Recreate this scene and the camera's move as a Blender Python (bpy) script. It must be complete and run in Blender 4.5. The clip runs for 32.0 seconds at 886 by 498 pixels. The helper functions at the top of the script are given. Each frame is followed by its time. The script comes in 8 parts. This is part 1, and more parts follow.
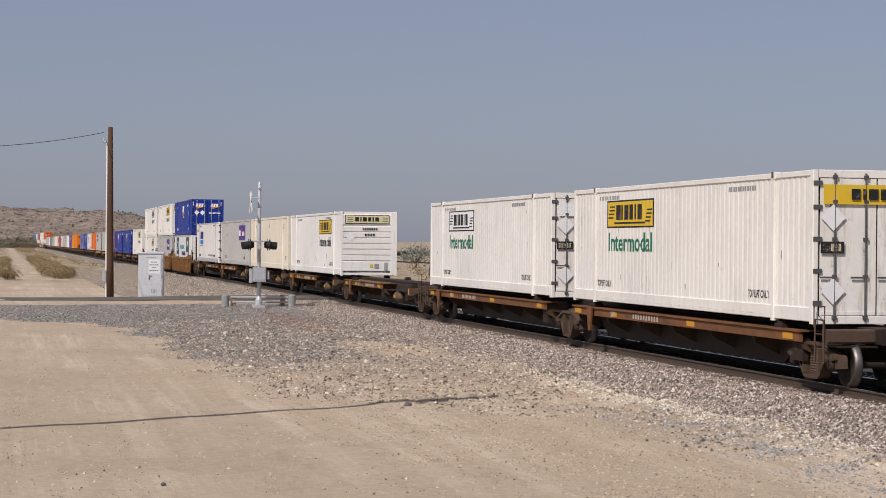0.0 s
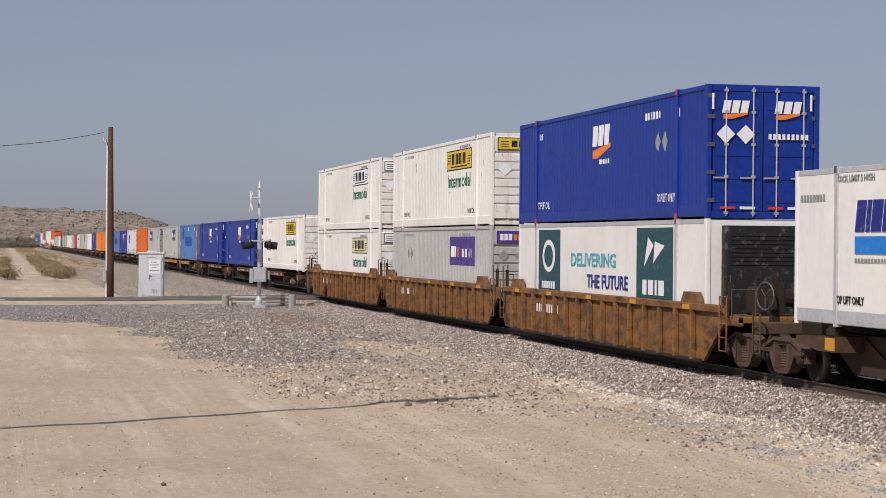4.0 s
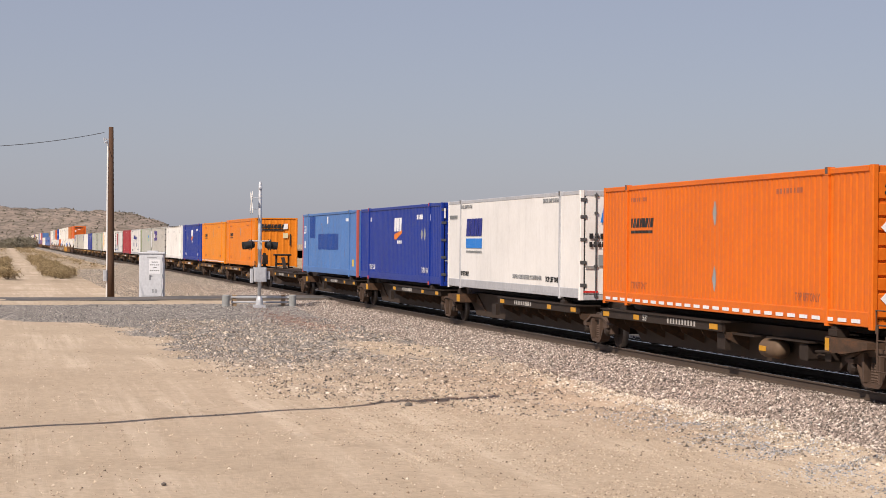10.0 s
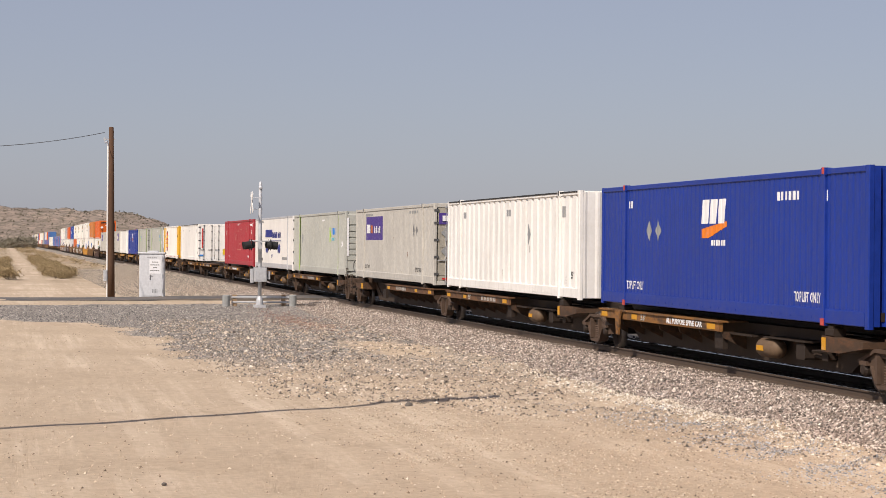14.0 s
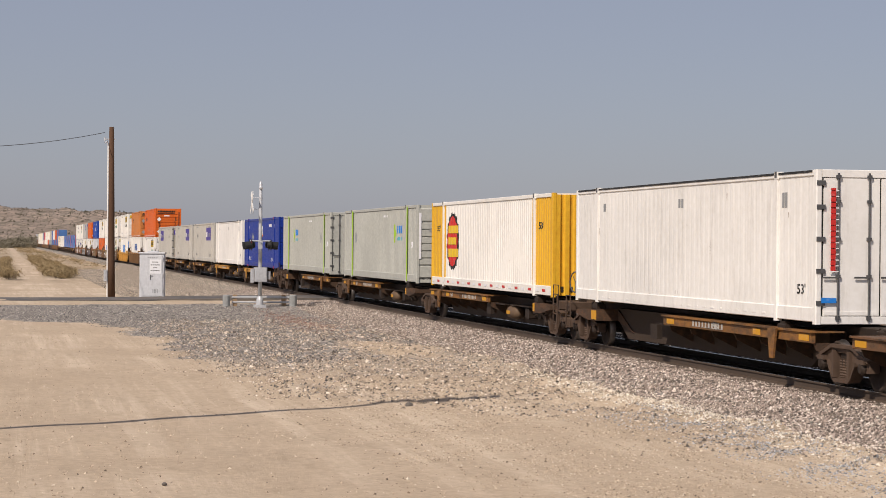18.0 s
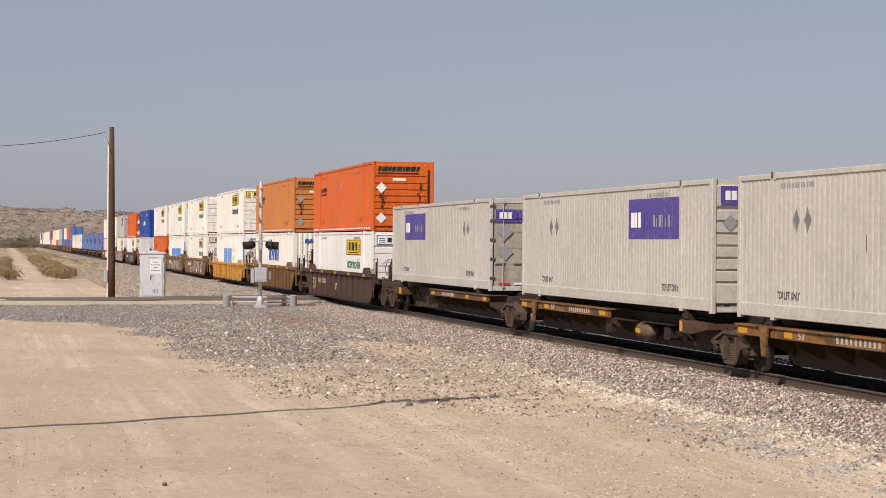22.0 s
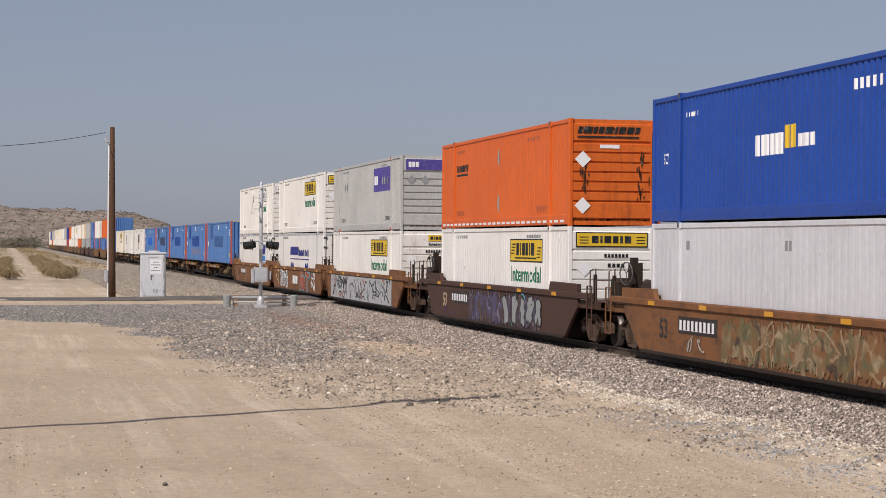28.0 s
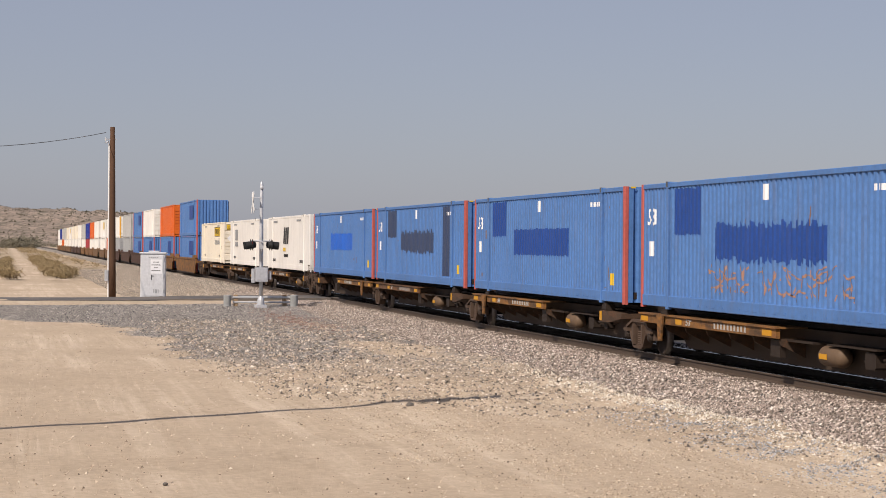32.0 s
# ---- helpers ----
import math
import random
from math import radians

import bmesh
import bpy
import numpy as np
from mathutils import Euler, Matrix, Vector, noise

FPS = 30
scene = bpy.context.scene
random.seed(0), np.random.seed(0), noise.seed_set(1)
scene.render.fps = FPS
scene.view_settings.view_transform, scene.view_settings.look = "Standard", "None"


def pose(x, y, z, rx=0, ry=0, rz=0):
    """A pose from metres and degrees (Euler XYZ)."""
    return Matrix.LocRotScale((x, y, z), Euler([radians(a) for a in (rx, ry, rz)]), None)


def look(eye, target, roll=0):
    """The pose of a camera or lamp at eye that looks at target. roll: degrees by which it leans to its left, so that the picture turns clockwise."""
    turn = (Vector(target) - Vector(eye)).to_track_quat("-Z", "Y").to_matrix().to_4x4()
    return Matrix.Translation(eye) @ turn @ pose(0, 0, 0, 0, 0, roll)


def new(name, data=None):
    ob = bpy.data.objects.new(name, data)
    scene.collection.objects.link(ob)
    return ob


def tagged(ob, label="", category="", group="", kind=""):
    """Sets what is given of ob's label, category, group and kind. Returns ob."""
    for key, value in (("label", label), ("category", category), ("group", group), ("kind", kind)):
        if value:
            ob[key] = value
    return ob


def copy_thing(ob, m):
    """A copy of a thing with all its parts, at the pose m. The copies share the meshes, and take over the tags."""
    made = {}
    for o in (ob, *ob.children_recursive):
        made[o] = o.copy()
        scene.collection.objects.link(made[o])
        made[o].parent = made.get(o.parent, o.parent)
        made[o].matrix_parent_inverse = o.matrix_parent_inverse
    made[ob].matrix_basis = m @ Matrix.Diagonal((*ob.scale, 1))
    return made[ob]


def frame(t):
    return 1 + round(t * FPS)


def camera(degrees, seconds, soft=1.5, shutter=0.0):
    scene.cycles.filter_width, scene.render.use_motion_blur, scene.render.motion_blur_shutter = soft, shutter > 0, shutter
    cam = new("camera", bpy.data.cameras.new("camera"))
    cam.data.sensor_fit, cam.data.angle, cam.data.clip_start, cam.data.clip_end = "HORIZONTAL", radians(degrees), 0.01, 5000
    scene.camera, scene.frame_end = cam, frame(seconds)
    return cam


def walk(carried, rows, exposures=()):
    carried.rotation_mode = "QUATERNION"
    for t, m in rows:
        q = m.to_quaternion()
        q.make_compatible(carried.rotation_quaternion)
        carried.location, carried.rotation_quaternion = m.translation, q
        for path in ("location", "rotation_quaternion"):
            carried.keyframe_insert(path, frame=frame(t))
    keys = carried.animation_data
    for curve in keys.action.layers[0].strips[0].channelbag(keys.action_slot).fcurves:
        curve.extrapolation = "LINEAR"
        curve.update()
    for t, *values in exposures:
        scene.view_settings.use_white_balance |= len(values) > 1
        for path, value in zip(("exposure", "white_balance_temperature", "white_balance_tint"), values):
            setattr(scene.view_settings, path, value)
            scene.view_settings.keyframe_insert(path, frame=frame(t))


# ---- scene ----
# ---- the camera and its walk ----
EYE = Vector((0.0, 0.0, 2.575))
YAW, TILT, ROLL = 12.276, -0.12, 0.49


def aim(turn):
    """A look along the line, turned by so many degrees to the left."""
    a = radians(YAW - turn)
    return look(EYE, EYE + Vector((-math.cos(a), math.sin(a), math.tan(radians(TILT)))), ROLL)


cam = camera(24.86, 32.0, soft=0.5, shutter=0.0)
walk(cam, [(0.0, aim(-0.029)), (16.0, aim(0.0)), (32.0, aim(0.029))],
     exposures=[(t, e - 0.17, k, g) for t, e, k, g in (
         (0, -0.30, 6250, 16), (1, -0.30, 6200, 16), (2, -0.30, 6200, 16), (3, -0.2, 6200, 15), (6, -0.36, 6200, 15), (7, -0.17, 6200, 15),
         (8, 0.0, 6600, 17), (9, 0.07, 6650, 17), (13, 0.08, 6650, 16), (14, 0.08, 6650, 16), (17, 0.02, 6650, 16), (18, -0.12, 6650, 16),
         (19, -0.05, 6650, 16), (20, 0.06, 6650, 16), (21, -0.03, 6650, 16), (22, 0.0, 6650, 16), (23, 0.02, 6650, 16), (24, -0.13, 6650, 16),
         (25, -0.32, 6650, 16), (28, -0.23, 6300, 15), (29, -0.25, 6300, 15), (30, -0.36, 6300, 15), (31, -0.25, 6300, 15), (32, -0.02, 6650, 16))])

# ---- world, sun ----
SUN_EL, SUN_AZ = 44.0, 47.0      # azimuth of the sun, degrees from +x towards -y
world = bpy.data.worlds.new("sky")
scene.world = world
world.use_nodes = True
wn = world.node_tree.nodes
sky = wn.new("ShaderNodeTexSky")
sky.sky_type = "NISHITA"
sky.sun_disc = False
sky.sun_elevation = radians(SUN_EL)
sky.sun_rotation = radians(90 + SUN_AZ)
sky.altitude = 900
sky.air_density, sky.dust_density, sky.ozone_density = 1.0, 2.0, 2.0
wn["Background"].inputs["Strength"].default_value = 0.083
haze = wn.new("ShaderNodeMix")           # even haze over the whole sky
haze.data_type = "RGBA"
haze.inputs[0].default_value = 0.55
haze.inputs[7].default_value = (5.2, 5.55, 6.8, 1)
world.node_tree.links.new(sky.outputs["Color"], haze.inputs[6])
world.node_tree.links.new(haze.outputs[2], wn["Background"].inputs["Color"])
sun = new("sun", bpy.data.lights.new("sun", "SUN"))
sun.data.energy, sun.data.angle, sun.data.color = 5.0, radians(0.53), (1.0, 0.93, 0.83)
toward = Vector((math.cos(radians(SUN_AZ)), -math.sin(radians(SUN_AZ)), math.tan(radians(SUN_EL)))).normalized()
sun.matrix_basis = look(toward * 200, (0, 0, 0))

# ---- materials ----
MATS = {}


def nodes_of(name):
    m = bpy.data.materials.new(name)
    m.use_nodes = True
    nt = m.node_tree
    return m, nt, nt.nodes["Principled BSDF"]


def coords(nt, scale=(1, 1, 1), kind="Object", turn=0.0):
    c = nt.nodes.new("ShaderNodeTexCoord")
    mp = nt.nodes.new("ShaderNodeMapping")
    mp.inputs["Scale"].default_value = scale
    mp.inputs["Rotation"].default_value = (0, 0, radians(turn))
    nt.links.new(c.outputs[kind], mp.inputs["Vector"])
    return mp.outputs["Vector"]


def noise_of(nt, vec, scale, detail=4.0, rough=0.6):
    n = nt.nodes.new("ShaderNodeTexNoise")
    n.inputs["Scale"].default_value = scale
    n.inputs["Detail"].default_value = detail
    n.inputs["Roughness"].default_value = rough
    nt.links.new(vec, n.inputs["Vector"])
    return n.outputs["Fac"]


def ramp(nt, fac, lo, hi, a=(0, 0, 0, 1), b=(1, 1, 1, 1)):
    r = nt.nodes.new("ShaderNodeValToRGB")
    r.color_ramp.elements[0].position, r.color_ramp.elements[1].position = lo, hi
    r.color_ramp.elements[0].color, r.color_ramp.elements[1].color = a, b
    nt.links.new(fac, r.inputs["Fac"])
    return r.outputs["Color"]


def mix(nt, fac, a, b, kind="MIX"):
    m = nt.nodes.new("ShaderNodeMix")
    m.data_type, m.blend_type = "RGBA", kind
    for sock, val in ((m.inputs[0], fac), (m.inputs[6], a), (m.inputs[7], b)):
        if hasattr(val, "is_linked"):
            nt.links.new(val, sock)
        elif isinstance(val, (int, float)):
            sock.default_value = val
        else:
            sock.default_value = (*val[:3], 1)
    return m.outputs[2]


def bump(nt, fac, strength, dist, shader):
    b = nt.nodes.new("ShaderNodeBump")
    b.inputs["Strength"].default_value = strength
    b.inputs["Distance"].default_value = dist
    nt.links.new(fac, b.inputs["Height"])
    nt.links.new(b.outputs["Normal"], shader.inputs["Normal"])


def paint(name, col, rough=0.5, grime=0.35, rust=0.0, grime_col=(0.16, 0.13, 0.10), seed=0.0, metal=0.0, wear=0.0):
    """Weathered paint: fine mottling, streaks that run down, rust spots."""
    if name in MATS:
        return MATS[name]
    m, nt, p = nodes_of(name)
    vec = coords(nt)
    tall = coords(nt, (2.6, 2.6, 0.35))
    big = noise_of(nt, vec, 0.45, 5)
    fine = noise_of(nt, vec, 9.0, 5)
    streak = noise_of(nt, tall, 1.7, 6, 0.65)
    c = mix(nt, ramp(nt, big, 0.3, 0.75), [x * 0.90 for x in col], [min(1, x * 1.06) for x in col])
    c = mix(nt, mix(nt, ramp(nt, streak, 0.52, 0.85), (0, 0, 0), (grime, grime, grime)), c, grime_col)
    c = mix(nt, 0.10, c, ramp(nt, fine, 0.35, 0.65), "OVERLAY")
    if wear > 0:
        worn = noise_of(nt, coords(nt, (0.9, 0.9, 2.2)), 1.4, 8, 0.7)
        c = mix(nt, mix(nt, ramp(nt, worn, 0.44, 0.60), (0, 0, 0), (wear, wear, wear)), c, grime_col)
        chips = noise_of(nt, coords(nt, (0.6, 1.0, 1.6)), 6.5, 7, 0.75)
        c = mix(nt, mix(nt, ramp(nt, chips, 0.50, 0.60), (0, 0, 0), (wear * 0.8,) * 3), c, (0.17, 0.075, 0.035))
        c = mix(nt, mix(nt, ramp(nt, noise_of(nt, coords(nt, (0.5, 1.0, 1.2)), 3.1, 7, 0.7), 0.52, 0.62), (0, 0, 0), (wear * 0.9,) * 3), c, (0.035, 0.026, 0.02))
    if rust > 0:
        spots = noise_of(nt, coords(nt, (1.3, 1.3, 0.8)), 2.3, 8, 0.72)
        c = mix(nt, ramp(nt, spots, 0.70 - rust * 0.25, 0.78 - rust * 0.18), c, (0.13, 0.05, 0.02))
    nt.links.new(c, p.inputs["Base Color"])
    nt.links.new(ramp(nt, fine, 0.2, 0.8, (rough - 0.08,) * 3 + (1,), (min(1, rough + 0.14),) * 3 + (1,)), p.inputs["Roughness"])
    p.inputs["Metallic"].default_value = metal
    p.inputs["Specular IOR Level"].default_value = 0.22
    bump(nt, noise_of(nt, vec, 3.0, 3), 0.12, 0.02, p)
    MATS[name] = m
    return m


def plain(name, col, rough=0.6, metal=0.0):
    """A small plain surface with slight mottling."""
    if name in MATS:
        return MATS[name]
    m, nt, p = nodes_of(name)
    f = noise_of(nt, coords(nt), 14.0, 4)
    nt.links.new(mix(nt, ramp(nt, f, 0.3, 0.7), [x * 0.82 for x in col], [min(1, x * 1.1) for x in col]), p.inputs["Base Color"])
    p.inputs["Roughness"].default_value, p.inputs["Metallic"].default_value = rough, metal
    p.inputs["Specular IOR Level"].default_value = 0.3
    MATS[name] = m
    return m


def decal(name, col):
    """Applied film or lettering, a little faded and scuffed."""
    if name in MATS:
        return MATS[name]
    m, nt, p = nodes_of(name)
    f = noise_of(nt, coords(nt), 6.0, 6, 0.7)
    nt.links.new(mix(nt, ramp(nt, f, 0.55, 0.8), col, [x * 0.6 + 0.2 for x in col]), p.inputs["Base Color"])
    p.inputs["Roughness"].default_value = 0.55
    p.inputs["Specular IOR Level"].default_value = 0.22
    MATS[name] = m
    return m


def cloudy(name, base, cols):
    """Sprayed mural gone soft with dust: broad slanting clouds of a few colours over the car's paint."""
    m, nt, p = nodes_of(name)
    c = base
    for i, (col, wide, lo) in enumerate(cols):
        mp = nt.nodes.new("ShaderNodeMapping")
        mp.inputs["Location"].default_value = (3.7 * i, 0.0, 1.9 * i)
        mp.inputs["Rotation"].default_value = (0, radians(35 - 28 * (i % 3)), 0)
        nt.links.new(coords(nt, (0.8, 1.0, 0.8)), mp.inputs["Vector"])
        n = nt.nodes.new("ShaderNodeTexNoise")
        n.inputs["Scale"].default_value, n.inputs["Detail"].default_value = wide, 3.5
        n.inputs["Distortion"].default_value = 1.6
        nt.links.new(mp.outputs["Vector"], n.inputs["Vector"])
        c = mix(nt, ramp(nt, n.outputs["Fac"], lo - 0.04, lo + 0.12), c, col)
    dust = noise_of(nt, coords(nt, (2.6, 2.6, 0.5)), 3.0, 6, 0.7)
    c = mix(nt, ramp(nt, dust, 0.45, 0.95), c, (0.20, 0.13, 0.075))
    nt.links.new(c, p.inputs["Base Color"])
    p.inputs["Roughness"].default_value = 0.62
    p.inputs["Specular IOR Level"].default_value = 0.22
    return m


WHITE = paint("white_paint", (0.81, 0.785, 0.72), 0.5, 0.22, 0.12)
WHITE_E = paint("stained_white_paint", (0.79, 0.765, 0.70), 0.55, 0.85, 0.38, (0.27, 0.165, 0.085))
ORANGE_E = paint("sooty_orange_paint", (0.62, 0.13, 0.02), 0.5, 0.7, 0.0, (0.06, 0.035, 0.025))
WHITE_B = paint("bright_white_paint", (0.82, 0.80, 0.75), 0.4, 0.16, 0.03)
CREAM = paint("cream_paint", (0.79, 0.72, 0.58), 0.5, 0.2, 0.06)
WHITE_G = paint("grimy_white_paint", (0.81, 0.795, 0.745), 0.5, 0.4, 0.06, (0.34, 0.31, 0.27))
GREY = paint("grey_paint", (0.46, 0.455, 0.43), 0.5, 0.2, 0.02)
GREY_E = paint("stained_grey_paint", (0.36, 0.335, 0.275), 0.6, 0.9, 0.15, (0.13, 0.10, 0.07))
GREY_D = paint("dull_grey_paint", (0.36, 0.37, 0.37), 0.5, 0.2, 0.03)
GREY_W = paint("warm_grey_paint", (0.50, 0.48, 0.425), 0.5, 0.25, 0.03)
GREY_G = paint("greenish_grey_paint", (0.44, 0.445, 0.395), 0.5, 0.2, 0.02)
ALU = paint("bare_aluminium", (0.72, 0.73, 0.75), 0.42, 0.2, 0.0, metal=0.25)
NAVY = paint("deep_blue_paint", (0.010, 0.036, 0.26), 0.4, 0.10, 0.0)
ROYAL = paint("royal_blue_paint", (0.016, 0.064, 0.32), 0.4, 0.10, 0.0)
SKYB = paint("faded_blue_paint", (0.083, 0.195, 0.44), 0.5, 0.4, 0.12)
ORANGE = paint("orange_paint", (0.70, 0.148, 0.010), 0.45, 0.14, 0.02)
ORANGE_Y = paint("amber_orange_paint", (0.74, 0.245, 0.018), 0.45, 0.16, 0.02)
ORANGE_M = paint("bright_orange_paint", (0.72, 0.208, 0.014), 0.45, 0.16, 0.02)
ORANGE_R = paint("red_orange_paint", (0.66, 0.125, 0.018), 0.42, 0.10, 0.0)
ORANGE_F = paint("faded_orange_paint", (0.55, 0.20, 0.055), 0.55, 0.25, 0.06)
RED = paint("maroon_red_paint", (0.36, 0.042, 0.052), 0.5, 0.12, 0.02)
YELLOW = paint("yellow_paint", (0.72, 0.40, 0.03), 0.45, 0.15, 0.02)
CAST_RED = plain("red_casting_paint", (0.50, 0.07, 0.06), 0.55)
POST_RED = paint("red_post_paint", (0.48, 0.11, 0.09), 0.55, 0.3, 0.05)
POST_PINK = paint("faded_red_post_paint", (0.47, 0.155, 0.135), 0.55, 0.3, 0.05)
DIRTY = (0.07, 0.05, 0.035)
CAR_Y = paint("worn_yellow_car_paint", (0.60, 0.31, 0.065), 0.6, 0.5, 0.16, DIRTY, wear=0.32)
SPINE = paint("dirty_spine_paint", (0.17, 0.085, 0.04), 0.65, 0.7, 0.3, DIRTY, wear=0.8)
SILL = paint("dusty_sill_paint", (0.055, 0.038, 0.027), 0.75, 0.5, 0.1, (0.05, 0.036, 0.026))
BRACE = paint("dirty_bracket_paint", (0.085, 0.050, 0.030), 0.7, 0.6, 0.25, (0.04, 0.03, 0.022), wear=0.5)
CAR_O = paint("rusty_ochre_car_paint", (0.27, 0.125, 0.035), 0.65, 0.6, 0.20, DIRTY, wear=0.75)
CAR_B = paint("dark_brown_car_paint", (0.075, 0.040, 0.028), 0.65, 0.5, 0.12, (0.04, 0.03, 0.025))
CAR_R = paint("rust_brown_car_paint", (0.215, 0.092, 0.035), 0.65, 0.5, 0.15, DIRTY, wear=0.4)
CAR_G = paint("grimy_brown_car_paint", (0.17, 0.095, 0.045), 0.65, 0.6, 0.10, DIRTY)
CAR_W = paint("painted_over_grey_panel", (0.42, 0.42, 0.42), 0.6, 0.4, 0.05, DIRTY)
STEEL = paint("grimy_steel", (0.033, 0.023, 0.017), 0.65, 0.5, 0.15, (0.03, 0.025, 0.02))
RUSTY = paint("rusty_cast_steel", (0.092, 0.060, 0.042), 0.7, 0.5, 0.25, (0.03, 0.025, 0.02))
TANK = paint("dusty_tan_tank_paint", (0.15, 0.098, 0.06), 0.6, 0.6, 0.1, (0.07, 0.05, 0.04))
BLACK = plain("black_rubber", (0.02, 0.02, 0.02), 0.7)
TREAD = plain("worn_wheel_steel", (0.06, 0.043, 0.033), 0.7)
RODS = plain("galvanised_rod", (0.55, 0.55, 0.54), 0.45, 0.6)
DARKROD = plain("dark_rod", (0.12, 0.12, 0.12), 0.5, 0.4)
D_YEL = decal("yellow_film", (0.68, 0.45, 0.03))
D_PALE = decal("pale_yellow_film", (0.66, 0.60, 0.36))
D_BLK = decal("black_film", (0.02, 0.02, 0.02))
D_INK = decal("faded_black_film", (0.07, 0.07, 0.07))
D_DUSK = cloudy("dusky_blue_mural", (0.062, 0.040, 0.034), (((0.075, 0.075, 0.17), 1.5, 0.50), ((0.035, 0.03, 0.06), 2.3, 0.53), ((0.24, 0.22, 0.28), 2.6, 0.60)))
D_UMBER = cloudy("earthy_mural", (0.20, 0.095, 0.036), (((0.30, 0.225, 0.13), 1.2, 0.52), ((0.12, 0.115, 0.055), 1.5, 0.52), ((0.062, 0.045, 0.032), 1.9, 0.55), ((0.42, 0.33, 0.20), 2.4, 0.61)))
D_MOSS = decal("moss_spray", (0.145, 0.125, 0.065))
D_SANDY = decal("sandy_spray", (0.29, 0.20, 0.115))
D_GRN = decal("green_film", (0.01, 0.16, 0.085))
D_LIME = decal("lime_film", (0.33, 0.56, 0.03))
D_PUR = decal("purple_film", (0.075, 0.045, 0.22))
D_PURF = decal("faded_purple_film", (0.085, 0.062, 0.27))
D_WHT = decal("white_film", (0.78, 0.78, 0.78))
D_FADE = decal("faded_white_stencil", (0.42, 0.40, 0.36))
D_REFL = decal("dirty_yellow_reflector", (0.58, 0.28, 0.02))
D_DARKP = decal("dark_number_panel", (0.03, 0.025, 0.022))
D_TAN = decal("tan_spray", (0.40, 0.30, 0.19))
D_RED2 = decal("faded_red_spray", (0.42, 0.075, 0.03))
D_SLATE = decal("slate_spray", (0.10, 0.11, 0.13))
D_NAVY = decal("navy_film", (0.016, 0.026, 0.21))
D_SCUFF = decal("rust_stain_film", (0.19, 0.105, 0.055))
D_PINK = decal("faded_rust_spray", (0.34, 0.19, 0.14))
D_SOOT = decal("soot_film", (0.07, 0.028, 0.014))
D_ORG = decal("orange_film", (0.75, 0.20, 0.02))
D_BLU = decal("blue_film", (0.02, 0.09, 0.30))
D_BLU2 = decal("bright_blue_film", (0.015, 0.20, 0.62))
D_TEAL = decal("dark_teal_film", (0.02, 0.075, 0.09))
D_CYAN = decal("cyan_film", (0.10, 0.38, 0.45))
D_GRY = decal("grey_film", (0.27, 0.28, 0.28))
D_DGRY = decal("dull_grey_film", (0.17, 0.17, 0.165))
D_RED = decal("red_film", (0.55, 0.035, 0.03))
D_RUST = decal("brick_red_spray", (0.36, 0.10, 0.05))
D_PATCH = paint("dark_blue_patch_paint", (0.016, 0.062, 0.26), 0.5, 0.1)
D_PATCH2 = paint("slate_blue_patch_paint", (0.04, 0.06, 0.12), 0.5, 0.1)
D_PATCH5 = paint("dull_blue_patch_paint", (0.040, 0.105, 0.27), 0.5, 0.1)
D_PATCH4 = paint("bright_blue_patch_paint", (0.022, 0.125, 0.52), 0.5, 0.1)
D_PATCH3 = paint("mid_blue_patch_paint", (0.018, 0.085, 0.32), 0.5, 0.1)

# ---- mesh helpers ----
MESHES = {}


def mesh_from(name, verts, faces, material, smooth=False):
    me = bpy.data.meshes.new(name)
    me.from_pydata(verts, [], faces)
    me.materials.append(material)
    if smooth:
        me.polygons.foreach_set("use_smooth", [True] * len(me.polygons))
    me.update()
    return me


def kept(key, build, material, smooth=False):
    """The mesh of that key and material, built once. build() gives vertices and faces."""
    k = (key, material.name)
    if k not in MESHES:
        v, f = build()
        MESHES[k] = mesh_from(key if isinstance(key, str) else key[0], v, f, material, smooth)
    return MESHES[k]


def part(name, me, parent, label="", m=None):
    ob = new(name, me)
    ob.parent = parent
    if m is not None:
        ob.matrix_basis = m
    if label:
        ob["label"] = label
    return ob


def join(*lists):
    """Several (vertices, faces) as one."""
    v, f = [], []
    for a, b in lists:
        n = len(v)
        v += a
        f += [tuple(i + n for i in q) for q in b]
    return v, f


def box(x0, y0, z0, x1, y1, z1, c=0.0):
    """A box; c chamfers its four longest edges."""
    if c <= 0:
        v = [(x, y, z) for x in (x0, x1) for y in (y0, y1) for z in (z0, z1)]
        return v, [(0, 1, 3, 2), (4, 6, 7, 5), (0, 4, 5, 1), (2, 3, 7, 6), (0, 2, 6, 4), (1, 5, 7, 3)]
    d = (x1 - x0, y1 - y0, z1 - z0)
    ax = d.index(max(d))
    lo, hi = (x0, y0, z0), (x1, y1, z1)
    b, e = [i for i in range(3) if i != ax]
    ring = [(lo[b] + c, lo[e]), (hi[b] - c, lo[e]), (hi[b], lo[e] + c), (hi[b], hi[e] - c),
            (hi[b] - c, hi[e]), (lo[b] + c, hi[e]), (lo[b], hi[e] - c), (lo[b], lo[e] + c)]
    v = []
    for w in (lo[ax], hi[ax]):
        for p, q in ring:
            t = [0, 0, 0]
            t[ax], t[b], t[e] = w, p, q
            v.append(tuple(t))
    f = [tuple(range(7, -1, -1)), tuple(range(8, 16))]
    f += [(i, (i + 1) % 8, 8 + (i + 1) % 8, 8 + i) for i in range(8)]
    return v, f


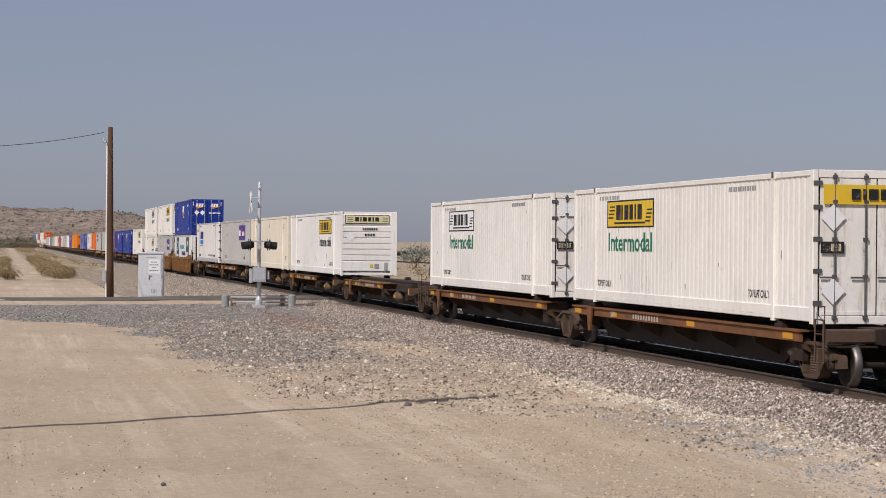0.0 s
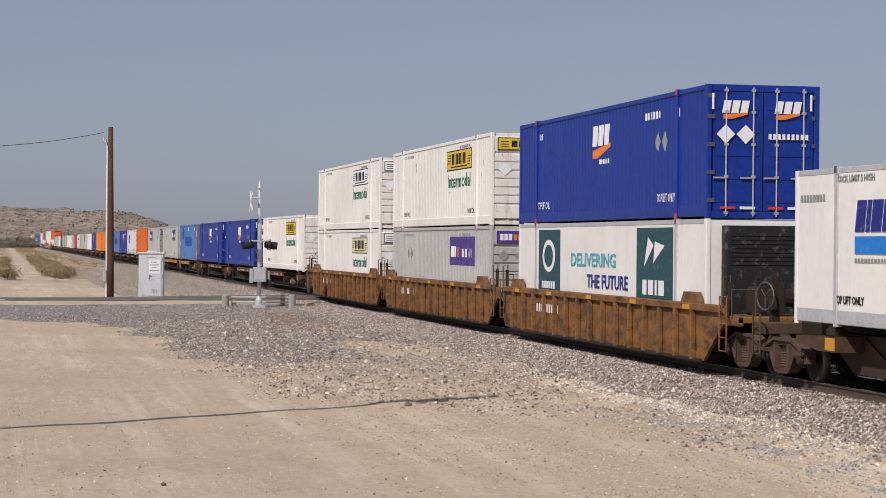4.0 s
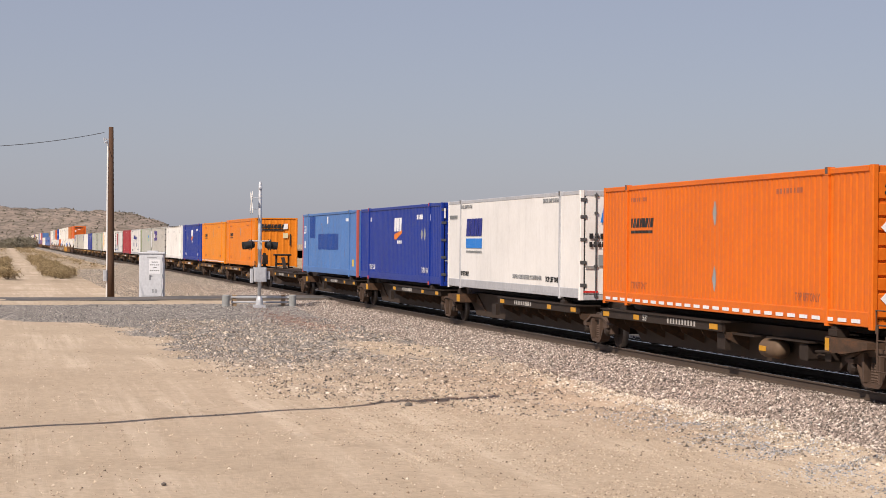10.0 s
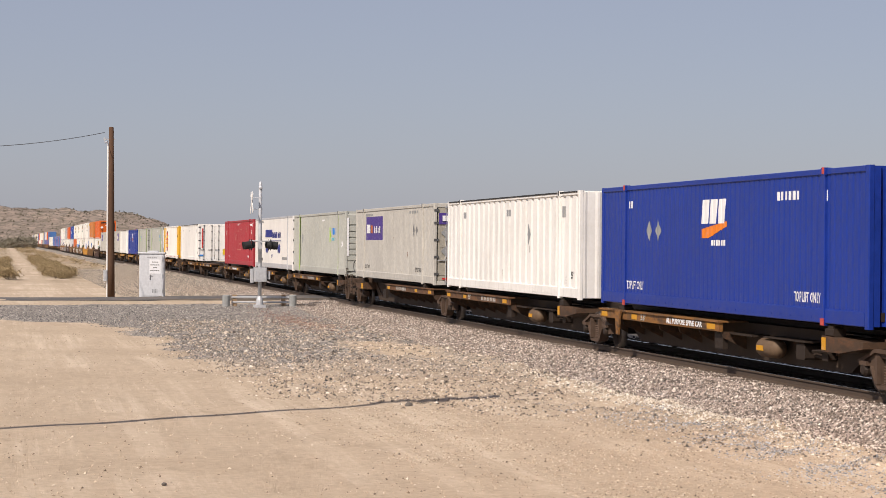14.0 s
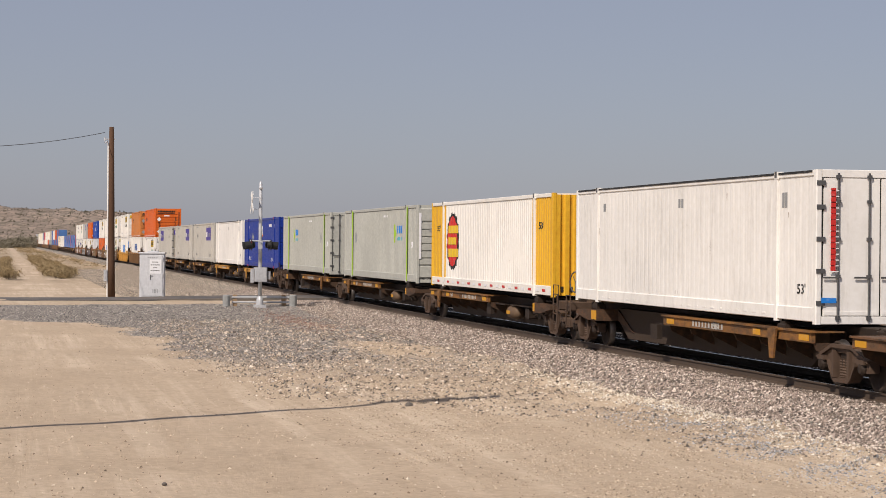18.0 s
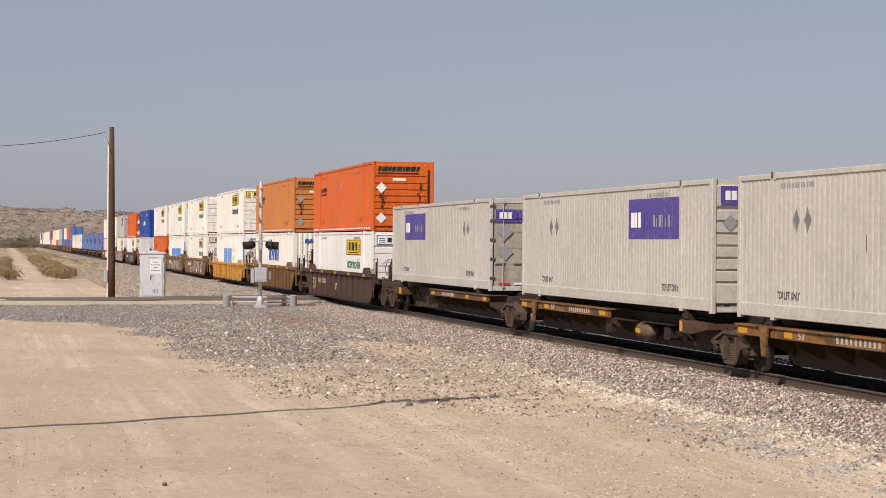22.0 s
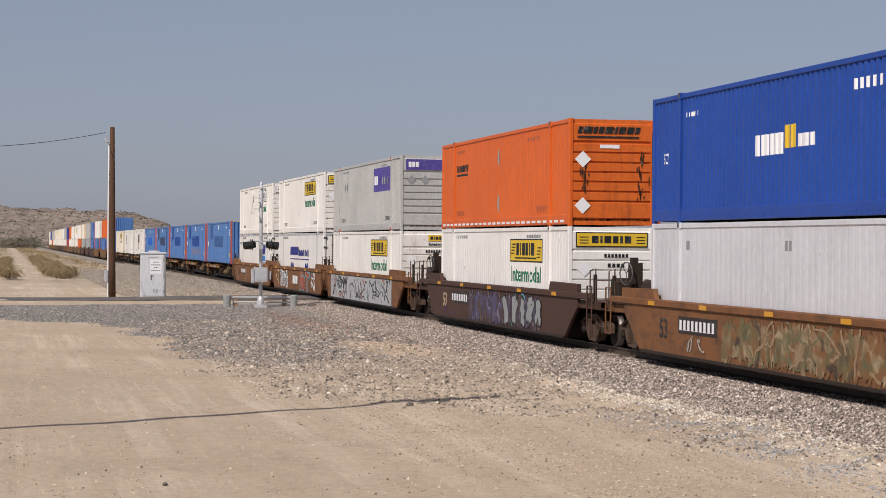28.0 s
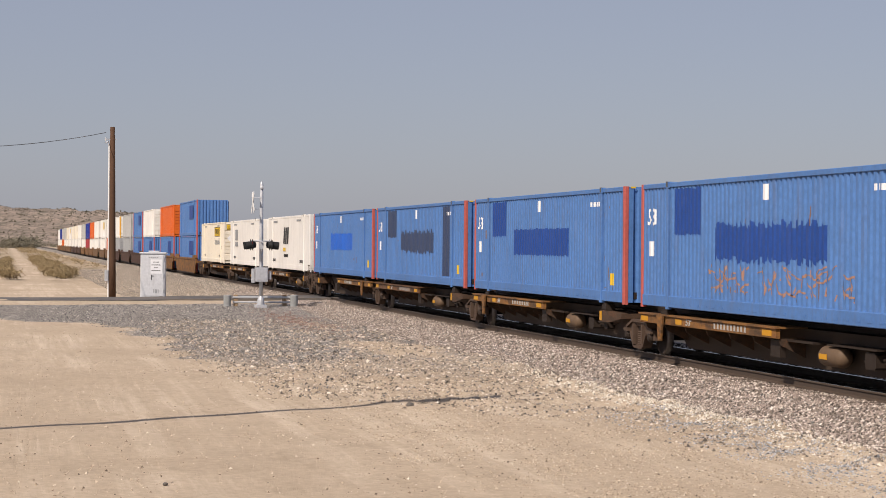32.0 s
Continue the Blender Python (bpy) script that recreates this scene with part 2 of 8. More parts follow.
def prism(poly, y0, y1):
    """A polygon of (x, z) drawn out from y0 to y1."""
    n = len(poly)
    v = [(x, y0, z) for x, z in poly] + [(x, y1, z) for x, z in poly]
    return v, [tuple(range(n)), tuple(range(2 * n - 1, n - 1, -1))] + [(i, n + i, n + (i + 1) % n, (i + 1) % n) for i in range(n)]


def rod(a, b, r, n=6, r2=None):
    a, b = Vector(a), Vector(b)
    q = (b - a).to_track_quat("Z", "Y")
    r2 = r if r2 is None else r2
    v = []
    for p, rr in ((a, r), (b, r2)):
        for i in range(n):
            t = 2 * math.pi * i / n
            v.append(tuple(p + q @ Vector((rr * math.cos(t), rr * math.sin(t), 0))))
    return v, [tuple(range(n - 1, -1, -1)), tuple(range(n, 2 * n))] + [(i, (i + 1) % n, n + (i + 1) % n, n + i) for i in range(n)]


def lathe(profile, origin, axis, n=16):
    """A profile of (radius, along) spun round an axis."""
    o, q = Vector(origin), Vector(axis).to_track_quat("Z", "Y")
    v, f = [], []
    for r, h in profile:
        for i in range(n):
            t = 2 * math.pi * i / n
            v.append(tuple(o + q @ Vector((r * math.cos(t), r * math.sin(t), h))))
    for k in range(len(profile) - 1):
        for i in range(n):
            j = (i + 1) % n
            f.append((k * n + i, k * n + j, (k + 1) * n + j, (k + 1) * n + i))
    f += [tuple(range(n - 1, -1, -1)), tuple(range((len(profile) - 1) * n, len(profile) * n))]
    return v, f


def tube(points, r, n=6):
    """A bent rod through points."""
    pts = [Vector(p) for p in points]
    v, f = [], []
    for i, p in enumerate(pts):
        d = (pts[min(i + 1, len(pts) - 1)] - pts[max(i - 1, 0)]).normalized()
        q = d.to_track_quat("Z", "Y")
        for k in range(n):
            t = 2 * math.pi * k / n
            v.append(tuple(p + q @ Vector((r * math.cos(t), r * math.sin(t), 0))))
    for i in range(len(pts) - 1):
        for k in range(n):
            j = (k + 1) % n
            f.append((i * n + k, i * n + j, i * n + n + j, i * n + n + k))
    return v, f


def ring(c, axis, big, r, n=14):
    q = Vector(axis).to_track_quat("Z", "Y")
    pts = [tuple(Vector(c) + q @ Vector((big * math.cos(t), big * math.sin(t), 0))) for t in [2 * math.pi * i / n for i in range(n + 1)]]
    return tube(pts, r, 5)


# ---- containers: origin at the middle of the base, x along the train ----
CL, CW, CH = 16.15, 2.59, 2.896
HX, HY = CL / 2, CW / 2
INSET = 0.026                          # the side sheets lie back under the top rail


def corrugated(x0, x1, z0, z1, pitch, depth, y, back, flat=0.5):
    """A sheet with upright corrugations; its outer plane is y, the troughs go in by depth towards back."""
    s = 1 if back > y else -1
    n = max(1, round((x1 - x0) / pitch))
    p = (x1 - x0) / n
    prof = []
    for i in range(n):
        a = x0 + i * p
        prof += [(a, y), (a + p * flat, y), (a + p * (flat + 0.16), y + s * depth), (a + p * 0.84, y + s * depth)]
    prof.append((x1, y))
    k = len(prof)
    v = [(a, b, z0) for a, b in prof] + [(a, b, z1) for a, b in prof]
    v += [(x0, back, z0), (x1, back, z0), (x0, back, z1), (x1, back, z1)]
    f = [(i, i + 1, k + i + 1, k + i) if s > 0 else (i + 1, i, k + i, k + i + 1) for i in range(k - 1)]
    f.append((2 * k + 1, 2 * k, 2 * k + 2, 2 * k + 3) if s > 0 else (2 * k, 2 * k + 1, 2 * k + 3, 2 * k + 2))
    f += [tuple(range(k - 1, -1, -1)) + (2 * k, 2 * k + 1), tuple(range(k, 2 * k)) + (2 * k + 3, 2 * k + 2),
          (0, k, 2 * k + 2, 2 * k), (k - 1, 2 * k + 1, 2 * k + 3, 2 * k - 1)]
    return v, f


def turn_end(vf, sign):
    """Turn a panel drawn along x with its face to -y so that it faces +x or -x."""
    v, f = vf
    if sign > 0:
        return [(-y, x, z) for x, y, z in v], f
    return [(y, -x, z) for x, y, z in v], f


FONT = {}


def text_mesh(body, w, h, material, face):
    """Letters of the built-in font, w wide and h high from (0, 0), face 'side' looks to -y, 'end' to +x."""
    k = (body, round(w, 2), round(h, 2), material.name, face)
    if k in FONT:
        return FONT[k]
    cu = bpy.data.curves.new("lettering", "FONT")
    cu.body, cu.extrude, cu.resolution_u, cu.offset = body, 0.5, 2, 0.018
    ob = bpy.data.objects.new("lettering", cu)
    scene.collection.objects.link(ob)
    bpy.context.view_layer.update()
    me = bpy.data.meshes.new_from_object(ob)
    bpy.data.objects.remove(ob)
    n = len(me.vertices)
    co = np.empty(n * 3)
    me.vertices.foreach_get("co", co)
    co = co.reshape(n, 3)
    lo, hi = co.min(0), co.max(0)
    u = (co[:, 0] - lo[0]) / max(1e-6, hi[0] - lo[0]) * w
    t = (co[:, 1] - lo[1]) / max(1e-6, hi[1] - lo[1]) * h
    d = co[:, 2] * 0.008
    out = np.stack([u, -d, t], 1) if face == "side" else np.stack([d, u, t], 1)
    me.vertices.foreach_set("co", out.ravel())
    me.materials.clear()
    me.materials.append(material)
    me.update()
    FONT[k] = me
    return me


WAVES = {}                             # corrugated stretches of a container's near side: from, to, pitch, depth


def clip(poly, x, keep):
    """The part of a convex outline on one side of an upright line."""
    out = []
    for (a, b), (c, d) in zip(poly, poly[1:] + poly[:1]):
        ina, inc = (a - x) * keep >= 0, (c - x) * keep >= 0
        if ina:
            out.append((a, b))
        if ina != inc:
            out.append((x, b + (d - b) * (x - a) / (c - a)))
    return out


def on_wave(polys, u, wave):
    """Paint that follows the corrugations: outlines cut at every bend and laid on the sheet."""
    v, f = [], []
    for x0, x1, pitch, depth in wave:
        n = max(1, round((x1 - x0) / pitch))
        p = (x1 - x0) / n
        for i in range(n):
            a = x0 + i * p + HX - u
            for fa, fb, ya, yb in ((0, 0.5, 0, 0), (0.5, 0.66, 0, depth), (0.66, 0.84, depth, depth), (0.84, 1.0, depth, 0)):
                xa, xb = a + fa * p, a + fb * p
                for i2, poly in enumerate(polys):
                    if max(q[0] for q in poly) <= xa or min(q[0] for q in poly) >= xb:
                        continue
                    c = clip(clip(poly, xa, 1), xb, -1)
                    if len(c) < 3:
                        continue
                    k = len(v)
                    v += [(x, INSET + 0.0005 - (i2 % 50) * 0.00012 + ya + (yb - ya) * (x - xa) / (xb - xa), z) for x, z in c]
                    f.append(tuple(range(k, k + len(c))))
    return v, f


class Face:
    """Puts flat markings on a container's near side or on its front end."""

    def __init__(self, thing, face, out=0.004):
        self.t, self.face, self.out = thing, face, out

    def at(self, u, z):
        return pose(u - HX, -HY - self.out, z) if self.face == "side" else pose(HX + self.out, u - HY, z)

    def shape(self, polys, u, z, material, name="marking", label="", thick=0.006):
        """polys: convex outlines of (right, up), from (u, z)."""
        wave = WAVES.get(self.t.name) if self.face == "side" else None
        low, top = z + min(c for p in polys for _, c in p), z + max(c for p in polys for _, c in p)
        if wave and low > 0.30 and top < CH - 0.10:
            k = (name, str(polys), round(u, 3), str(wave))
            return part(name, kept(k, lambda: on_wave(polys, u, wave), material), self.t, label, self.at(u, z))
        k = (name, str(polys), self.face)

        def build():
            bits = []
            for i, poly in enumerate(polys):
                v, f = prism(poly, -thick - (i % 40) * 0.0001 * (name == "graffiti"), 0.0)
                bits.append((v, f) if self.face == "side" else turn_end((v, f), 1))
            return join(*bits)
        return part(name, kept(k, build, material), self.t, label, self.at(u, z))

    def rect(self, u0, z0, u1, z1, material, name="marking", label=""):
        return self.shape([[(0, 0), (u1 - u0, 0), (u1 - u0, z1 - z0), (0, z1 - z0)]], u0, z0, material, name, label)

    def ragged(self, u0, z0, u1, z1, material, name, label, seed, rough=0.05):
        """A rolled-on patch of paint with uneven upper and lower edges."""
        r = random.Random(seed)
        n = max(4, round((u1 - u0) / 0.14))
        w = (u1 - u0) / n
        return self.shape([[(i * w, r.uniform(-rough, rough)), ((i + 1) * w, r.uniform(-rough, rough)), ((i + 1) * w, z1 - z0 + r.uniform(-rough, rough)), (i * w, z1 - z0 + r.uniform(-rough, rough))]
                           for i in range(n)], u0, z0, material, name, label)

    def bars(self, u0, z0, u1, z1, n, material, name="brand_mark", label="", slant=0.0, gap=0.25):
        """A row of upright blocks where a word that stays plain stands."""
        w, h = (u1 - u0) / n, z1 - z0
        s = slant * h
        if name == "brand_mark" and n > 3:
            # uneven widths, and now and then a lower block, as in a printed word
            cut = [(i + 0.22 * math.sin(i * 2.3 + n) * (0 < i < n)) * w for i in range(n + 1)]
            return self.shape([[(a, 0), (b - gap * w, 0), (b - gap * w + s * k, h * k), (a + s * k, h * k)]
                               for i, (a, b) in enumerate(zip(cut, cut[1:])) for k in ((0.74, 1.0, 1.0)[(i * 5 + n) % 3] if gap > 0.3 else 1.0,)], u0, z0, material, name, label)
        if self.face == "end" or not WAVES.get(self.t.name) or z0 < 0.3:
            # a hair-thin foot ties the blocks together
            return self.shape([[(i * w, 0), (i * w + w * (1 - gap), 0), (i * w + w * (1 - gap) + s, h), (i * w + s, h)] for i in range(n)] + [[(0, 0), (u1 - u0, 0), (u1 - u0, 0.004), (0, 0.004)]],
                              u0, z0, material, name, label)
        return self.shape([[(i * w, 0), (i * w + w * (1 - gap), 0), (i * w + w * (1 - gap) + s, h), (i * w + s, h)] for i in range(n)],
                          u0, z0, material, name, label)

    def text(self, body, u0, z0, u1, z1, material, name="lettering", label=""):
        wave = WAVES.get(self.t.name) if self.face == "side" else None
        if wave and z0 > 0.30 and z1 < CH - 0.10:
            k = (name, body, round(u0, 2), round(u1 - u0, 2), round(z1 - z0, 2), str(wave))

            def build():
                me = text_mesh(body, u1 - u0, z1 - z0, material, self.face)
                front = [p for p in me.polygons if p.normal.y < -0.9]
                return on_wave([[(me.vertices[i].co.x, me.vertices[i].co.z) for i in p.vertices] for p in front], u0, wave)
            return part(name, kept(k, build, material), self.t, label, self.at(u0, z0))
        return part(name, text_mesh(body, u1 - u0, z1 - z0, material, self.face), self.t, label, self.at(u0, z0))

    def diamond(self, u, z, w, h, material, name="placard", label=""):
        return self.shape([[(-w / 2, 0), (0, -h / 2), (w / 2, 0), (0, h / 2)]], u, z, material, name, label)

    def disc(self, u, z, w, h, material, name="marking", label="", n=14):
        return self.shape([[(w / 2 * math.cos(2 * math.pi * i / n), h / 2 * math.sin(2 * math.pi * i / n)) for i in range(n)]],
                          u, z, material, name, label)


def container(label, main, end="ribs", pitch=0.235, depth=0.020, smooth_side=False, trim=None, post=None, tips=None, far=False):
    """A 53 foot high-cube container with its panels, posts, rails and its front end or doors."""
    trim = trim or main
    post = post or trim
    red = main.name in (NAVY.name, GREY.name)
    th = tagged(new("shipping_container"), label, "container", "containers on the train")
    mid0, mid1 = -HX + 0.09, HX - 0.09
    z0, z1 = 0.30, CH - 0.10

    def side(sign):
        if smooth_side:
            v, f = box(mid0, -HY + 0.012, z0, mid1, -HY + 0.07, z1)
        else:
            v, f = corrugated(mid0, mid1, z0, z1, pitch, depth, -HY + INSET, -HY + 0.09)
        return (v, f) if sign < 0 else ([(-x, -y, z) for x, y, z in v], f)
    if not smooth_side and not far:
        cuts = [mid0, mid1] if tips is None else [mid0, mid0 + tips[1], mid1 - tips[1], mid1]
        WAVES[th.name] = [(a, b, pitch, depth) for a, b in zip(cuts, cuts[1:])]
    if tips is None:
        part("side_panel", kept(("side_panel", pitch, depth, smooth_side), lambda: side(-1), main), th)
    else:
        mat_tip, wide = tips
        for a, b, mt in ((mid0, mid0 + wide, mat_tip), (mid0 + wide, mid1 - wide, main), (mid1 - wide, mid1, mat_tip)):
            part("side_panel", kept(("side_panel", a, b), lambda: corrugated(a, b, z0, z1, pitch, depth, -HY + INSET, -HY + 0.09), mt), th)
    part("side_panel", kept(("far_side_panel", pitch, depth, smooth_side), lambda: side(1), main), th)
    part("roof", kept("roof", lambda: corrugated_roof(), main), th)
    part("floor", kept("floor", lambda: join(box(-HX + 0.05, -HY + 0.1, 0.14, HX - 0.05, HY - 0.1, 0.30),
         *[box(-HX + 0.5 + i * 0.9, -HY + 0.1, 0.03, -HX + 0.6 + i * 0.9, HY - 0.1, 0.14) for i in range(17)]), STEEL), th)
    part("end_panel", kept("back_end", lambda: turn_end(corrugated(-HY + 0.1, HY - 0.1, 0.2, CH - 0.1, 0.3, 0.03, -HX + 0.03, -HX + 0.1), -1), main), th)
    pm = tips[0] if tips else post
    for sx in (-1, 1):
        for sy in (-1, 1):
            def corner():
                xa, xb = (-HX, -HX + 0.16) if sx < 0 else (HX - 0.16, HX)
                ya, yb = (-HY, -HY + 0.12) if sy < 0 else (HY - 0.12, HY)
                return join(box(xa, ya, 0.0, xb, yb, CH, 0.02))
            if far and sy > 0:
                continue
            part("corner_post", kept(("corner_post", sx, sy), corner, pm), th)
    for sy in (-1, 1):
        if far and sy > 0:
            continue
        a, b = (-HY, -HY + 0.1) if sy < 0 else (HY - 0.1, HY)
        part("top_rail", kept(("top_rail", sy), lambda: box(-HX + 0.16, a + 0.002, CH - 0.115, HX - 0.16, b, CH - 0.005, 0.012), trim), th)
        part("bottom_rail", kept(("bottom_rail", sy), lambda: join(box(-HX + 0.16, a + 0.002, 0.04, HX - 0.16, b, 0.31, 0.015),
             *[box(-HX + 2.4 + i * 0.5, a - 0.004 if sy < 0 else b - 0.02, 0.12, -HX + 2.62 + i * 0.5, a + 0.02 if sy < 0 else b + 0.004, 0.155) for i in range(24)]), trim), th)
        for x in (-6.1, 6.1):
            if sy > 0:
                continue
            c, d = (-HY - 0.022, -HY + 0.1) if sy < 0 else (HY - 0.1, HY + 0.022)
            part("lift_post", kept(("lift_post", x, sy), lambda: join(box(x - 0.07, c, 0.0, x + 0.07, d, CH + 0.012, 0.012),
                 box(x - 0.09, c - 0.004, CH - 0.13, x + 0.09, d, CH + 0.016)), trim), th)
            if sy < 0 and not far:
                part("lift_casting", kept(("lift_casting", x), lambda: box(x - 0.05, c - 0.012, CH - 0.10, x + 0.05, c + 0.02, CH + 0.02), CAST_RED if red else DARKROD), th, "red lifting block" if red else "dark steel lifting block")
                if red:
                    part("lift_casting", kept(("foot_casting", x), lambda: box(x - 0.07, c - 0.012, 0.0, x + 0.07, c + 0.02, 0.13), CAST_RED), th, "red lifting block")
    if end == "ribs":
        part("end_panel", kept("ribbed_end", ribbed_end, {WHITE.name: WHITE_E, ORANGE_R.name: ORANGE_E}.get(main.name, main)), th)
        part("end_strip", kept("end_strip", lambda: box(HX - 0.05, HY - 0.30, 0.05, HX - 0.003, HY - 0.12, CH - 0.05, 0.01), main), th)
    elif end == "upright":
        part("end_panel", kept("upright_end", lambda: turn_end(corrugated(-HY + 0.11, HY - 0.11, 0.05, CH - 0.05, 0.26, 0.06, -HX + 0.01, -HX + 0.12, 0.45), 1), tips[0] if tips else main), th)
    elif end == "flat":
        part("end_panel", kept("flat_end", lambda: turn_end(corrugated(-HY + 0.11, HY - 0.11, 0.05, CH - 0.05, 0.395, 0.022, -HX + 0.008, -HX + 0.1, 0.14), 1), main), th)
    elif end == "reefer":
        part("end_panel", kept("flat_end_low", lambda: box(HX - 0.1, -HY + 0.11, 0.05, HX - 0.02, HY - 0.11, CH - 0.03), main), th)
        part("cooling_unit", kept("cooling_unit", lambda: join(box(HX - 0.02, -0.95, 0.75, HX + 0.22, 0.95, 2.75, 0.05),
             *[box(HX + 0.2, -0.8, 1.9 + i * 0.09, HX + 0.235, 0.8, 1.94 + i * 0.09) for i in range(8)]), D_BLK), th, "black refrigeration unit with louvres")
    else:
        part("door_seal", kept("door_seal", lambda: box(HX - 0.1, -HY + 0.12, 0.15, HX - 0.045, HY - 0.12, CH - 0.15), BLACK), th, "black rubber door seal")
        for k, (ya, yb) in enumerate(((-HY + 0.155, -0.018), (0.018, HY - 0.155))):
            dr = part("door", kept(("door", k), lambda: join(box(HX - 0.09, ya, 0.16, HX - 0.018, yb, CH - 0.16),
                      *[box(HX - 0.05, ya + 0.06, 0.35 + i * 0.5, HX - 0.006, yb - 0.06, 0.62 + i * 0.5) for i in range(5)] if end == "panel_doors" else
                      [box(HX - 0.018, ya + 0.02, 0.17, HX - 0.008, yb - 0.02, 0.24)]), {WHITE.name: WHITE_E, GREY.name: GREY_E, GREY_W.name: GREY_E}.get(main.name, main)), th)
            for y in (ya + 0.28, yb - 0.22):
                part("lock_rod", kept(("lock_rod", round(y, 2)), lambda: join(rod((HX + 0.012, y, 0.05), (HX + 0.012, y, CH - 0.06), 0.019),
                     *[box(HX - 0.012, y - 0.045, z - 0.03, HX + 0.034, y + 0.045, z + 0.03) for z in (0.12, 0.9, 1.6, 2.3, CH - 0.13)],
                     box(HX + 0.02, y - 0.3, 0.86, HX + 0.035, y, 0.895)), DARKROD if end == "doors" else RODS), dr)
            yh = -HY + 0.06 if k == 0 else HY - 0.06
            for z in (0.35, 0.95, 1.55, 2.15, 2.6):
                part("hinge", kept(("hinge", k, z), lambda: box(HX - 0.01, yh - 0.05, z, HX + 0.012, yh + 0.12 * (1 if k == 0 else -1), z + 0.09), DARKROD), dr)
        part("door_header", kept("door_header", lambda: box(HX - 0.1, -HY + 0.12, CH - 0.15, HX - 0.006, HY - 0.12, CH, 0.01), trim), th)
        part("door_sill", kept("door_sill", lambda: box(HX - 0.1, -HY + 0.12, 0.0, HX - 0.006, HY - 0.12, 0.15, 0.01), trim), th)
    return th


def corrugated_roof():
    v, f = corrugated(-HX + 0.1, HX - 0.1, -HY + 0.1, HY - 0.1, 0.62, 0.018, -CH + 0.012, -CH + 0.09)
    return [(x, z, -y) for x, y, z in v], f


def ribbed_end():
    """The front end: a plain field on top, six pressed ribs, a plain foot, in a raised frame."""
    prof = [(HX - 0.05, 0.03), (HX - 0.05, 0.2), (HX - 0.008, 0.23), (HX - 0.008, 0.62), (HX - 0.05, 0.655)]
    for i in range(6):
        z = 0.69 + i * 0.262
        prof += [(HX - 0.05, z), (HX - 0.006, z + 0.012), (HX - 0.006, z + 0.212), (HX - 0.05, z + 0.228)]
    prof += [(HX - 0.05, 2.28), (HX - 0.008, 2.31), (HX - 0.008, 2.74), (HX - 0.05, 2.77), (HX - 0.05, CH - 0.02), (HX - 0.1, CH - 0.02), (HX - 0.1, 0.03)]
    return prism_end(prof, -HY + 0.12, HY - 0.12)


def prism_end(poly, y0, y1):
    """An outline of (x, z) drawn out along y, for ribs across an end."""
    n = len(poly)
    v = [(x, y0, z) for x, z in poly] + [(x, y1, z) for x, z in poly]
    return v, [tuple(range(n)), tuple(range(2 * n - 1, n - 1, -1))] + [(i, n + i, n + (i + 1) % n, (i + 1) % n) for i in range(n)]


def scuffs(th, s, n, seed, material, low=0.33, high=2.7):
    """Short upright rust runs and scrapes on a side."""
    r = random.Random(seed * 7 + len(WAVES))
    out = []
    for _ in range(n):
        u, h = r.uniform(0.4, 15.7), r.uniform(0.05, 0.34) * r.choice((0.5, 1.0, 1.0, 1.6))
        z = low + (high - low - h) * r.uniform(0, 1) ** 1.7
        w = r.uniform(0.004, 0.014)
        out.append([(u - w, z + 0.2 * h), (u, z), (u + w, z + 0.3 * h), (u + w * 1.3, z + h * 0.9), (u, z + h), (u - w * 1.2, z + h * 0.85)])
    s.out -= 0.0015
    s.shape(out, 0.0, 0.0, material, "rust_stain", "rust runs and scrapes")
    s.out += 0.0015


# ---- liveries; brand names stay plain shapes in their colours ----
def small_marks(s, ink, n=1.0):
    s.text("TOP LIFT ONLY", 2.15, 0.42, 3.3, 0.58, D_INK)
    s.text("TOP LIFT ONLY", 12.75, 0.42, 13.9, 0.58, D_INK)
    s.bars(2.3, 2.58, 4.0, 2.68, 12, ink, "small_print", gap=0.4)
    s.bars(11.6, 2.58, 13.2, 2.68, 12, ink, "small_print", gap=0.4)


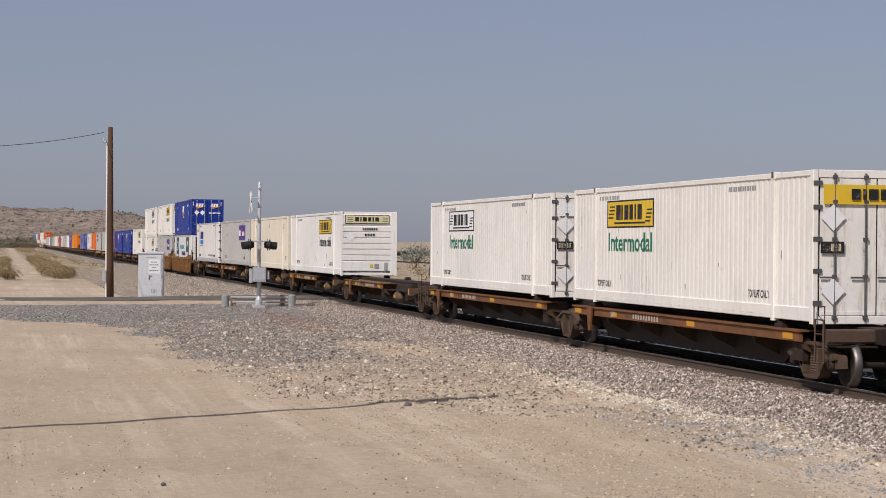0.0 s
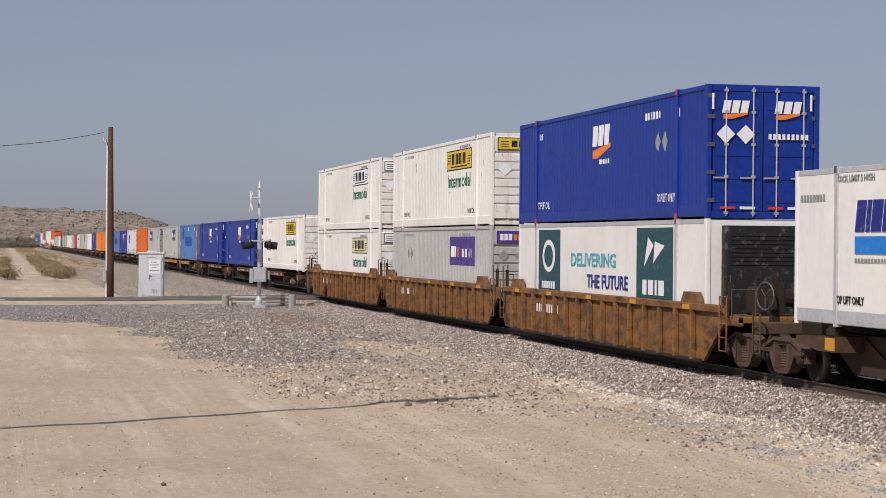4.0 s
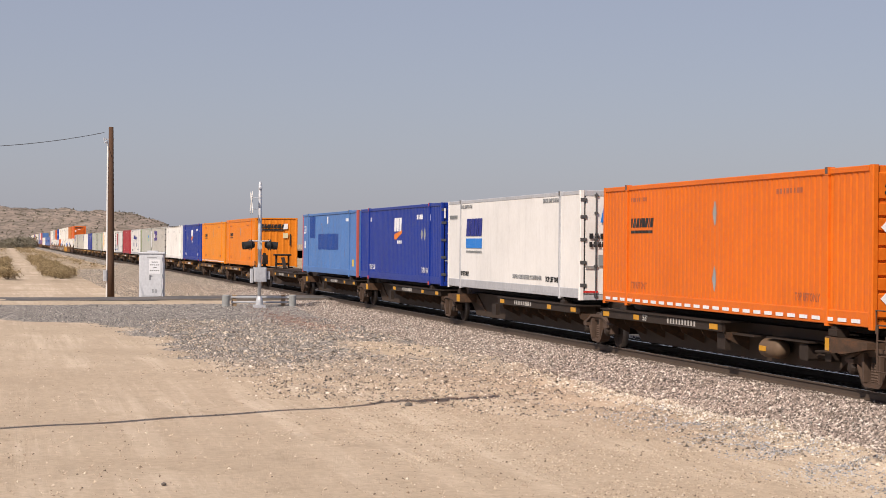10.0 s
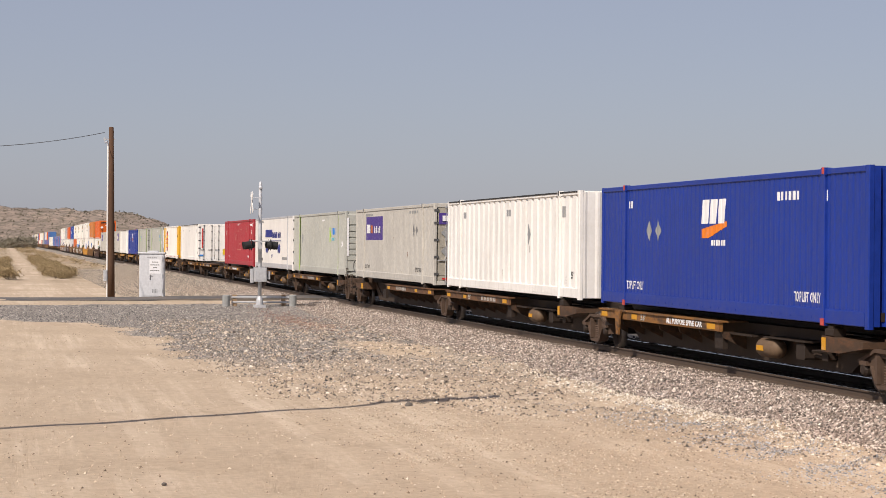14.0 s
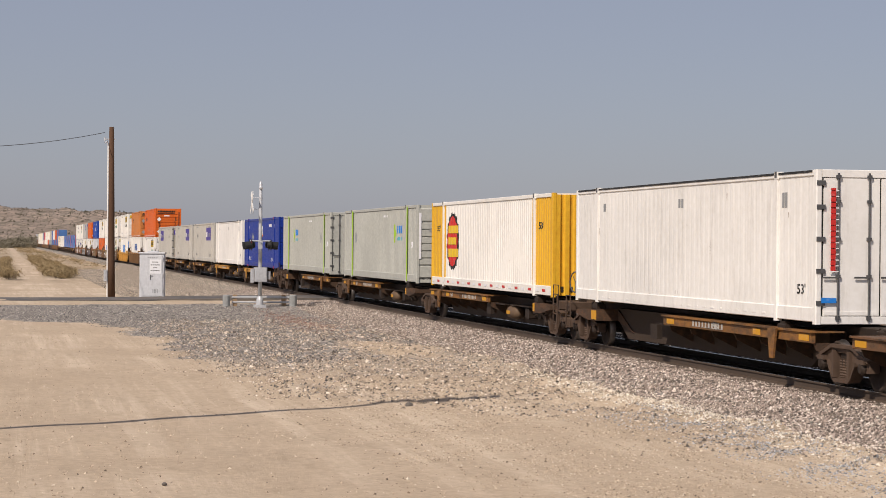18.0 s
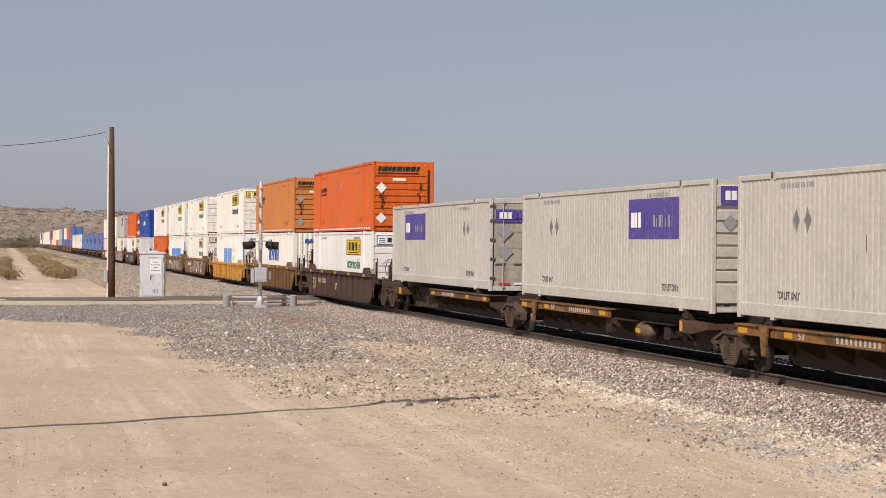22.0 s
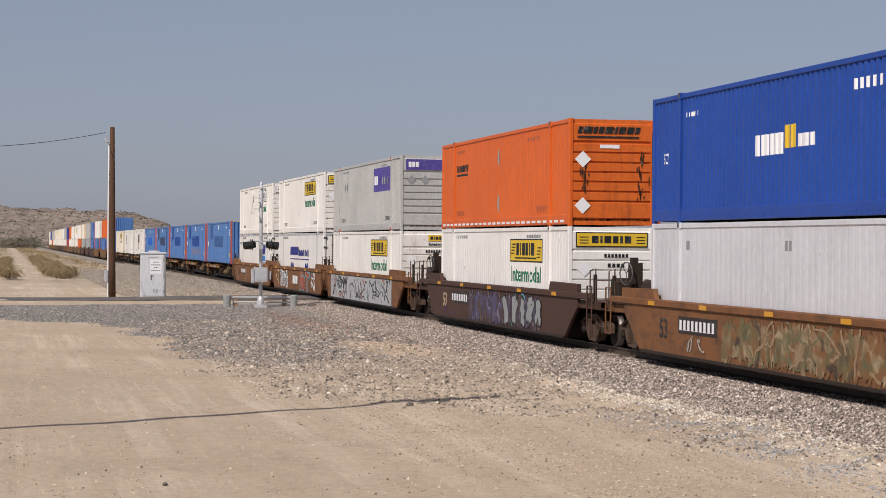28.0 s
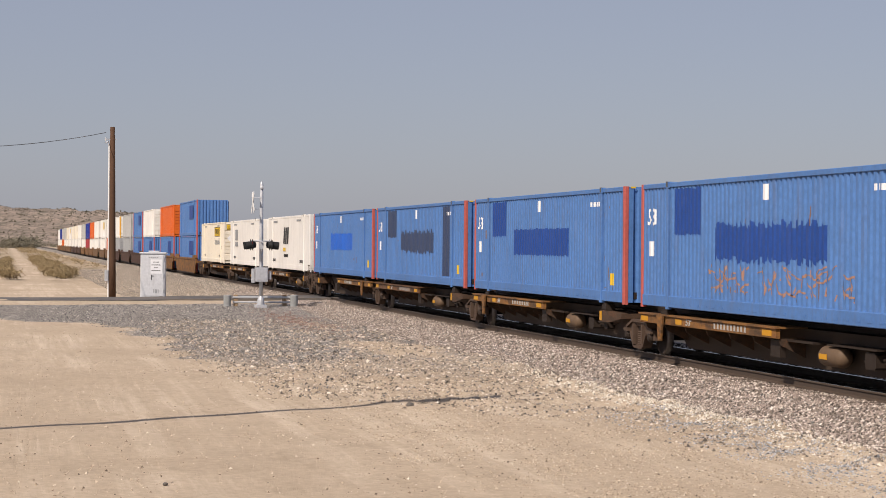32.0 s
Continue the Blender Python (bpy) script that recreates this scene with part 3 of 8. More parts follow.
def white_hauler(field, word, flip=False, end="ribs", main=None, end_field=None, short_end=False):
    """White container with a framed plate in yellow or white over a green or black word."""
    col = "yellow" if field is D_YEL else "pale" if field is D_PALE else "white"
    th = container("white corrugated container with a %s plate over the word Intermodal" % col, main or WHITE, end, 0.27, 0.011)
    s = Face(th, "side")
    scuffs(th, s, 16, 2, D_SCUFF)
    u = 3.0 if flip else 9.72
    s.rect(u - 0.06, 1.88, u + 3.66, 2.56, D_BLK, "logo_border")
    s.out = 0.012
    s.rect(u, 1.92, u + 3.6, 2.52, field, "logo_plate")
    s.out = 0.02
    s.bars(u + 0.75, 2.08, u + 2.85, 2.44, 6, D_BLK, "brand_mark", gap=0.28)
    s.rect(u + 0.55, 1.98, u + 3.0, 2.02, D_BLK, "logo_stripe")
    for i in range(4):
        s.rect(u + 0.1 + 0.04 * i, 2.12 + 0.09 * i, u + 0.5 + 0.04 * i, 2.15 + 0.09 * i, D_BLK, "logo_stripe")
        s.rect(u + 3.05 + 0.04 * i, 2.02 + 0.09 * i, u + 3.42 + 0.04 * i, 2.05 + 0.09 * i, D_BLK, "logo_stripe")
    s.out = 0.004
    s.text("Intermodal", u + 0.08, 1.30, u + 3.5, 1.76, word)
    small_marks(s, D_GRY)
    e = Face(th, "end", 0.006)
    if end == "ribs":
        f = end_field or field
        if short_end:
            e.rect(1.1, 2.50, 1.95, 2.74, f, "logo_plate")
            e.out = 0.014
            e.bars(1.18, 2.56, 1.85, 2.68, 6, D_BLK, gap=0.3)
            e.out = 0.006
            e.text("Intermodal", 1.12, 2.33, 1.92, 2.45, D_BLK)
        else:
            e.rect(0.20, 2.34, 2.22, 2.74, D_BLK, "logo_border")
            e.out = 0.014
            e.rect(0.23, 2.37, 2.19, 2.71, f, "logo_plate")
            e.out = 0.022
            e.bars(0.65, 2.45, 1.8, 2.64, 6, D_BLK, gap=0.28)
            for i in range(3):
                e.rect(0.30, 2.44 + 0.08 * i, 0.55, 2.46 + 0.08 * i, D_BLK, "logo_stripe")
                e.rect(1.9, 2.44 + 0.08 * i, 2.14, 2.46 + 0.08 * i, D_BLK, "logo_stripe")
        e.out = 0.006
        e.bars(1.0, 2.06, 1.7, 2.16, 7, D_BLK, "number_mark", gap=0.35)
        e.bars(1.1, 1.80, 1.6, 1.90, 4, D_BLK, "number_mark", gap=0.35)
        e.diamond(0.45, 1.75, 0.42, 0.42, D_WHT, "placard_holder")
        e.rect(1.35, 0.38, 1.48, 0.52, D_YEL, "sticker")
        e.rect(1.55, 0.34, 1.75, 0.54, D_GRY, "sticker")
        e.rect(2.0, 0.25, 2.15, 0.6, GREY_D, "vent_box")
    else:
        e.out = 0.02
        e.rect(0.2, 2.25, 2.3, 2.62, field, "logo_plate")
        e.out = 0.05
        e.bars(0.75, 2.34, 1.9, 2.54, 6, D_BLK, gap=0.28)
        e.out = 0.02
        for z in (2.0, 0.62):
            e.diamond(0.4, z, 0.5, 0.5, D_WHT, "placard_holder")
        e.rect(0.15, 1.33, 0.62, 1.55, D_BLK, "sticker")
        e.bars(0.2, 1.37, 0.58, 1.51, 5, D_PALE, "small_print", gap=0.3)
    return th


def blue_hauler(end="panel_doors", flip=False):
    """Deep blue container with white block letters kept plain over an orange wedge."""
    th = container("deep blue corrugated container with white and orange markings", NAVY, end, 0.27, 0.011)
    s = Face(th, "side")
    s.bars(7.42, 1.93, 8.95, 2.45, 3, D_WHT, "brand_mark", gap=0.2, slant=0.15)
    s.shape([[(0, 0), (0.42, 0), (1.55, 0.25), (1.55, 0.36), (0, 0.20)]], 7.45, 1.62, D_ORG, "logo_wedge")
    s.bars(8.05, 1.46, 8.95, 1.58, 6, D_WHT, "small_print", gap=0.3)
    for u in ((3.8, 4.45) if flip else (12.75, 13.25)):
        s.diamond(u, 1.80, 0.42, 0.48, D_GRY)
    s.text("TOP LIFT ONLY", 2.1, 0.40, 3.4, 0.60, D_WHT)
    s.text("TOP LIFT ONLY", 12.7, 0.40, 14.0, 0.60, D_WHT)
    s.bars(11.8, 2.35, 13.0, 2.52, 6, D_WHT, "number_mark", gap=0.4)
    s.bars(2.2, 2.35, 2.6, 2.52, 2, D_WHT, "number_mark", gap=0.4)
    s.bars(14.1, 2.3, 14.35, 2.5, 1, D_WHT, "number_mark", gap=0.2)
    e = Face(th, "end", 0.02)
    if "doors" in end:
        for o in (0.0, 1.2):
            e.bars(0.33 + o, 2.28, 0.95 + o, 2.55, 3, D_WHT, "brand_mark", gap=0.2, slant=0.2)
            e.shape([[(0, 0), (0.2, 0), (0.55, 0.1), (0.55, 0.15), (0, 0.09)]], 0.36 + o, 2.15, D_ORG, "logo_wedge")
            e.diamond(0.42 + o * 0.38, 1.82, 0.42, 0.42, D_WHT, "placard_holder")
        e.bars(1.4, 1.72, 2.35, 1.84, 9, D_WHT, "number_mark", gap=0.35)
        for y in (0.1, 2.35):
            e.rect(y, 2.35, y + 0.05, 2.7, D_WHT, "reflector")
        for y in (0.3, 0.75, 1.4, 1.85):
            e.rect(y, 0.2, y + 0.35, 0.26, D_RED if y in (0.3, 1.4) else D_WHT, "reflector")
    return th


def patched_blue(patch=D_PATCH, upper=True, band=False, end="upright", wide=False, graffiti=False):
    """Faded blue container with old lettering painted over in darker blue, red corner posts."""
    th = container("faded blue container with painted-over patches and red posts", SKYB, end, 0.25, 0.04, post=POST_RED)
    s = Face(th, "side")
    s.ragged(5.0, 1.16, 11.05, 1.90, patch, "paint_patch", "darker blue paint patch", len(WAVES), 0.10 if graffiti or band else 0.03)
    if upper:
        s.ragged(2.4, 1.70, 4.15, 2.74, patch, "paint_patch", "darker blue paint patch", len(WAVES) + 5, 0.03)
    if band:
        s.rect(12.6, 0.35, 13.7, 2.75, patch, "paint_patch")
    s.text("53", 14.75 if wide else 0.45, 1.92, 15.4 if wide else 1.05, 2.32, D_WHT)
    s.rect(7.75, 2.38, 8.15, 2.70, D_WHT, "sticker")
    s.bars(13.1, 2.44, 14.0, 2.56, 6, D_WHT, "number_mark", gap=0.3)
    s.rect(14.9, 0.45, 15.2, 0.75, D_YEL, "sticker")
    s.rect(0.5, 1.2, 0.95, 1.55, D_WHT, "sticker")
    if graffiti:
        squiggles(th, s, 4.6, 12.4, 0.42, 1.12, D_PINK, 60, 11, 1, 0.016)
    scuffs(th, s, 20, 5, D_SCUFF)
    if wide:
        s.rect(15.66, 0.32, 15.985, 2.78, POST_PINK, "corner_panel", "faded red corner panel")
        s.out = 0.006
        s.rect(15.985, 0.02, 16.15, 2.89, POST_PINK, "corner_panel", "faded red corner panel")
        s.out = 0.004
    e = Face(th, "end", 0.004)
    e.text("53", 0.95, 1.95, 1.5, 2.35, D_WHT)
    e.rect(0.95, 1.0, 1.6, 1.35, D_WHT, "sticker")
    e.out = 0.012
    e.text("24,000 lb.", 1.0, 1.05, 1.55, 1.17, D_BLK)
    e.out = 0.004
    for i in range(8):
        e.rect(0.15 + i * 0.28, CH - 0.045, 0.28 + i * 0.28, CH - 0.005, D_YEL, "reflector")
    return th


def parcel_grey(fading=D_PUR, flip=False, end="ribs", main=None):
    """Light grey container with a purple field and plain blocks on it."""
    th = container("light grey corrugated container with a purple logo field", main or GREY, end, depth=0.011 if main else 0.020)
    s = Face(th, "side")
    scuffs(th, s, 7, 2, D_SCUFF)
    u = 2.42 if flip else 10.2
    s.rect(u, 1.60, u + 3.7, 2.56, fading, "logo_field")
    s.out = 0.012
    s.bars(u + 0.18, 1.88, u + 1.05, 2.24, 3, D_WHT, gap=0.2)
    s.bars(u + 1.1, 1.88, u + 1.55, 2.2, 2, D_ORG if fading is D_PUR else D_PURF, gap=0.2)
    s.bars(u + 1.9, 1.88, u + 3.4, 2.16, 7, D_WHT if fading is D_PUR else D_GRY, gap=0.45)
    s.out = 0.004
    v = 13.0 if flip else 3.1
    for d in (0.0, 0.55):
        s.diamond(v - d if flip else v + d, 1.95, 0.34, 0.5, D_DGRY)
    small_marks(s, D_GRY)
    e = Face(th, "end", 0.006)
    if end == "ribs":
        e.rect(0.2, 2.33, 2.22, 2.74, fading, "logo_field")
        e.out = 0.014
        e.bars(0.3, 2.44, 0.72, 2.64, 3, D_WHT, gap=0.2)
        e.bars(0.75, 2.44, 1.0, 2.62, 2, D_ORG if fading is D_PUR else D_PURF, gap=0.2)
        e.out = 0.006
        for y in (0.42, 0.95):
            e.diamond(y, 1.95, 0.36, 0.36, D_GRY, "placard_holder")
        e.bars(2.36, 0.9, 2.46, 2.6, 1, D_GRY, "number_mark")
    else:
        e.out = 0.02
        e.rect(0.18, 2.15, 2.35, 2.55, fading, "logo_field")
        e.out = 0.05
        e.bars(0.3, 2.26, 0.72, 2.46, 3, D_WHT, gap=0.2)
        e.bars(0.75, 2.26, 1.05, 2.44, 2, D_ORG if fading is D_PUR else D_PURF, gap=0.2)
        e.bars(1.35, 2.26, 2.2, 2.42, 7, D_WHT, gap=0.4)
        e.out = 0.02
        for z in (1.85, 1.2):
            e.diamond(0.5, z, 0.5, 0.5, D_GRY, "placard_holder")
        e.rect(1.55, 1.05, 1.8, 1.35, D_GRY, "sticker")
        for y in (0.3, 0.8, 1.4, 1.9):
            e.rect(y, 0.2, y + 0.35, 0.26, D_RED if y in (0.3, 1.4) else D_WHT, "reflector")
    return th


def orange_hauler(main=None, end="ribs", fleck=True):
    """Orange container with small black blocks and a reflective foot strip."""
    th = container("orange corrugated container with small black markings", main or ORANGE, end, 0.27, 0.013)
    s = Face(th, "side")
    s.bars(2.2, 1.88, 3.95, 2.1, 8, D_BLK, slant=0.3, gap=0.2)
    s.rect(2.2, 1.74, 3.9, 1.81, D_BLK, "logo_stripe")
    for z in (0.75, 2.15):
        s.diamond(8.1, z, 0.26, 0.56, D_GRY, "placard_holder")
    s.text("TOP LIFT ONLY", 2.3, 0.42, 3.5, 0.58, D_RUST)
    s.text("TOP LIFT ONLY", 12.6, 0.42, 13.8, 0.58, D_RUST)
    s.bars(2.2, 2.5, 3.5, 2.59, 8, D_RUST, "number_mark", gap=0.4)
    s.bars(11.6, 2.48, 13.0, 2.58, 8, D_RUST, "number_mark", gap=0.4)
    if fleck:
        for i in range(26):
            s.rect(0.3 + i * 0.6, 0.10, 0.68 + i * 0.6, 0.17, D_WHT, "reflector")
    e = Face(th, "end", 0.006)
    if end == "ribs":
        e.bars(0.22, 2.50, 1.98, 2.68, 9, D_BLK, slant=0.3, gap=0.2)
        e.rect(0.22, 2.38, 1.95, 2.43, D_BLK, "logo_stripe")
        e.rect(0.85, 2.10, 1.4, 2.2, D_WHT, "sticker")
        for z in (1.8, 0.55):
            e.diamond(0.38, z, 0.45, 0.45, D_WHT if main is not ORANGE_F else D_GRY, "placard_holder")
        e.bars(2.32, 1.0, 2.44, 2.55, 1, D_BLK, "number_mark")
        r = random.Random(4)
        runs = []
        for c, lo, hi in ((0.42, 0.9, 1.75), (2.0, 0.7, 1.9)):
            for _ in range(26):
                a, b, h, w = c + r.gauss(0, 0.07), r.uniform(lo, hi), r.uniform(0.08, 0.3), r.uniform(0.008, 0.022)
                runs.append([(a - w, b), (a, b - 0.4 * h), (a + w, b), (a + w * 0.6, b + h * 0.6), (a - w * 0.6, b + h * 0.6)])
        e.out = 0.0075
        e.shape(runs, 0.0, 0.0, D_SOOT, "soot_stain", "dark soot runs", 0.001)
        e.out = 0.006
    else:
        e.out = 0.03
        e.bars(0.3, 2.35, 1.75, 2.58, 7, D_BLK, slant=0.3, gap=0.2)
        e.rect(0.3, 2.2, 1.75, 2.3, D_BLK, "logo_stripe")
        e.rect(1.72, 2.3, 1.98, 2.62, D_WHT, "sticker")
        e.rect(1.7, 1.75, 2.0, 2.05, D_PALE, "sticker")
        e.bars(2.1, 1.3, 2.2, 2.0, 1, D_BLK, "number_mark")
    return th


def reefer(kind):
    """Smooth-sided insulated container with doors at the front."""
    end = "reefer" if kind in ("slogan", "people_box") else "doors"
    th = container("smooth white insulated container with blue markings", WHITE_B, end, smooth_side=True, trim=paint("pale_trim", (0.55, 0.56, 0.57), 0.4, 0.2, 0.0, metal=0.3), post=WHITE_B)
    s = Face(th, "side", 0.0)
    if kind.startswith("blue_word"):
        u = 11.0 if kind.endswith("low") else 2.8
        s.bars(u, 1.72, u + 2.2, 2.28, 6, D_NAVY, slant=0.2, gap=0.15)
        s.rect(u, 1.33, u + 2.2, 1.64, D_BLU2, "logo_stripe", "blue band")
        s.bars(u, 1.18, u + 2.2, 1.25, 16, D_GRY, "small_print", gap=0.4)
        s.text("STACK LIMIT 5 HIGH", 1.9, 2.62, 3.6, 2.74, D_GRY)
        s.text("STACK LIMIT 5 HIGH", 12.4, 2.62, 14.0, 2.74, D_GRY)
        s.text("SUPER CUBE REEFER CONTAINER", 9.0, 0.45, 12.3, 0.58, D_GRY)
        s.text("TOP LIFT ONLY", 1.9, 0.42, 3.2, 0.57, D_BLK)
        s.text("TOP LIFT ONLY", 12.7, 0.42, 14.2, 0.57, D_BLK)
        s.bars(0.3, 2.3, 1.5, 2.42, 8, D_GRY, "number_mark", gap=0.4)
        e = Face(th, "end", 0.02)
        if end == "doors":
            e.bars(0.55, 2.05, 2.0, 2.5, 6, D_BLU2, slant=0.2, gap=0.15)
            e.bars(0.25, 1.62, 0.85, 1.76, 4, D_BLK, "number_mark", gap=0.3)
            e.bars(0.25, 1.40, 0.95, 1.54, 6, D_BLK, "number_mark", gap=0.3)
            e.rect(0.5, 0.9, 0.75, 1.2, D_GRY, "sticker")
            for y in (0.1, 0.8, 1.5, 2.0):
                e.rect(y, 0.2, y + 0.4, 0.25, D_RED, "reflector")
    elif kind.startswith("two_tone_word"):
        s.bars(4.75, 1.78, 7.7, 2.2, 8, D_NAVY, slant=0.3, gap=0.12)
        s.bars(7.85, 1.74, 9.95, 2.06, 8, D_NAVY, gap=0.45)
        s.bars(10.2, 1.74, 11.4, 2.06, 4, D_NAVY, gap=0.45)
        s.rect(4.7, 1.55, 11.45, 1.59, D_NAVY, "logo_stripe")
        for u in (5.2, 5.78, 10.38, 10.96):
            s.disc(u, 1.14, 0.5, 0.5, D_NAVY, "logo_disc")
        s.text("53'", 7.5, 0.62, 7.95, 0.8, D_NAVY)
        s.text("STACK LIMIT 5 HIGH", 2.1, 2.62, 3.8, 2.74, D_GRY)
        s.text("TOP LIFT ONLY", 2.1, 0.42, 3.6, 0.57, D_BLK)
        s.bars(12.0, 0.55, 14.0, 0.68, 14, D_GRY, "small_print", gap=0.4)
    elif kind == "slogan":
        s.rect(2.3, 0.9, 4.5, 2.72, D_TEAL, "logo_field")
        s.rect(11.3, 0.9, 13.95, 2.72, D_TEAL, "logo_field")
        s.out = 0.01
        s.disc(3.4, 2.0, 1.3, 0.9, D_WHT, "logo_disc")
        s.out = 0.018
        s.disc(3.4, 2.0, 0.9, 0.62, D_TEAL, "logo_disc")
        s.out = 0.01
        s.bars(11.8, 1.15, 13.5, 1.5, 4, D_WHT, gap=0.3)
        s.shape([[(0, 0), (0.7, 0.5), (0.3, 0.7)], [(0.7, 0.1), (1.5, 0.5), (0.8, 0.6)]], 11.9, 1.8, D_WHT, "logo_shape")
        s.bars(2.7, 1.1, 4.1, 1.3, 6, D_WHT, "small_print", gap=0.3)
        s.out = 0.0
        s.text("DELIVERING", 5.6, 1.75, 9.6, 2.1, D_CYAN)
        s.text("THE FUTURE", 7.1, 1.2, 10.6, 1.55, D_NAVY)
    return th


def green_striped(flip=False, wide=0.25):
    """Pale grey container with two lime stripes and a small logo."""
    th = container("pale grey corrugated container with two lime green stripes", GREY_G, "doors" if flip else "ribs")
    s = Face(th, "side")
    s.rect(2.05, 0.06, 2.05 + wide, 2.85, D_LIME, "stripe", "lime green stripe")
    s.rect(14.15, 0.06, 14.15 + wide, 2.85, D_LIME, "stripe", "lime green stripe")
    u = 3.9 if flip else 11.6
    s.shape([[(0, 0), (0.18, 0), (0.18, 0.7), (0, 0.7)], [(0.2, 0.15), (0.5, 0.35), (0.2, 0.55)]], u, 1.5, D_LIME, "logo_shape")
    s.bars(u + 0.6, 1.85, u + 1.7, 2.15, 4, D_BLU2, gap=0.25)
    s.bars(u + 0.6, 1.58, u + 1.7, 1.72, 6, D_CYAN, gap=0.35)
    s.disc(13.2 if flip else 2.9, 1.7, 0.35, 0.55, D_GRY, "placard_holder")
    s.text("53'", 15.0, 1.3, 15.35, 1.55, D_WHT)
    s.bars(9.2, 2.5, 10.2, 2.58, 6, D_WHT, "small_print", gap=0.4)
    e = Face(th, "end", 0.01)
    if flip:
        e.out = 0.025
        e.bars(1.2, 2.1, 1.5, 2.3, 1, D_LIME, gap=0.1)
        e.bars(1.55, 2.1, 2.3, 2.3, 4, D_BLU2, gap=0.25)
    else:
        e.bars(0.08, 0.9, 0.2, 2.6, 1, D_WHT, "number_mark")
        e.diamond(0.75, 1.95, 0.6, 0.5, D_GRY, "placard_holder")
    return th


def white_plain(ribs=False, doors=False, main=None, label="plain white container with grimy sides"):
    th = container(label, main or WHITE_G, "doors" if doors else "flat", 0.66 if ribs else 0.30, 0.035 if ribs else 0.005)
    s = Face(th, "side")
    scuffs(th, s, 7, 3, D_SCUFF)
    if ribs:
        s.diamond(10.8, 1.75, 0.5, 0.62, D_GRY)
    s.bars(2.4, 2.3, 2.7, 2.5, 1, D_GRY, "small_print")
    s.bars(8.2, 2.3, 8.6, 2.5, 2, D_GRY, "small_print")
    s.bars(14.4, 2.2, 14.7, 2.5, 2, D_GRY, "small_print")
    s.text("53'", 15.2, 0.55, 15.6, 0.75, D_BLK)
    e = Face(th, "end", 0.025)
    if main is None:
        s.rect(0.2, CH - 0.05, 15.95, CH - 0.008, D_BLK, "roof_seal", "black seal along the roof edge")
    if doors:
        u = 0.28
        e.bars(u, 1.0, u + 0.13, 2.55, 1, D_RED, "brand_mark")
        for i in range(15):
            e.rect(u - 0.02, 0.98 + i * 0.108, u + 0.16, 1.0 + i * 0.108, D_WHT, "logo_gap")
    if doors:
        e.bars(2.1, 1.4, 2.2, 2.6, 1, D_BLK, "number_mark")
        e.rect(1.92, 0.5, 2.25, 0.95, D_YEL, "warning_sticker")
        e.rect(0.1, 0.4, 0.4, 0.5, D_BLU2, "sticker")
    return th


def yellow_ended():
    th = container("white container with yellow ends and a red oval emblem", WHITE, "upright", 0.24, 0.022, tips=(YELLOW, 2.2))
    s = Face(th, "side")
    s.shape([[(0, 0)] + [((0.98 if k % 2 else 0.9) * math.cos(a) * 1.0, (1.0 if k % 2 else 0.92) * math.sin(a)) for k, a in ((k, 2 * math.pi * k / 32), (k + 1, 2 * math.pi * (k + 1) / 32))] for k in range(32)], 3.36, 1.55, D_BLK, "emblem_rim", "ragged black rim")
    s.out = 0.014
    s.disc(3.34, 1.55, 1.55, 1.7, D_RED, "emblem_field", n=24)
    s.out = 0.024
    s.shape([[(0, 0), (1.5, 0), (1.5, 0.28), (0, 0.28)], [(0, 0.42), (1.3, 0.42), (1.3, 0.66), (0, 0.66)], [(0, 0.8), (1.5, 0.8), (1.5, 1.06), (0, 1.06)]],
            2.7, 1.02, D_YEL, "emblem_bars")
    s.out = 0.004
    s.text("53'", 0.9, 1.9, 1.4, 2.1, D_BLK)
    s.text("53'", 14.6, 1.9, 15.1, 2.1, D_BLK)
    s.diamond(10.2, 2.0, 0.7, 0.6, WHITE, "placard_holder")
    for i in range(20):
        s.rect(0.3 + i * 0.78, 0.14, 0.62 + i * 0.78, 0.21, D_RED if i % 2 else D_WHT, "reflector")
    return th


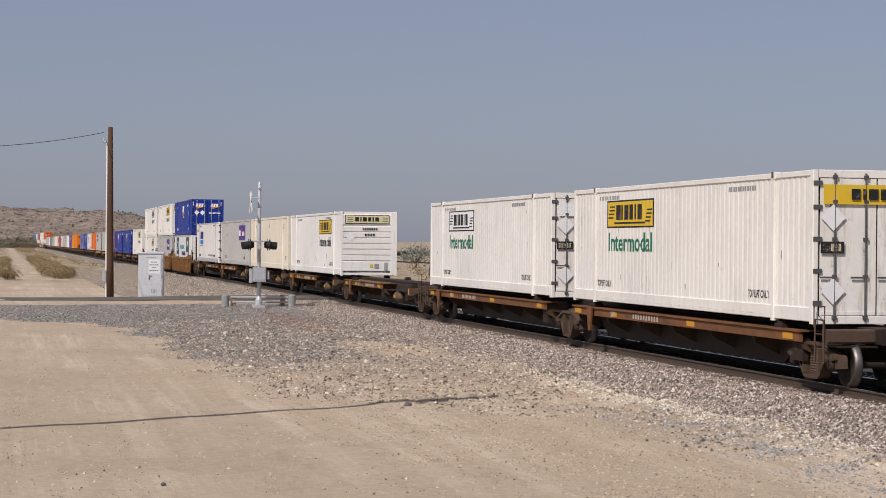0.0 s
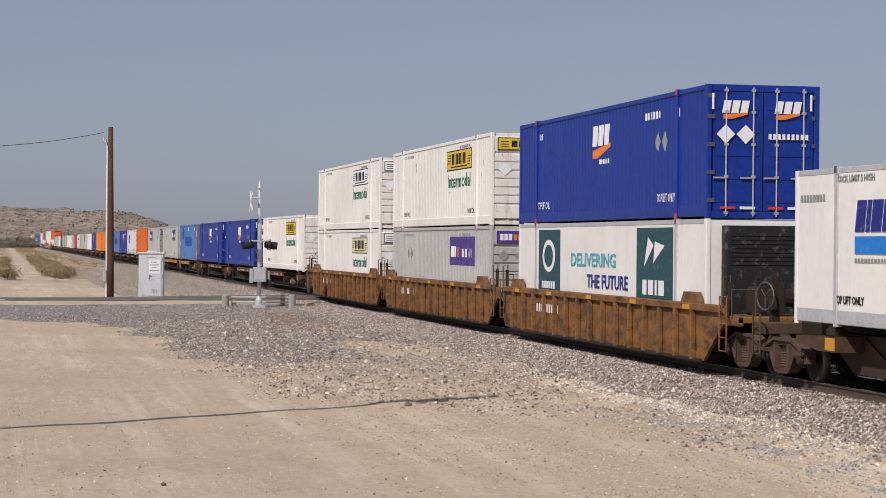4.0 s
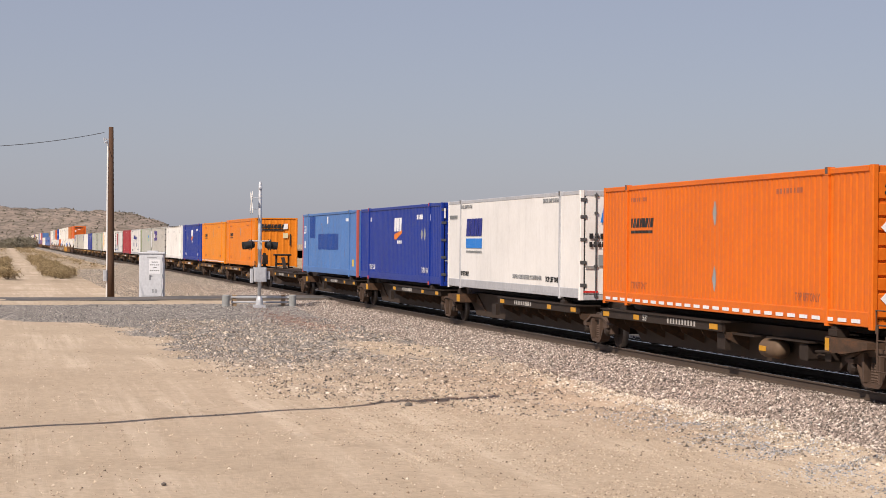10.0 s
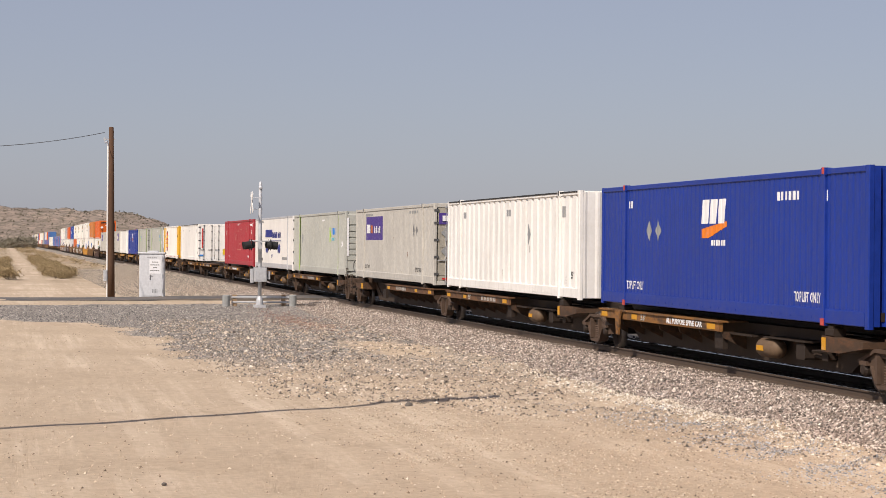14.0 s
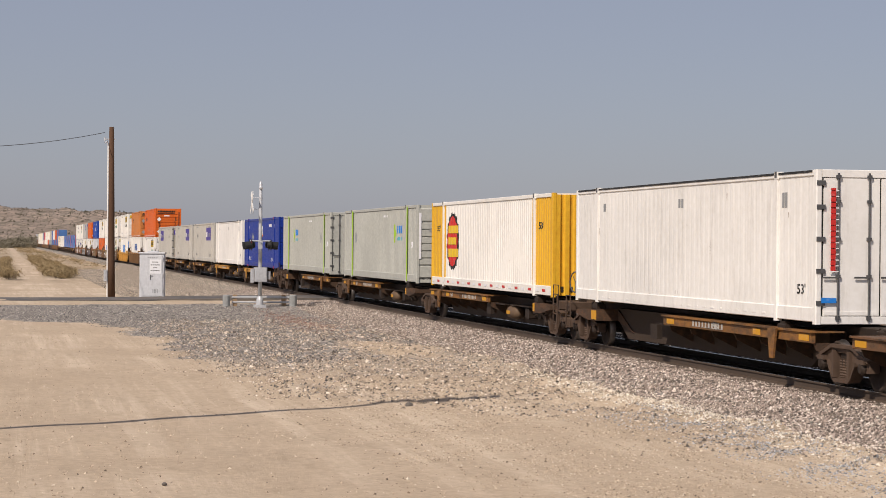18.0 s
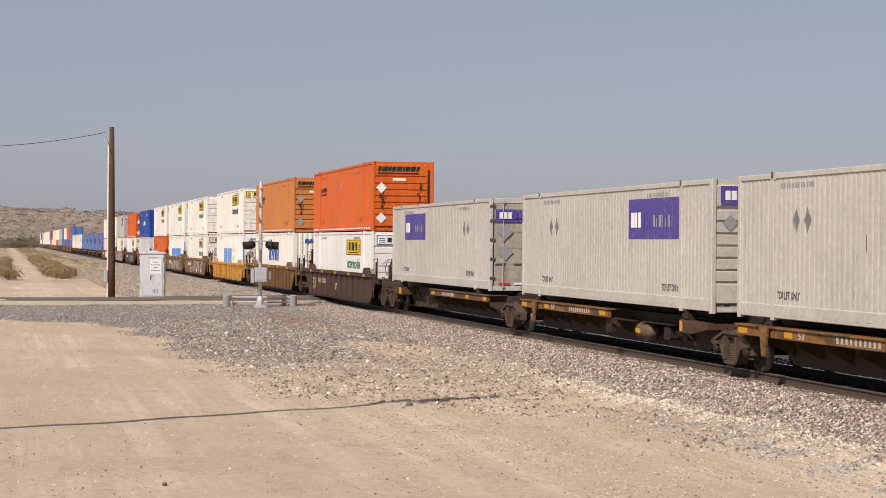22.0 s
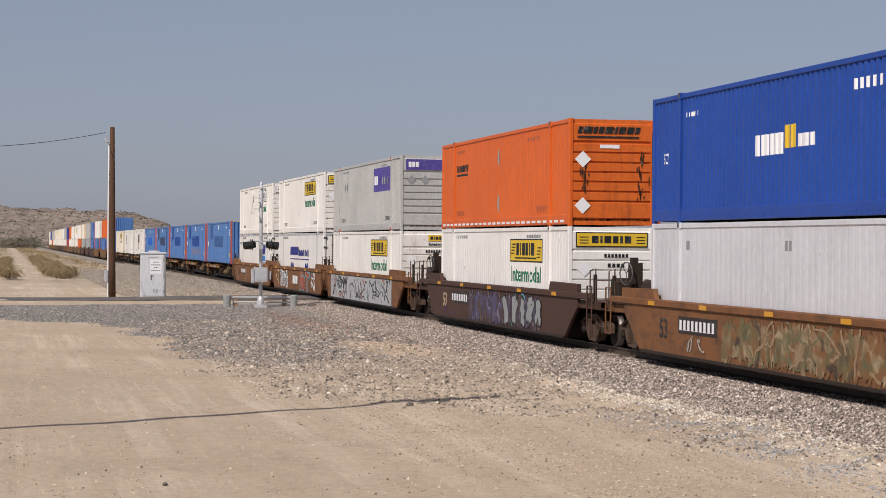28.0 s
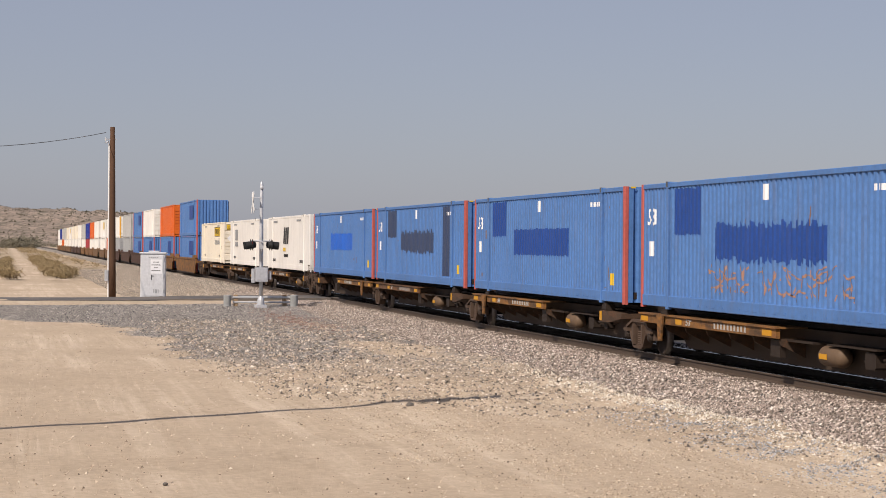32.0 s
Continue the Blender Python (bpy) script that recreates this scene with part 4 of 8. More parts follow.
def maroon():
    th = container("maroon red corrugated container with white lettering", RED, "upright", 0.24, 0.03)
    s = Face(th, "side")
    s.text("WARNING HIGH CUBE", 7.44, 2.57, 8.94, 2.69, D_WHT)
    s.text("53'", 0.7, 2.0, 1.1, 2.22, D_WHT)
    s.text("53'", 14.9, 2.0, 15.3, 2.22, D_WHT)
    s.diamond(12.41, 2.32, 0.40, 0.46, D_PINK)
    s.out = 0.008
    for du, dz in ((0, 0.09), (0, -0.09), (-0.08, 0), (0.08, 0)):
        s.diamond(12.41 + du, 2.32 + dz, 0.11, 0.13, RED, "placard_opening")
    s.out = 0.004
    s.text("TOP LIFT ONLY", 2.3, 0.48, 3.2, 0.60, D_WHT)
    s.text("TOP LIFT ONLY", 12.9, 0.53, 13.79, 0.65, D_WHT)
    for u in (2.2, 15.6):
        s.bars(u, 2.45, u + 0.35, 2.68, 2, D_WHT, "small_print", gap=0.3)
    s.bars(14.2, 2.5, 15.3, 2.62, 7, D_WHT, "number_mark", gap=0.4)
    r = random.Random(17)
    dots = [(10.0 - 3.95 * math.cos(t) ** 0.9, 1.45 + 0.86 * math.sin(t)) for t in [radians(4 + 3.6 * i) for i in range(24)]]
    dots += [(6.05, 1.60), (6.0, 1.16), (6.05, 1.05), (10.1, 2.24), (10.05, 1.58)]
    dots += [(u, z) for z, ua in ((1.41, 7.3), (1.0, 7.1)) for u in [ua + 0.11 * i for i in range(23)] if r.random() < 0.5]
    dots += [(r.uniform(8.0, 9.6), r.uniform(1.08, 1.34)) for _ in range(7)]
    s.shape([[(u, z), (u + 0.07, z), (u + 0.07, z + 0.022), (u, z + 0.022)] for u, z in dots], 0.0, 0.0, D_PALE, "old_rivets", "pale rivets left by a removed emblem")
    e = Face(th, "end", 0.004)
    e.rect(0.15, 0.5, 0.5, 0.8, D_WHT, "sticker")
    return th


def word_block(main, field, u0, u1, z0, z1, n, label, sun=False, end="ribs", slant=0.0, pitch=0.275):
    """A container with one large word kept as plain blocks."""
    th = container(label, main, end, pitch, 0.018 if pitch < 0.25 else 0.013)
    s = Face(th, "side")
    s.bars(u0, z0, u1, z1, n, field, slant=slant, gap=0.22)
    if sun:
        for i in range(6):
            t = radians(i * 60 + 30)
            c, d = math.cos(t), math.sin(t)
            s.shape([[(0.25 * c - 0.06 * d, 0.2 * d + 0.06 * c), (0.25 * c + 0.06 * d, 0.2 * d - 0.06 * c),
                      (0.75 * c + 0.08 * d, 0.62 * d - 0.08 * c), (0.75 * c - 0.08 * d, 0.62 * d + 0.08 * c)]], u1 + 1.05, (z0 + z1) / 2 + 0.1, D_YEL, "logo_spark")
    s.bars(2.3, 2.58, 3.6, 2.68, 9, D_GRY, "small_print", gap=0.4)
    s.diamond(2.0, 1.9, 0.42, 0.6, D_GRY)
    e = Face(th, "end", 0.012)
    if end == "ribs":
        e.bars(0.5, 2.45, 1.7, 2.62, 7, field, gap=0.25, slant=slant)
        e.diamond(0.5, 1.6, 0.5, 0.5, D_GRY, "placard_holder")
        e.bars(0.02, 0.6, 0.1, 2.4, 1, field, "number_mark")
    else:
        e.bars(0.6, 2.35, 1.6, 2.56, 5, field, gap=0.2, slant=slant)
        e.diamond(0.5, 1.5, 0.5, 0.5, D_WHT, "placard_holder")
    return th


def unit_blue():
    th = container("bright blue corrugated container with white and yellow blocks", ROYAL, "upright", 0.25, 0.035)
    s = Face(th, "side")
    s.bars(6.5, 1.3, 8.1, 1.72, 4, D_WHT, gap=0.15)
    s.bars(8.15, 1.4, 8.75, 1.85, 2, D_YEL, gap=0.15)
    s.bars(8.8, 1.4, 9.7, 1.65, 4, D_WHT, gap=0.2)
    s.bars(11.4, 2.3, 13.0, 2.5, 6, D_WHT, "number_mark", gap=0.4)
    s.text("53'", 0.8, 1.35, 1.15, 1.6, D_WHT)
    s.disc(13.2, 1.5, 0.7, 0.6, D_GRN, "logo_disc")
    s.text("53'", 14.9, 1.35, 15.25, 1.6, D_WHT)
    s.bars(2.3, 2.35, 3.2, 2.45, 5, D_WHT, "small_print", gap=0.4)
    e = Face(th, "end", 0.004)
    e.bars(0.9, 1.9, 1.7, 2.1, 4, D_WHT, gap=0.3)
    return th


def logo_white(kind):
    th = container("off-white insulated container with dark block logo", WHITE, "flat", smooth_side=True)
    s = Face(th, "side", 0.0)
    if kind == "bars":
        s.bars(6.5, 1.4, 8.6, 2.3, 3, D_BLK, gap=0.3, slant=0.2)
        s.rect(6.4, 1.0, 7.4, 1.2, D_YEL, "logo_stripe")
        s.bars(6.8, 0.7, 8.4, 0.85, 6, D_BLK, "small_print", gap=0.3)
    else:
        s.rect(3.0, 1.6, 4.5, 2.3, D_GRY, "logo_field")
        s.rect(3.0, 1.2, 4.5, 1.5, D_GRY, "logo_field")
    small_marks(s, D_GRY)
    return th


def squiggles(th, s, u0, u1, z0, z1, material, n, seed, long=0, thin=0.0):
    """Loose sprayed strokes."""
    r = random.Random(seed)
    out = []
    for _ in range(n):
        u, z = r.uniform(0, u1 - u0), r.uniform(0, z1 - z0)
        a = r.uniform(0, 6.28)
        for _ in range(r.randint(3, 6) + long):
            st, w = r.uniform(0.08, 0.2), thin * r.uniform(0.5, 1.6) if thin else r.uniform(0.018, 0.034)
            a += r.uniform(-0.75, 0.75)
            u2, z2 = u + st * math.cos(a), z + st * math.sin(a)
            if not (0 < u2 < u1 - u0 and 0 < z2 < z1 - z0):
                break
            nx, nz = -math.sin(a) * w, math.cos(a) * w
            out.append([(u - nx, z - nz), (u2 - nx, z2 - nz), (u2 + nx, z2 + nz), (u + nx, z + nz)])
            u, z = u2, z2
    s.shape(out, u0, z0, material, "graffiti", "sprayed graffiti strokes", 0.003)


def fat_word(body, w, h, grow, material):
    """Sprayed fat letters, one lapping over the next, grown outwards for their rim."""
    v, f, x0 = [], [], 0.0
    for i, ch in enumerate(body):
        cu = bpy.data.curves.new("graffiti", "FONT")
        cu.body, cu.extrude, cu.resolution_u, cu.offset, cu.shear = ch, 0.0, 3, 0.03 + grow * 0.6, 0.15
        ob = bpy.data.objects.new("graffiti", cu)
        scene.collection.objects.link(ob)
        bpy.context.view_layer.update()
        me = bpy.data.meshes.new_from_object(ob)
        bpy.data.objects.remove(ob)
        n = len(v)
        v += [((x0 + q.co.x) * w / 1.75, -0.002 * i, q.co.y * h / 0.72 + 0.06 * math.sin(q.co.x * 5 + i)) for q in me.vertices]
        f += [tuple(k + n for k in p.vertices) for p in me.polygons]
        x0 += 0.50
    return mesh_from("graffiti", v, f, material)


def blobs(th, s, u0, u1, z0, z1, n, fill, rim, seed):
    """Fat sprayed glyph-like shapes in a row: strokes of a fill colour over a wider rim."""
    r = random.Random(seed)
    w, h = (u1 - u0) / n, z1 - z0
    strokes = []
    for i in range(n):
        c = w * (i + 0.5)
        for k in range(r.randint(3, 4)):
            a = r.choice((1.57, 1.3, 1.85, 0.15, -0.3, 0.8, 2.2))
            l = (0.42 if abs(math.sin(a)) > 0.7 else 0.26 * w / h) * h * r.uniform(0.8, 1.1)
            strokes.append((c + r.uniform(-0.24, 0.24) * w, h * (0.5 + (0.0 if abs(math.sin(a)) > 0.7 else r.choice((-0.34, 0.0, 0.34)))), a, l, r.uniform(0.085, 0.13)))

    def outline(grow):
        out = []
        for cu, cz, a, l, t in strokes:
            l, t = l + grow, t + grow
            ca, sa = math.cos(a), math.sin(a)
            out.append([(cu + x * ca - y * sa, cz + x * sa + y * ca) for x, y in ((-l, -t * 0.7), (-l * 0.9, -t), (l * 0.9, -t), (l, -t * 0.6), (l, t * 0.6), (l * 0.9, t), (-l * 0.9, t), (-l, t * 0.7))])
        return out
    s.shape(outline(0.06), u0, z0, rim, "graffiti", "sprayed graffiti shapes", 0.003)
    s.out = -0.004
    s.shape(outline(0.0), u0, z0, fill, "graffiti", "sprayed graffiti shapes", 0.006)
    s.out = 0.0

# ---- rail cars: x = 0 at the rear end of the container, y = 0 on the track's middle, z = 0 on the rail ----
def wheel_at(ax, s):
    """A wheel with hub, dished plate, rim and flange."""
    return lambda: lathe([(0.10, -0.02), (0.10, 0.05), (0.34, 0.03), (0.36, 0.06), (0.42, 0.065), (0.425, 0.0), (0.45, -0.055), (0.44, -0.085), (0.36, -0.075), (0.34, -0.03)],
                         (ax, s * 0.76, 0.425), (0, s, 0), 18)


def truck(th, x):
    """A two-axle truck: side frames with springs, bolster, four wheels, two axles."""
    tk = part("truck", kept("bolster", lambda: join(box(-0.22, -1.05, 0.42, 0.22, 1.05, 0.68, 0.05), box(-0.35, -0.35, 0.6, 0.35, 0.35, 0.82)), STEEL), th, "grimy two-axle freight truck", pose(x, 0, 0))
    for s in (-1, 1):
        y = s * 1.0

        def frame_side():
            top = [(-1.18, 0.36), (-1.15, 0.58), (-0.85, 0.66), (-0.45, 0.80), (0.45, 0.80), (0.85, 0.66), (1.15, 0.58), (1.18, 0.36),
                   (0.98, 0.34), (0.90, 0.50), (0.62, 0.46), (0.42, 0.20), (0.30, 0.13), (-0.30, 0.13), (-0.42, 0.20), (-0.62, 0.46), (-0.90, 0.50), (-0.98, 0.34)]
            halves = []
            a, b = y - 0.09, y + 0.09
            quads = [(0, 1, 16, 17), (1, 2, 15, 16), (2, 3, 15), (4, 5, 10), (5, 6, 9, 10), (6, 7, 8, 9)]
            for q in quads:
                halves.append(prism([top[i] for i in q][::-1], a, b))
            halves.append(prism([(-0.45, 0.66), (0.45, 0.66), (0.45, 0.80), (-0.45, 0.80)], a, b))
            halves.append(prism([(-0.62, 0.46), (-0.42, 0.20), (-0.30, 0.20), (-0.30, 0.66), (-0.45, 0.80)], a, b))
            halves.append(prism([(0.30, 0.66), (0.30, 0.20), (0.42, 0.20), (0.62, 0.46), (0.45, 0.80)], a, b))
            halves.append(prism([(-0.30, 0.13), (0.30, 0.13), (0.42, 0.20), (-0.42, 0.20)], a, b))
            # flanges along the upper and lower members
            o0, o1 = (a - 0.06, a + 0.01) if s < 0 else (b - 0.01, b + 0.06)
            for p, q in ((1, 2), (2, 3), (3, 4), (4, 5), (5, 6)):
                (xa, za), (xb, zb) = top[p], top[q]
                halves.append(prism([(xa, za - 0.055), (xb, zb - 0.055), (xb, zb + 0.012), (xa, za + 0.012)], o0, o1))
            for p, q in ((15, 14), (14, 13), (13, 12), (12, 11), (11, 10)):
                (xa, za), (xb, zb) = top[p], top[q]
                halves.append(prism([(xa, za - 0.01), (xb, zb - 0.01), (xb, zb + 0.05), (xa, za + 0.05)], o0, o1))
            for cx in (-0.34, 0.34):
                halves.append(box(cx - 0.045, o0 - 0.01, 0.20, cx + 0.045, o1, 0.70))
            for cx in (-0.89, 0.89):
                halves.append(box(cx - 0.16, o0 - 0.02, 0.50, cx + 0.16, o1, 0.585))
            return join(*halves)
        part("side_frame", kept(("side_frame", s), frame_side, RUSTY), tk)
        if s > 0:
            part("wheel", kept(("wheel", s, -0.89), wheel_at(-0.89, s), TREAD, True), tk, "worn steel wheel with bright tread")
            part("wheel", kept(("wheel", s, 0.89), wheel_at(0.89, s), TREAD, True), tk, "worn steel wheel with bright tread")
            continue
        part("springs", kept(("springs", s), lambda: join(*[lathe([(0.05, 0), (0.062, 0.02)] * 1 + [(0.062 if k % 2 else 0.048, 0.03 + k * 0.025) for k in range(14)], (cx, y + s * 0.02, 0.20), (0, 0, 1), 8)
             for cx in (-0.19, -0.06, 0.07, 0.2)]), RUSTY), tk, "rusty coil springs")
        for ax in (-0.89, 0.89):
            part("wheel", kept(("wheel", s, ax), wheel_at(ax, s), TREAD, True), tk, "worn steel wheel with bright tread")
            part("bearing_cap", kept(("bearing_cap", s, ax), lambda: lathe([(0.13, 0), (0.13, 0.1), (0.09, 0.15), (0.04, 0.16)], (ax, s * 1.02, 0.425), (0, s, 0), 12), STEEL), tk)
    for ax in (-0.89, 0.89):
        part("axle", kept(("axle", ax), lambda: rod((ax, -1.02, 0.425), (ax, 1.02, 0.425), 0.08, 10), STEEL), tk)
    return tk


def bright_rims():
    """The running surface and rim of each wheel are polished."""
    for (key, _), me in MESHES.items():
        if key[0] == "wheel":
            me.materials.append(plain("polished_wheel_rim", (0.20, 0.18, 0.165), 0.5, 1.0))
            for p in me.polygons:
                d = math.hypot(p.center.x - key[2], p.center.z - 0.425)
                if d > 0.412:
                    p.material_index = 1


def ladder(th, x, y, z0, z1, w, material, rungs=4):
    part("ladder", kept(("ladder", x, y, z0, z1, w), lambda: join(rod((x, y, z0), (x, y, z1), 0.02), rod((x + w, y, z0), (x + w, y, z1), 0.02),
         *[rod((x, y, z0 + (z1 - z0) * i / (rungs - 1)), (x + w, y, z0 + (z1 - z0) * i / (rungs - 1)), 0.014) for i in range(rungs)]), material), th)


def brake_wheel(th, x, z):
    part("brake_stand", kept(("brake_stand", x, z), lambda: join(box(x - 0.05, -1.0, z - 0.5, x + 0.05, -0.8, z + 0.55, 0.02), box(x - 0.14, -1.02, z - 0.12, x + 0.12, -0.7, z + 0.42, 0.04)), STEEL), th)
    part("brake_wheel", kept(("brake_wheel", x, z), lambda: join(ring((x, -1.1, z + 0.15), (0.3, -1, 0), 0.28, 0.018),
         *[rod((x, -1.1, z + 0.15), (x + 0.28 * math.cos(t), -1.1, z + 0.15 + 0.28 * math.sin(t)), 0.012) for t in (0.5, 2.6, 4.7)]), DARKROD), th, "round hand brake wheel")


def coupler(th, x, s):
    part("coupler", kept(("coupler", x, s), lambda: join(box(min(x, x + s * 0.7), -0.12, 0.72, max(x, x + s * 0.7), 0.12, 0.98, 0.03),
         box(min(x + s * 0.55, x + s * 0.95), -0.2, 0.68, max(x + s * 0.55, x + s * 0.95), 0.16, 1.02, 0.05),
         rod((x, 0.3, 0.75), (x + s * 0.8, 0.25, 0.42), 0.03)), STEEL), th)


def gussets(a, b, n, s):
    """Plates across the car below an outrigger beam, deep at the sill and shallow at the beam."""
    bits = []
    for i in range(n):
        x = a + 0.25 + (b - a - 0.3) * i / (n - 1)
        ys = (s * 1.27, s * 0.68, s * 0.68, s * 1.22)
        zs = (0.79, 0.79, 0.40, 0.66)
        v = [(x + dx, y, z) for dx in (-0.02, 0.02) for y, z in zip(ys, zs)]
        bits.append((v, [(0, 1, 2, 3), (7, 6, 5, 4), (0, 4, 5, 1), (1, 5, 6, 2), (2, 6, 7, 3), (3, 7, 4, 0)]))
    return bits


def spine_car(gap_r, gap_f, end_r, end_f, beam=None, n=0, hitch=None, kind="rear"):
    """One platform of an articulated spine car: a deep middle sill, an outrigger beam towards one end, a truck at its rear joint."""
    th = tagged(new("spine_car"), "grimy spine car platform with %s side beams" % ("worn yellow" if beam in (CAR_O, CAR_Y) else "rusty dark brown"), "rail car", "spine cars of the train")
    beam = beam or SPINE
    r, f = -gap_r / 2, CL + gap_f / 2
    k = (round(gap_r, 1), round(gap_f, 1), end_r, end_f)
    sr = (min(0.4, 1.5 - gap_r / 2) if end_r else r) + 1.55          # the box sill is deep between the trucks
    sf = (max(CL - 0.4, CL - 1.5 + gap_f / 2) if end_f else f) - 1.55

    def middle():
        return prism([(sr, 0.72), (sr + 0.9, 0.25), (sf - 0.9, 0.25), (sf, 0.72), (sf, 0.985), (sr, 0.985)], -0.70, 0.70)
    # On full-beam cars the sill's darker colour holds the shade under the beams.
    part("center_sill", kept(("center_sill",) + k, middle, STEEL if kind == "full" else SILL), th, "long dusty brown box sill")
    part("top_beam", kept(("top_beam",) + k, lambda: box(r + 0.1, -0.36, 0.79, f - 0.1, 0.36, 1.10, 0.02), STEEL), th)
    b0, b1 = {"rear": (0.1, 8.75), "front": (7.4, 16.05), "full": (0.2, 15.6)}[kind]
    sg = -1 if kind == "front" else 1
    e0, e1 = (b0, b1) if sg > 0 else (b1, b0)          # the beam's end at the truck, and its end amidships

    def at(d0, d1, base=e0):
        a, b = base + sg * d0, base + sg * d1
        return min(a, b), max(a, b)
    for s in (-1, 1):
        y0, y1 = (-1.33, -1.25) if s < 0 else (1.25, 1.33)

        def rail():
            return join(box(b0, y0, 0.79, b1, y1, 0.985, 0.012), box(b0 - 0.04, -1.37 if s < 0 else 0.69, 0.985, b1 + 0.04, -0.69 if s < 0 else 1.37, 1.02))
        pl = part("side_beam", kept(("side_beam", s, kind), rail, beam), th, "outrigger beam, paint worn to rust")
        for i in range(7 if s < 0 else 0):
            part("bracket", kept(("bracket", i, kind), lambda: gussets(b0, b1, 7, s)[i], BRACE), pl)
        a, b = at(0.0, 1.3, e1)
        part("tread_plate", kept(("tread_plate", s, kind), lambda: join(box(a, min(s * 0.3, s * 1.1), 0.74, b, max(s * 0.3, s * 1.1), 0.78), box(*((a, s * 1.15 - 0.06, 0.42, a + 0.5, s * 1.15 + 0.06, 0.76) if sg < 0 else (b - 1.9, s * 1.15 - 0.06, 0.42, b - 1.4, s * 1.15 + 0.06, 0.76)))), STEEL), pl)
        if kind != "full":
            def wing():
                xa, xb, xc = (14.15, 14.95, 16.0) if sg > 0 else (2.0, 1.2, 0.15)
                y0, y1 = sorted((s * 0.3, s * 1.31))
                order = 1 if sg > 0 else -1
                arm = [(xa, 0.67), (xb, 0.67), (xc, 0.80), (xc, 0.92), (xa, 0.96)][::order]
                brace = [(xa - 1.3 * sg, 0.42), (xa, 0.67), (xa, 0.95)][::order]
                return join(prism(arm, y0, y1), prism(brace, min(s * 0.69, s * 0.74), max(s * 0.69, s * 0.74)))
            part("outrigger", kept(("outrigger", s, kind), wing, BRACE), th)
        for x in (1.72, 14.43):
            part("pedestal", kept(("pedestal", s, x), lambda: join(box(x - 0.2, s * 1.16 - 0.12, 0.955, x + 0.2, s * 1.16 + 0.12, 1.10, 0.02), box(x - 0.12, s * 1.16 - 0.1, 1.10, x + 0.12, s * 1.16 + 0.1, 1.146)), STEEL), th)
        if s < 0 and (kind == "full" or beam in (CAR_O, CAR_Y)):
            xl = at(1.55, 1.95)[0]
            part("support_leg", kept(("support_leg", kind), lambda: prism([(xl + 0.06, 0.42), (xl + 0.24, 0.42), (xl + 0.38, 1.0), (xl - 0.06, 1.0)], -1.42, -1.375), beam), th, "tapered lever leg on the side beam")
    marks = ((0.12, 0.6), (2.6, 3.0), (7.9, 8.4)) if kind != "full" else ((0.15, 0.7), (3.4, 3.8), (9.0, 9.5), (14.6, 15.1))
    for i, (a, b) in enumerate(marks):
        a, b = at(a, b)
        part("reflector", kept(("car_reflector", i, kind), lambda: join(box(a, -1.338, 0.83, b, -1.33, 0.95)), D_REFL), th, "yellow reflective patch")
    a, b = (14.16, 14.34) if sg > 0 else (1.55, 1.98)
    if kind != "full":
        part("reflector", kept(("end_reflector", kind), lambda: box(a, -1.318, 0.70, b, -1.31, 0.93), D_REFL), th, "yellow reflective patch")
    a, b = at(5.1, 7.2) if sg > 0 else (9.4, 11.5)
    if n not in (23, 28):
        part("number_mark", kept(("spine_number", kind), lambda: join(box(a, -1.3365, 0.838, a + 1.9, -1.33, 0.842), *[box(a + i * 0.2, -1.337, 0.84, a + 0.09 + i * 0.2, -1.33, 0.96) for i in range(10)]), D_FADE), th, "faded white number")
    part("lettering", text_mesh("53'", 0.36, 0.15, D_FADE, "side"), th, "", pose(b0 + 3.3, -1.336, 0.825))
    if n in (23, 28):
        part("lettering", text_mesh("ALL PURPOSE SPINE CAR", 2.4, 0.13, D_WHT, "side"), th, "white stencilled lettering", pose(5.3, -1.342, 0.835))
    if kind == "rear":
        part("air_tank", kept("air_tank", lambda: lathe([(0.05, -0.52), (0.15, -0.47), (0.195, -0.36), (0.195, 0.36), (0.15, 0.47), (0.05, 0.52)], (10.75, -0.95, 0.55), (1, 0, 0), 16), TANK, True), th, "dusty tan brake air tank")
        part("reflector", kept("tank_reflector", lambda: box(10.45, -1.155, 0.50, 10.8, -1.14, 0.60), D_REFL), th, "yellow reflective patch")
        part("brake_rigging", kept("brake_rigging", lambda: join(
             rod((12.0, -0.9, 0.55), (13.2, -0.8, 0.5), 0.05), rod((9.0, -0.6, 0.5), (14.0, -0.55, 0.55), 0.03), box(12.3, -1.05, 0.42, 12.75, -0.6, 0.72, 0.04),
             rod((12.9, -0.95, 0.6), (13.9, -1.0, 0.66), 0.035), box(10.7, -1.1, 0.76, 12.9, -0.3, 0.79), box(13.2, -0.9, 0.44, 13.5, -0.5, 0.62, 0.03)), STEEL), th)
    if hitch is not None:
        part("trailer_hitch", kept(("trailer_hitch", hitch), lambda: join(box(hitch - 0.1, -0.42, 1.1, hitch + 0.1, -0.32, 1.85, 0.02), box(hitch - 0.1, 0.32, 1.1, hitch + 0.1, 0.42, 1.85, 0.02),
             prism([(hitch + 0.1, 1.75), (hitch + 0.25, 1.75), (hitch + 1.3, 1.15), (hitch + 1.1, 1.1)], -0.1, 0.1), box(hitch - 0.28, -0.5, 1.84, hitch + 0.32, 0.5, 1.95, 0.04), box(hitch - 0.05, -0.42, 1.3, hitch + 0.05, 0.42, 1.42)), STEEL), th, "folding trailer hitch stand")
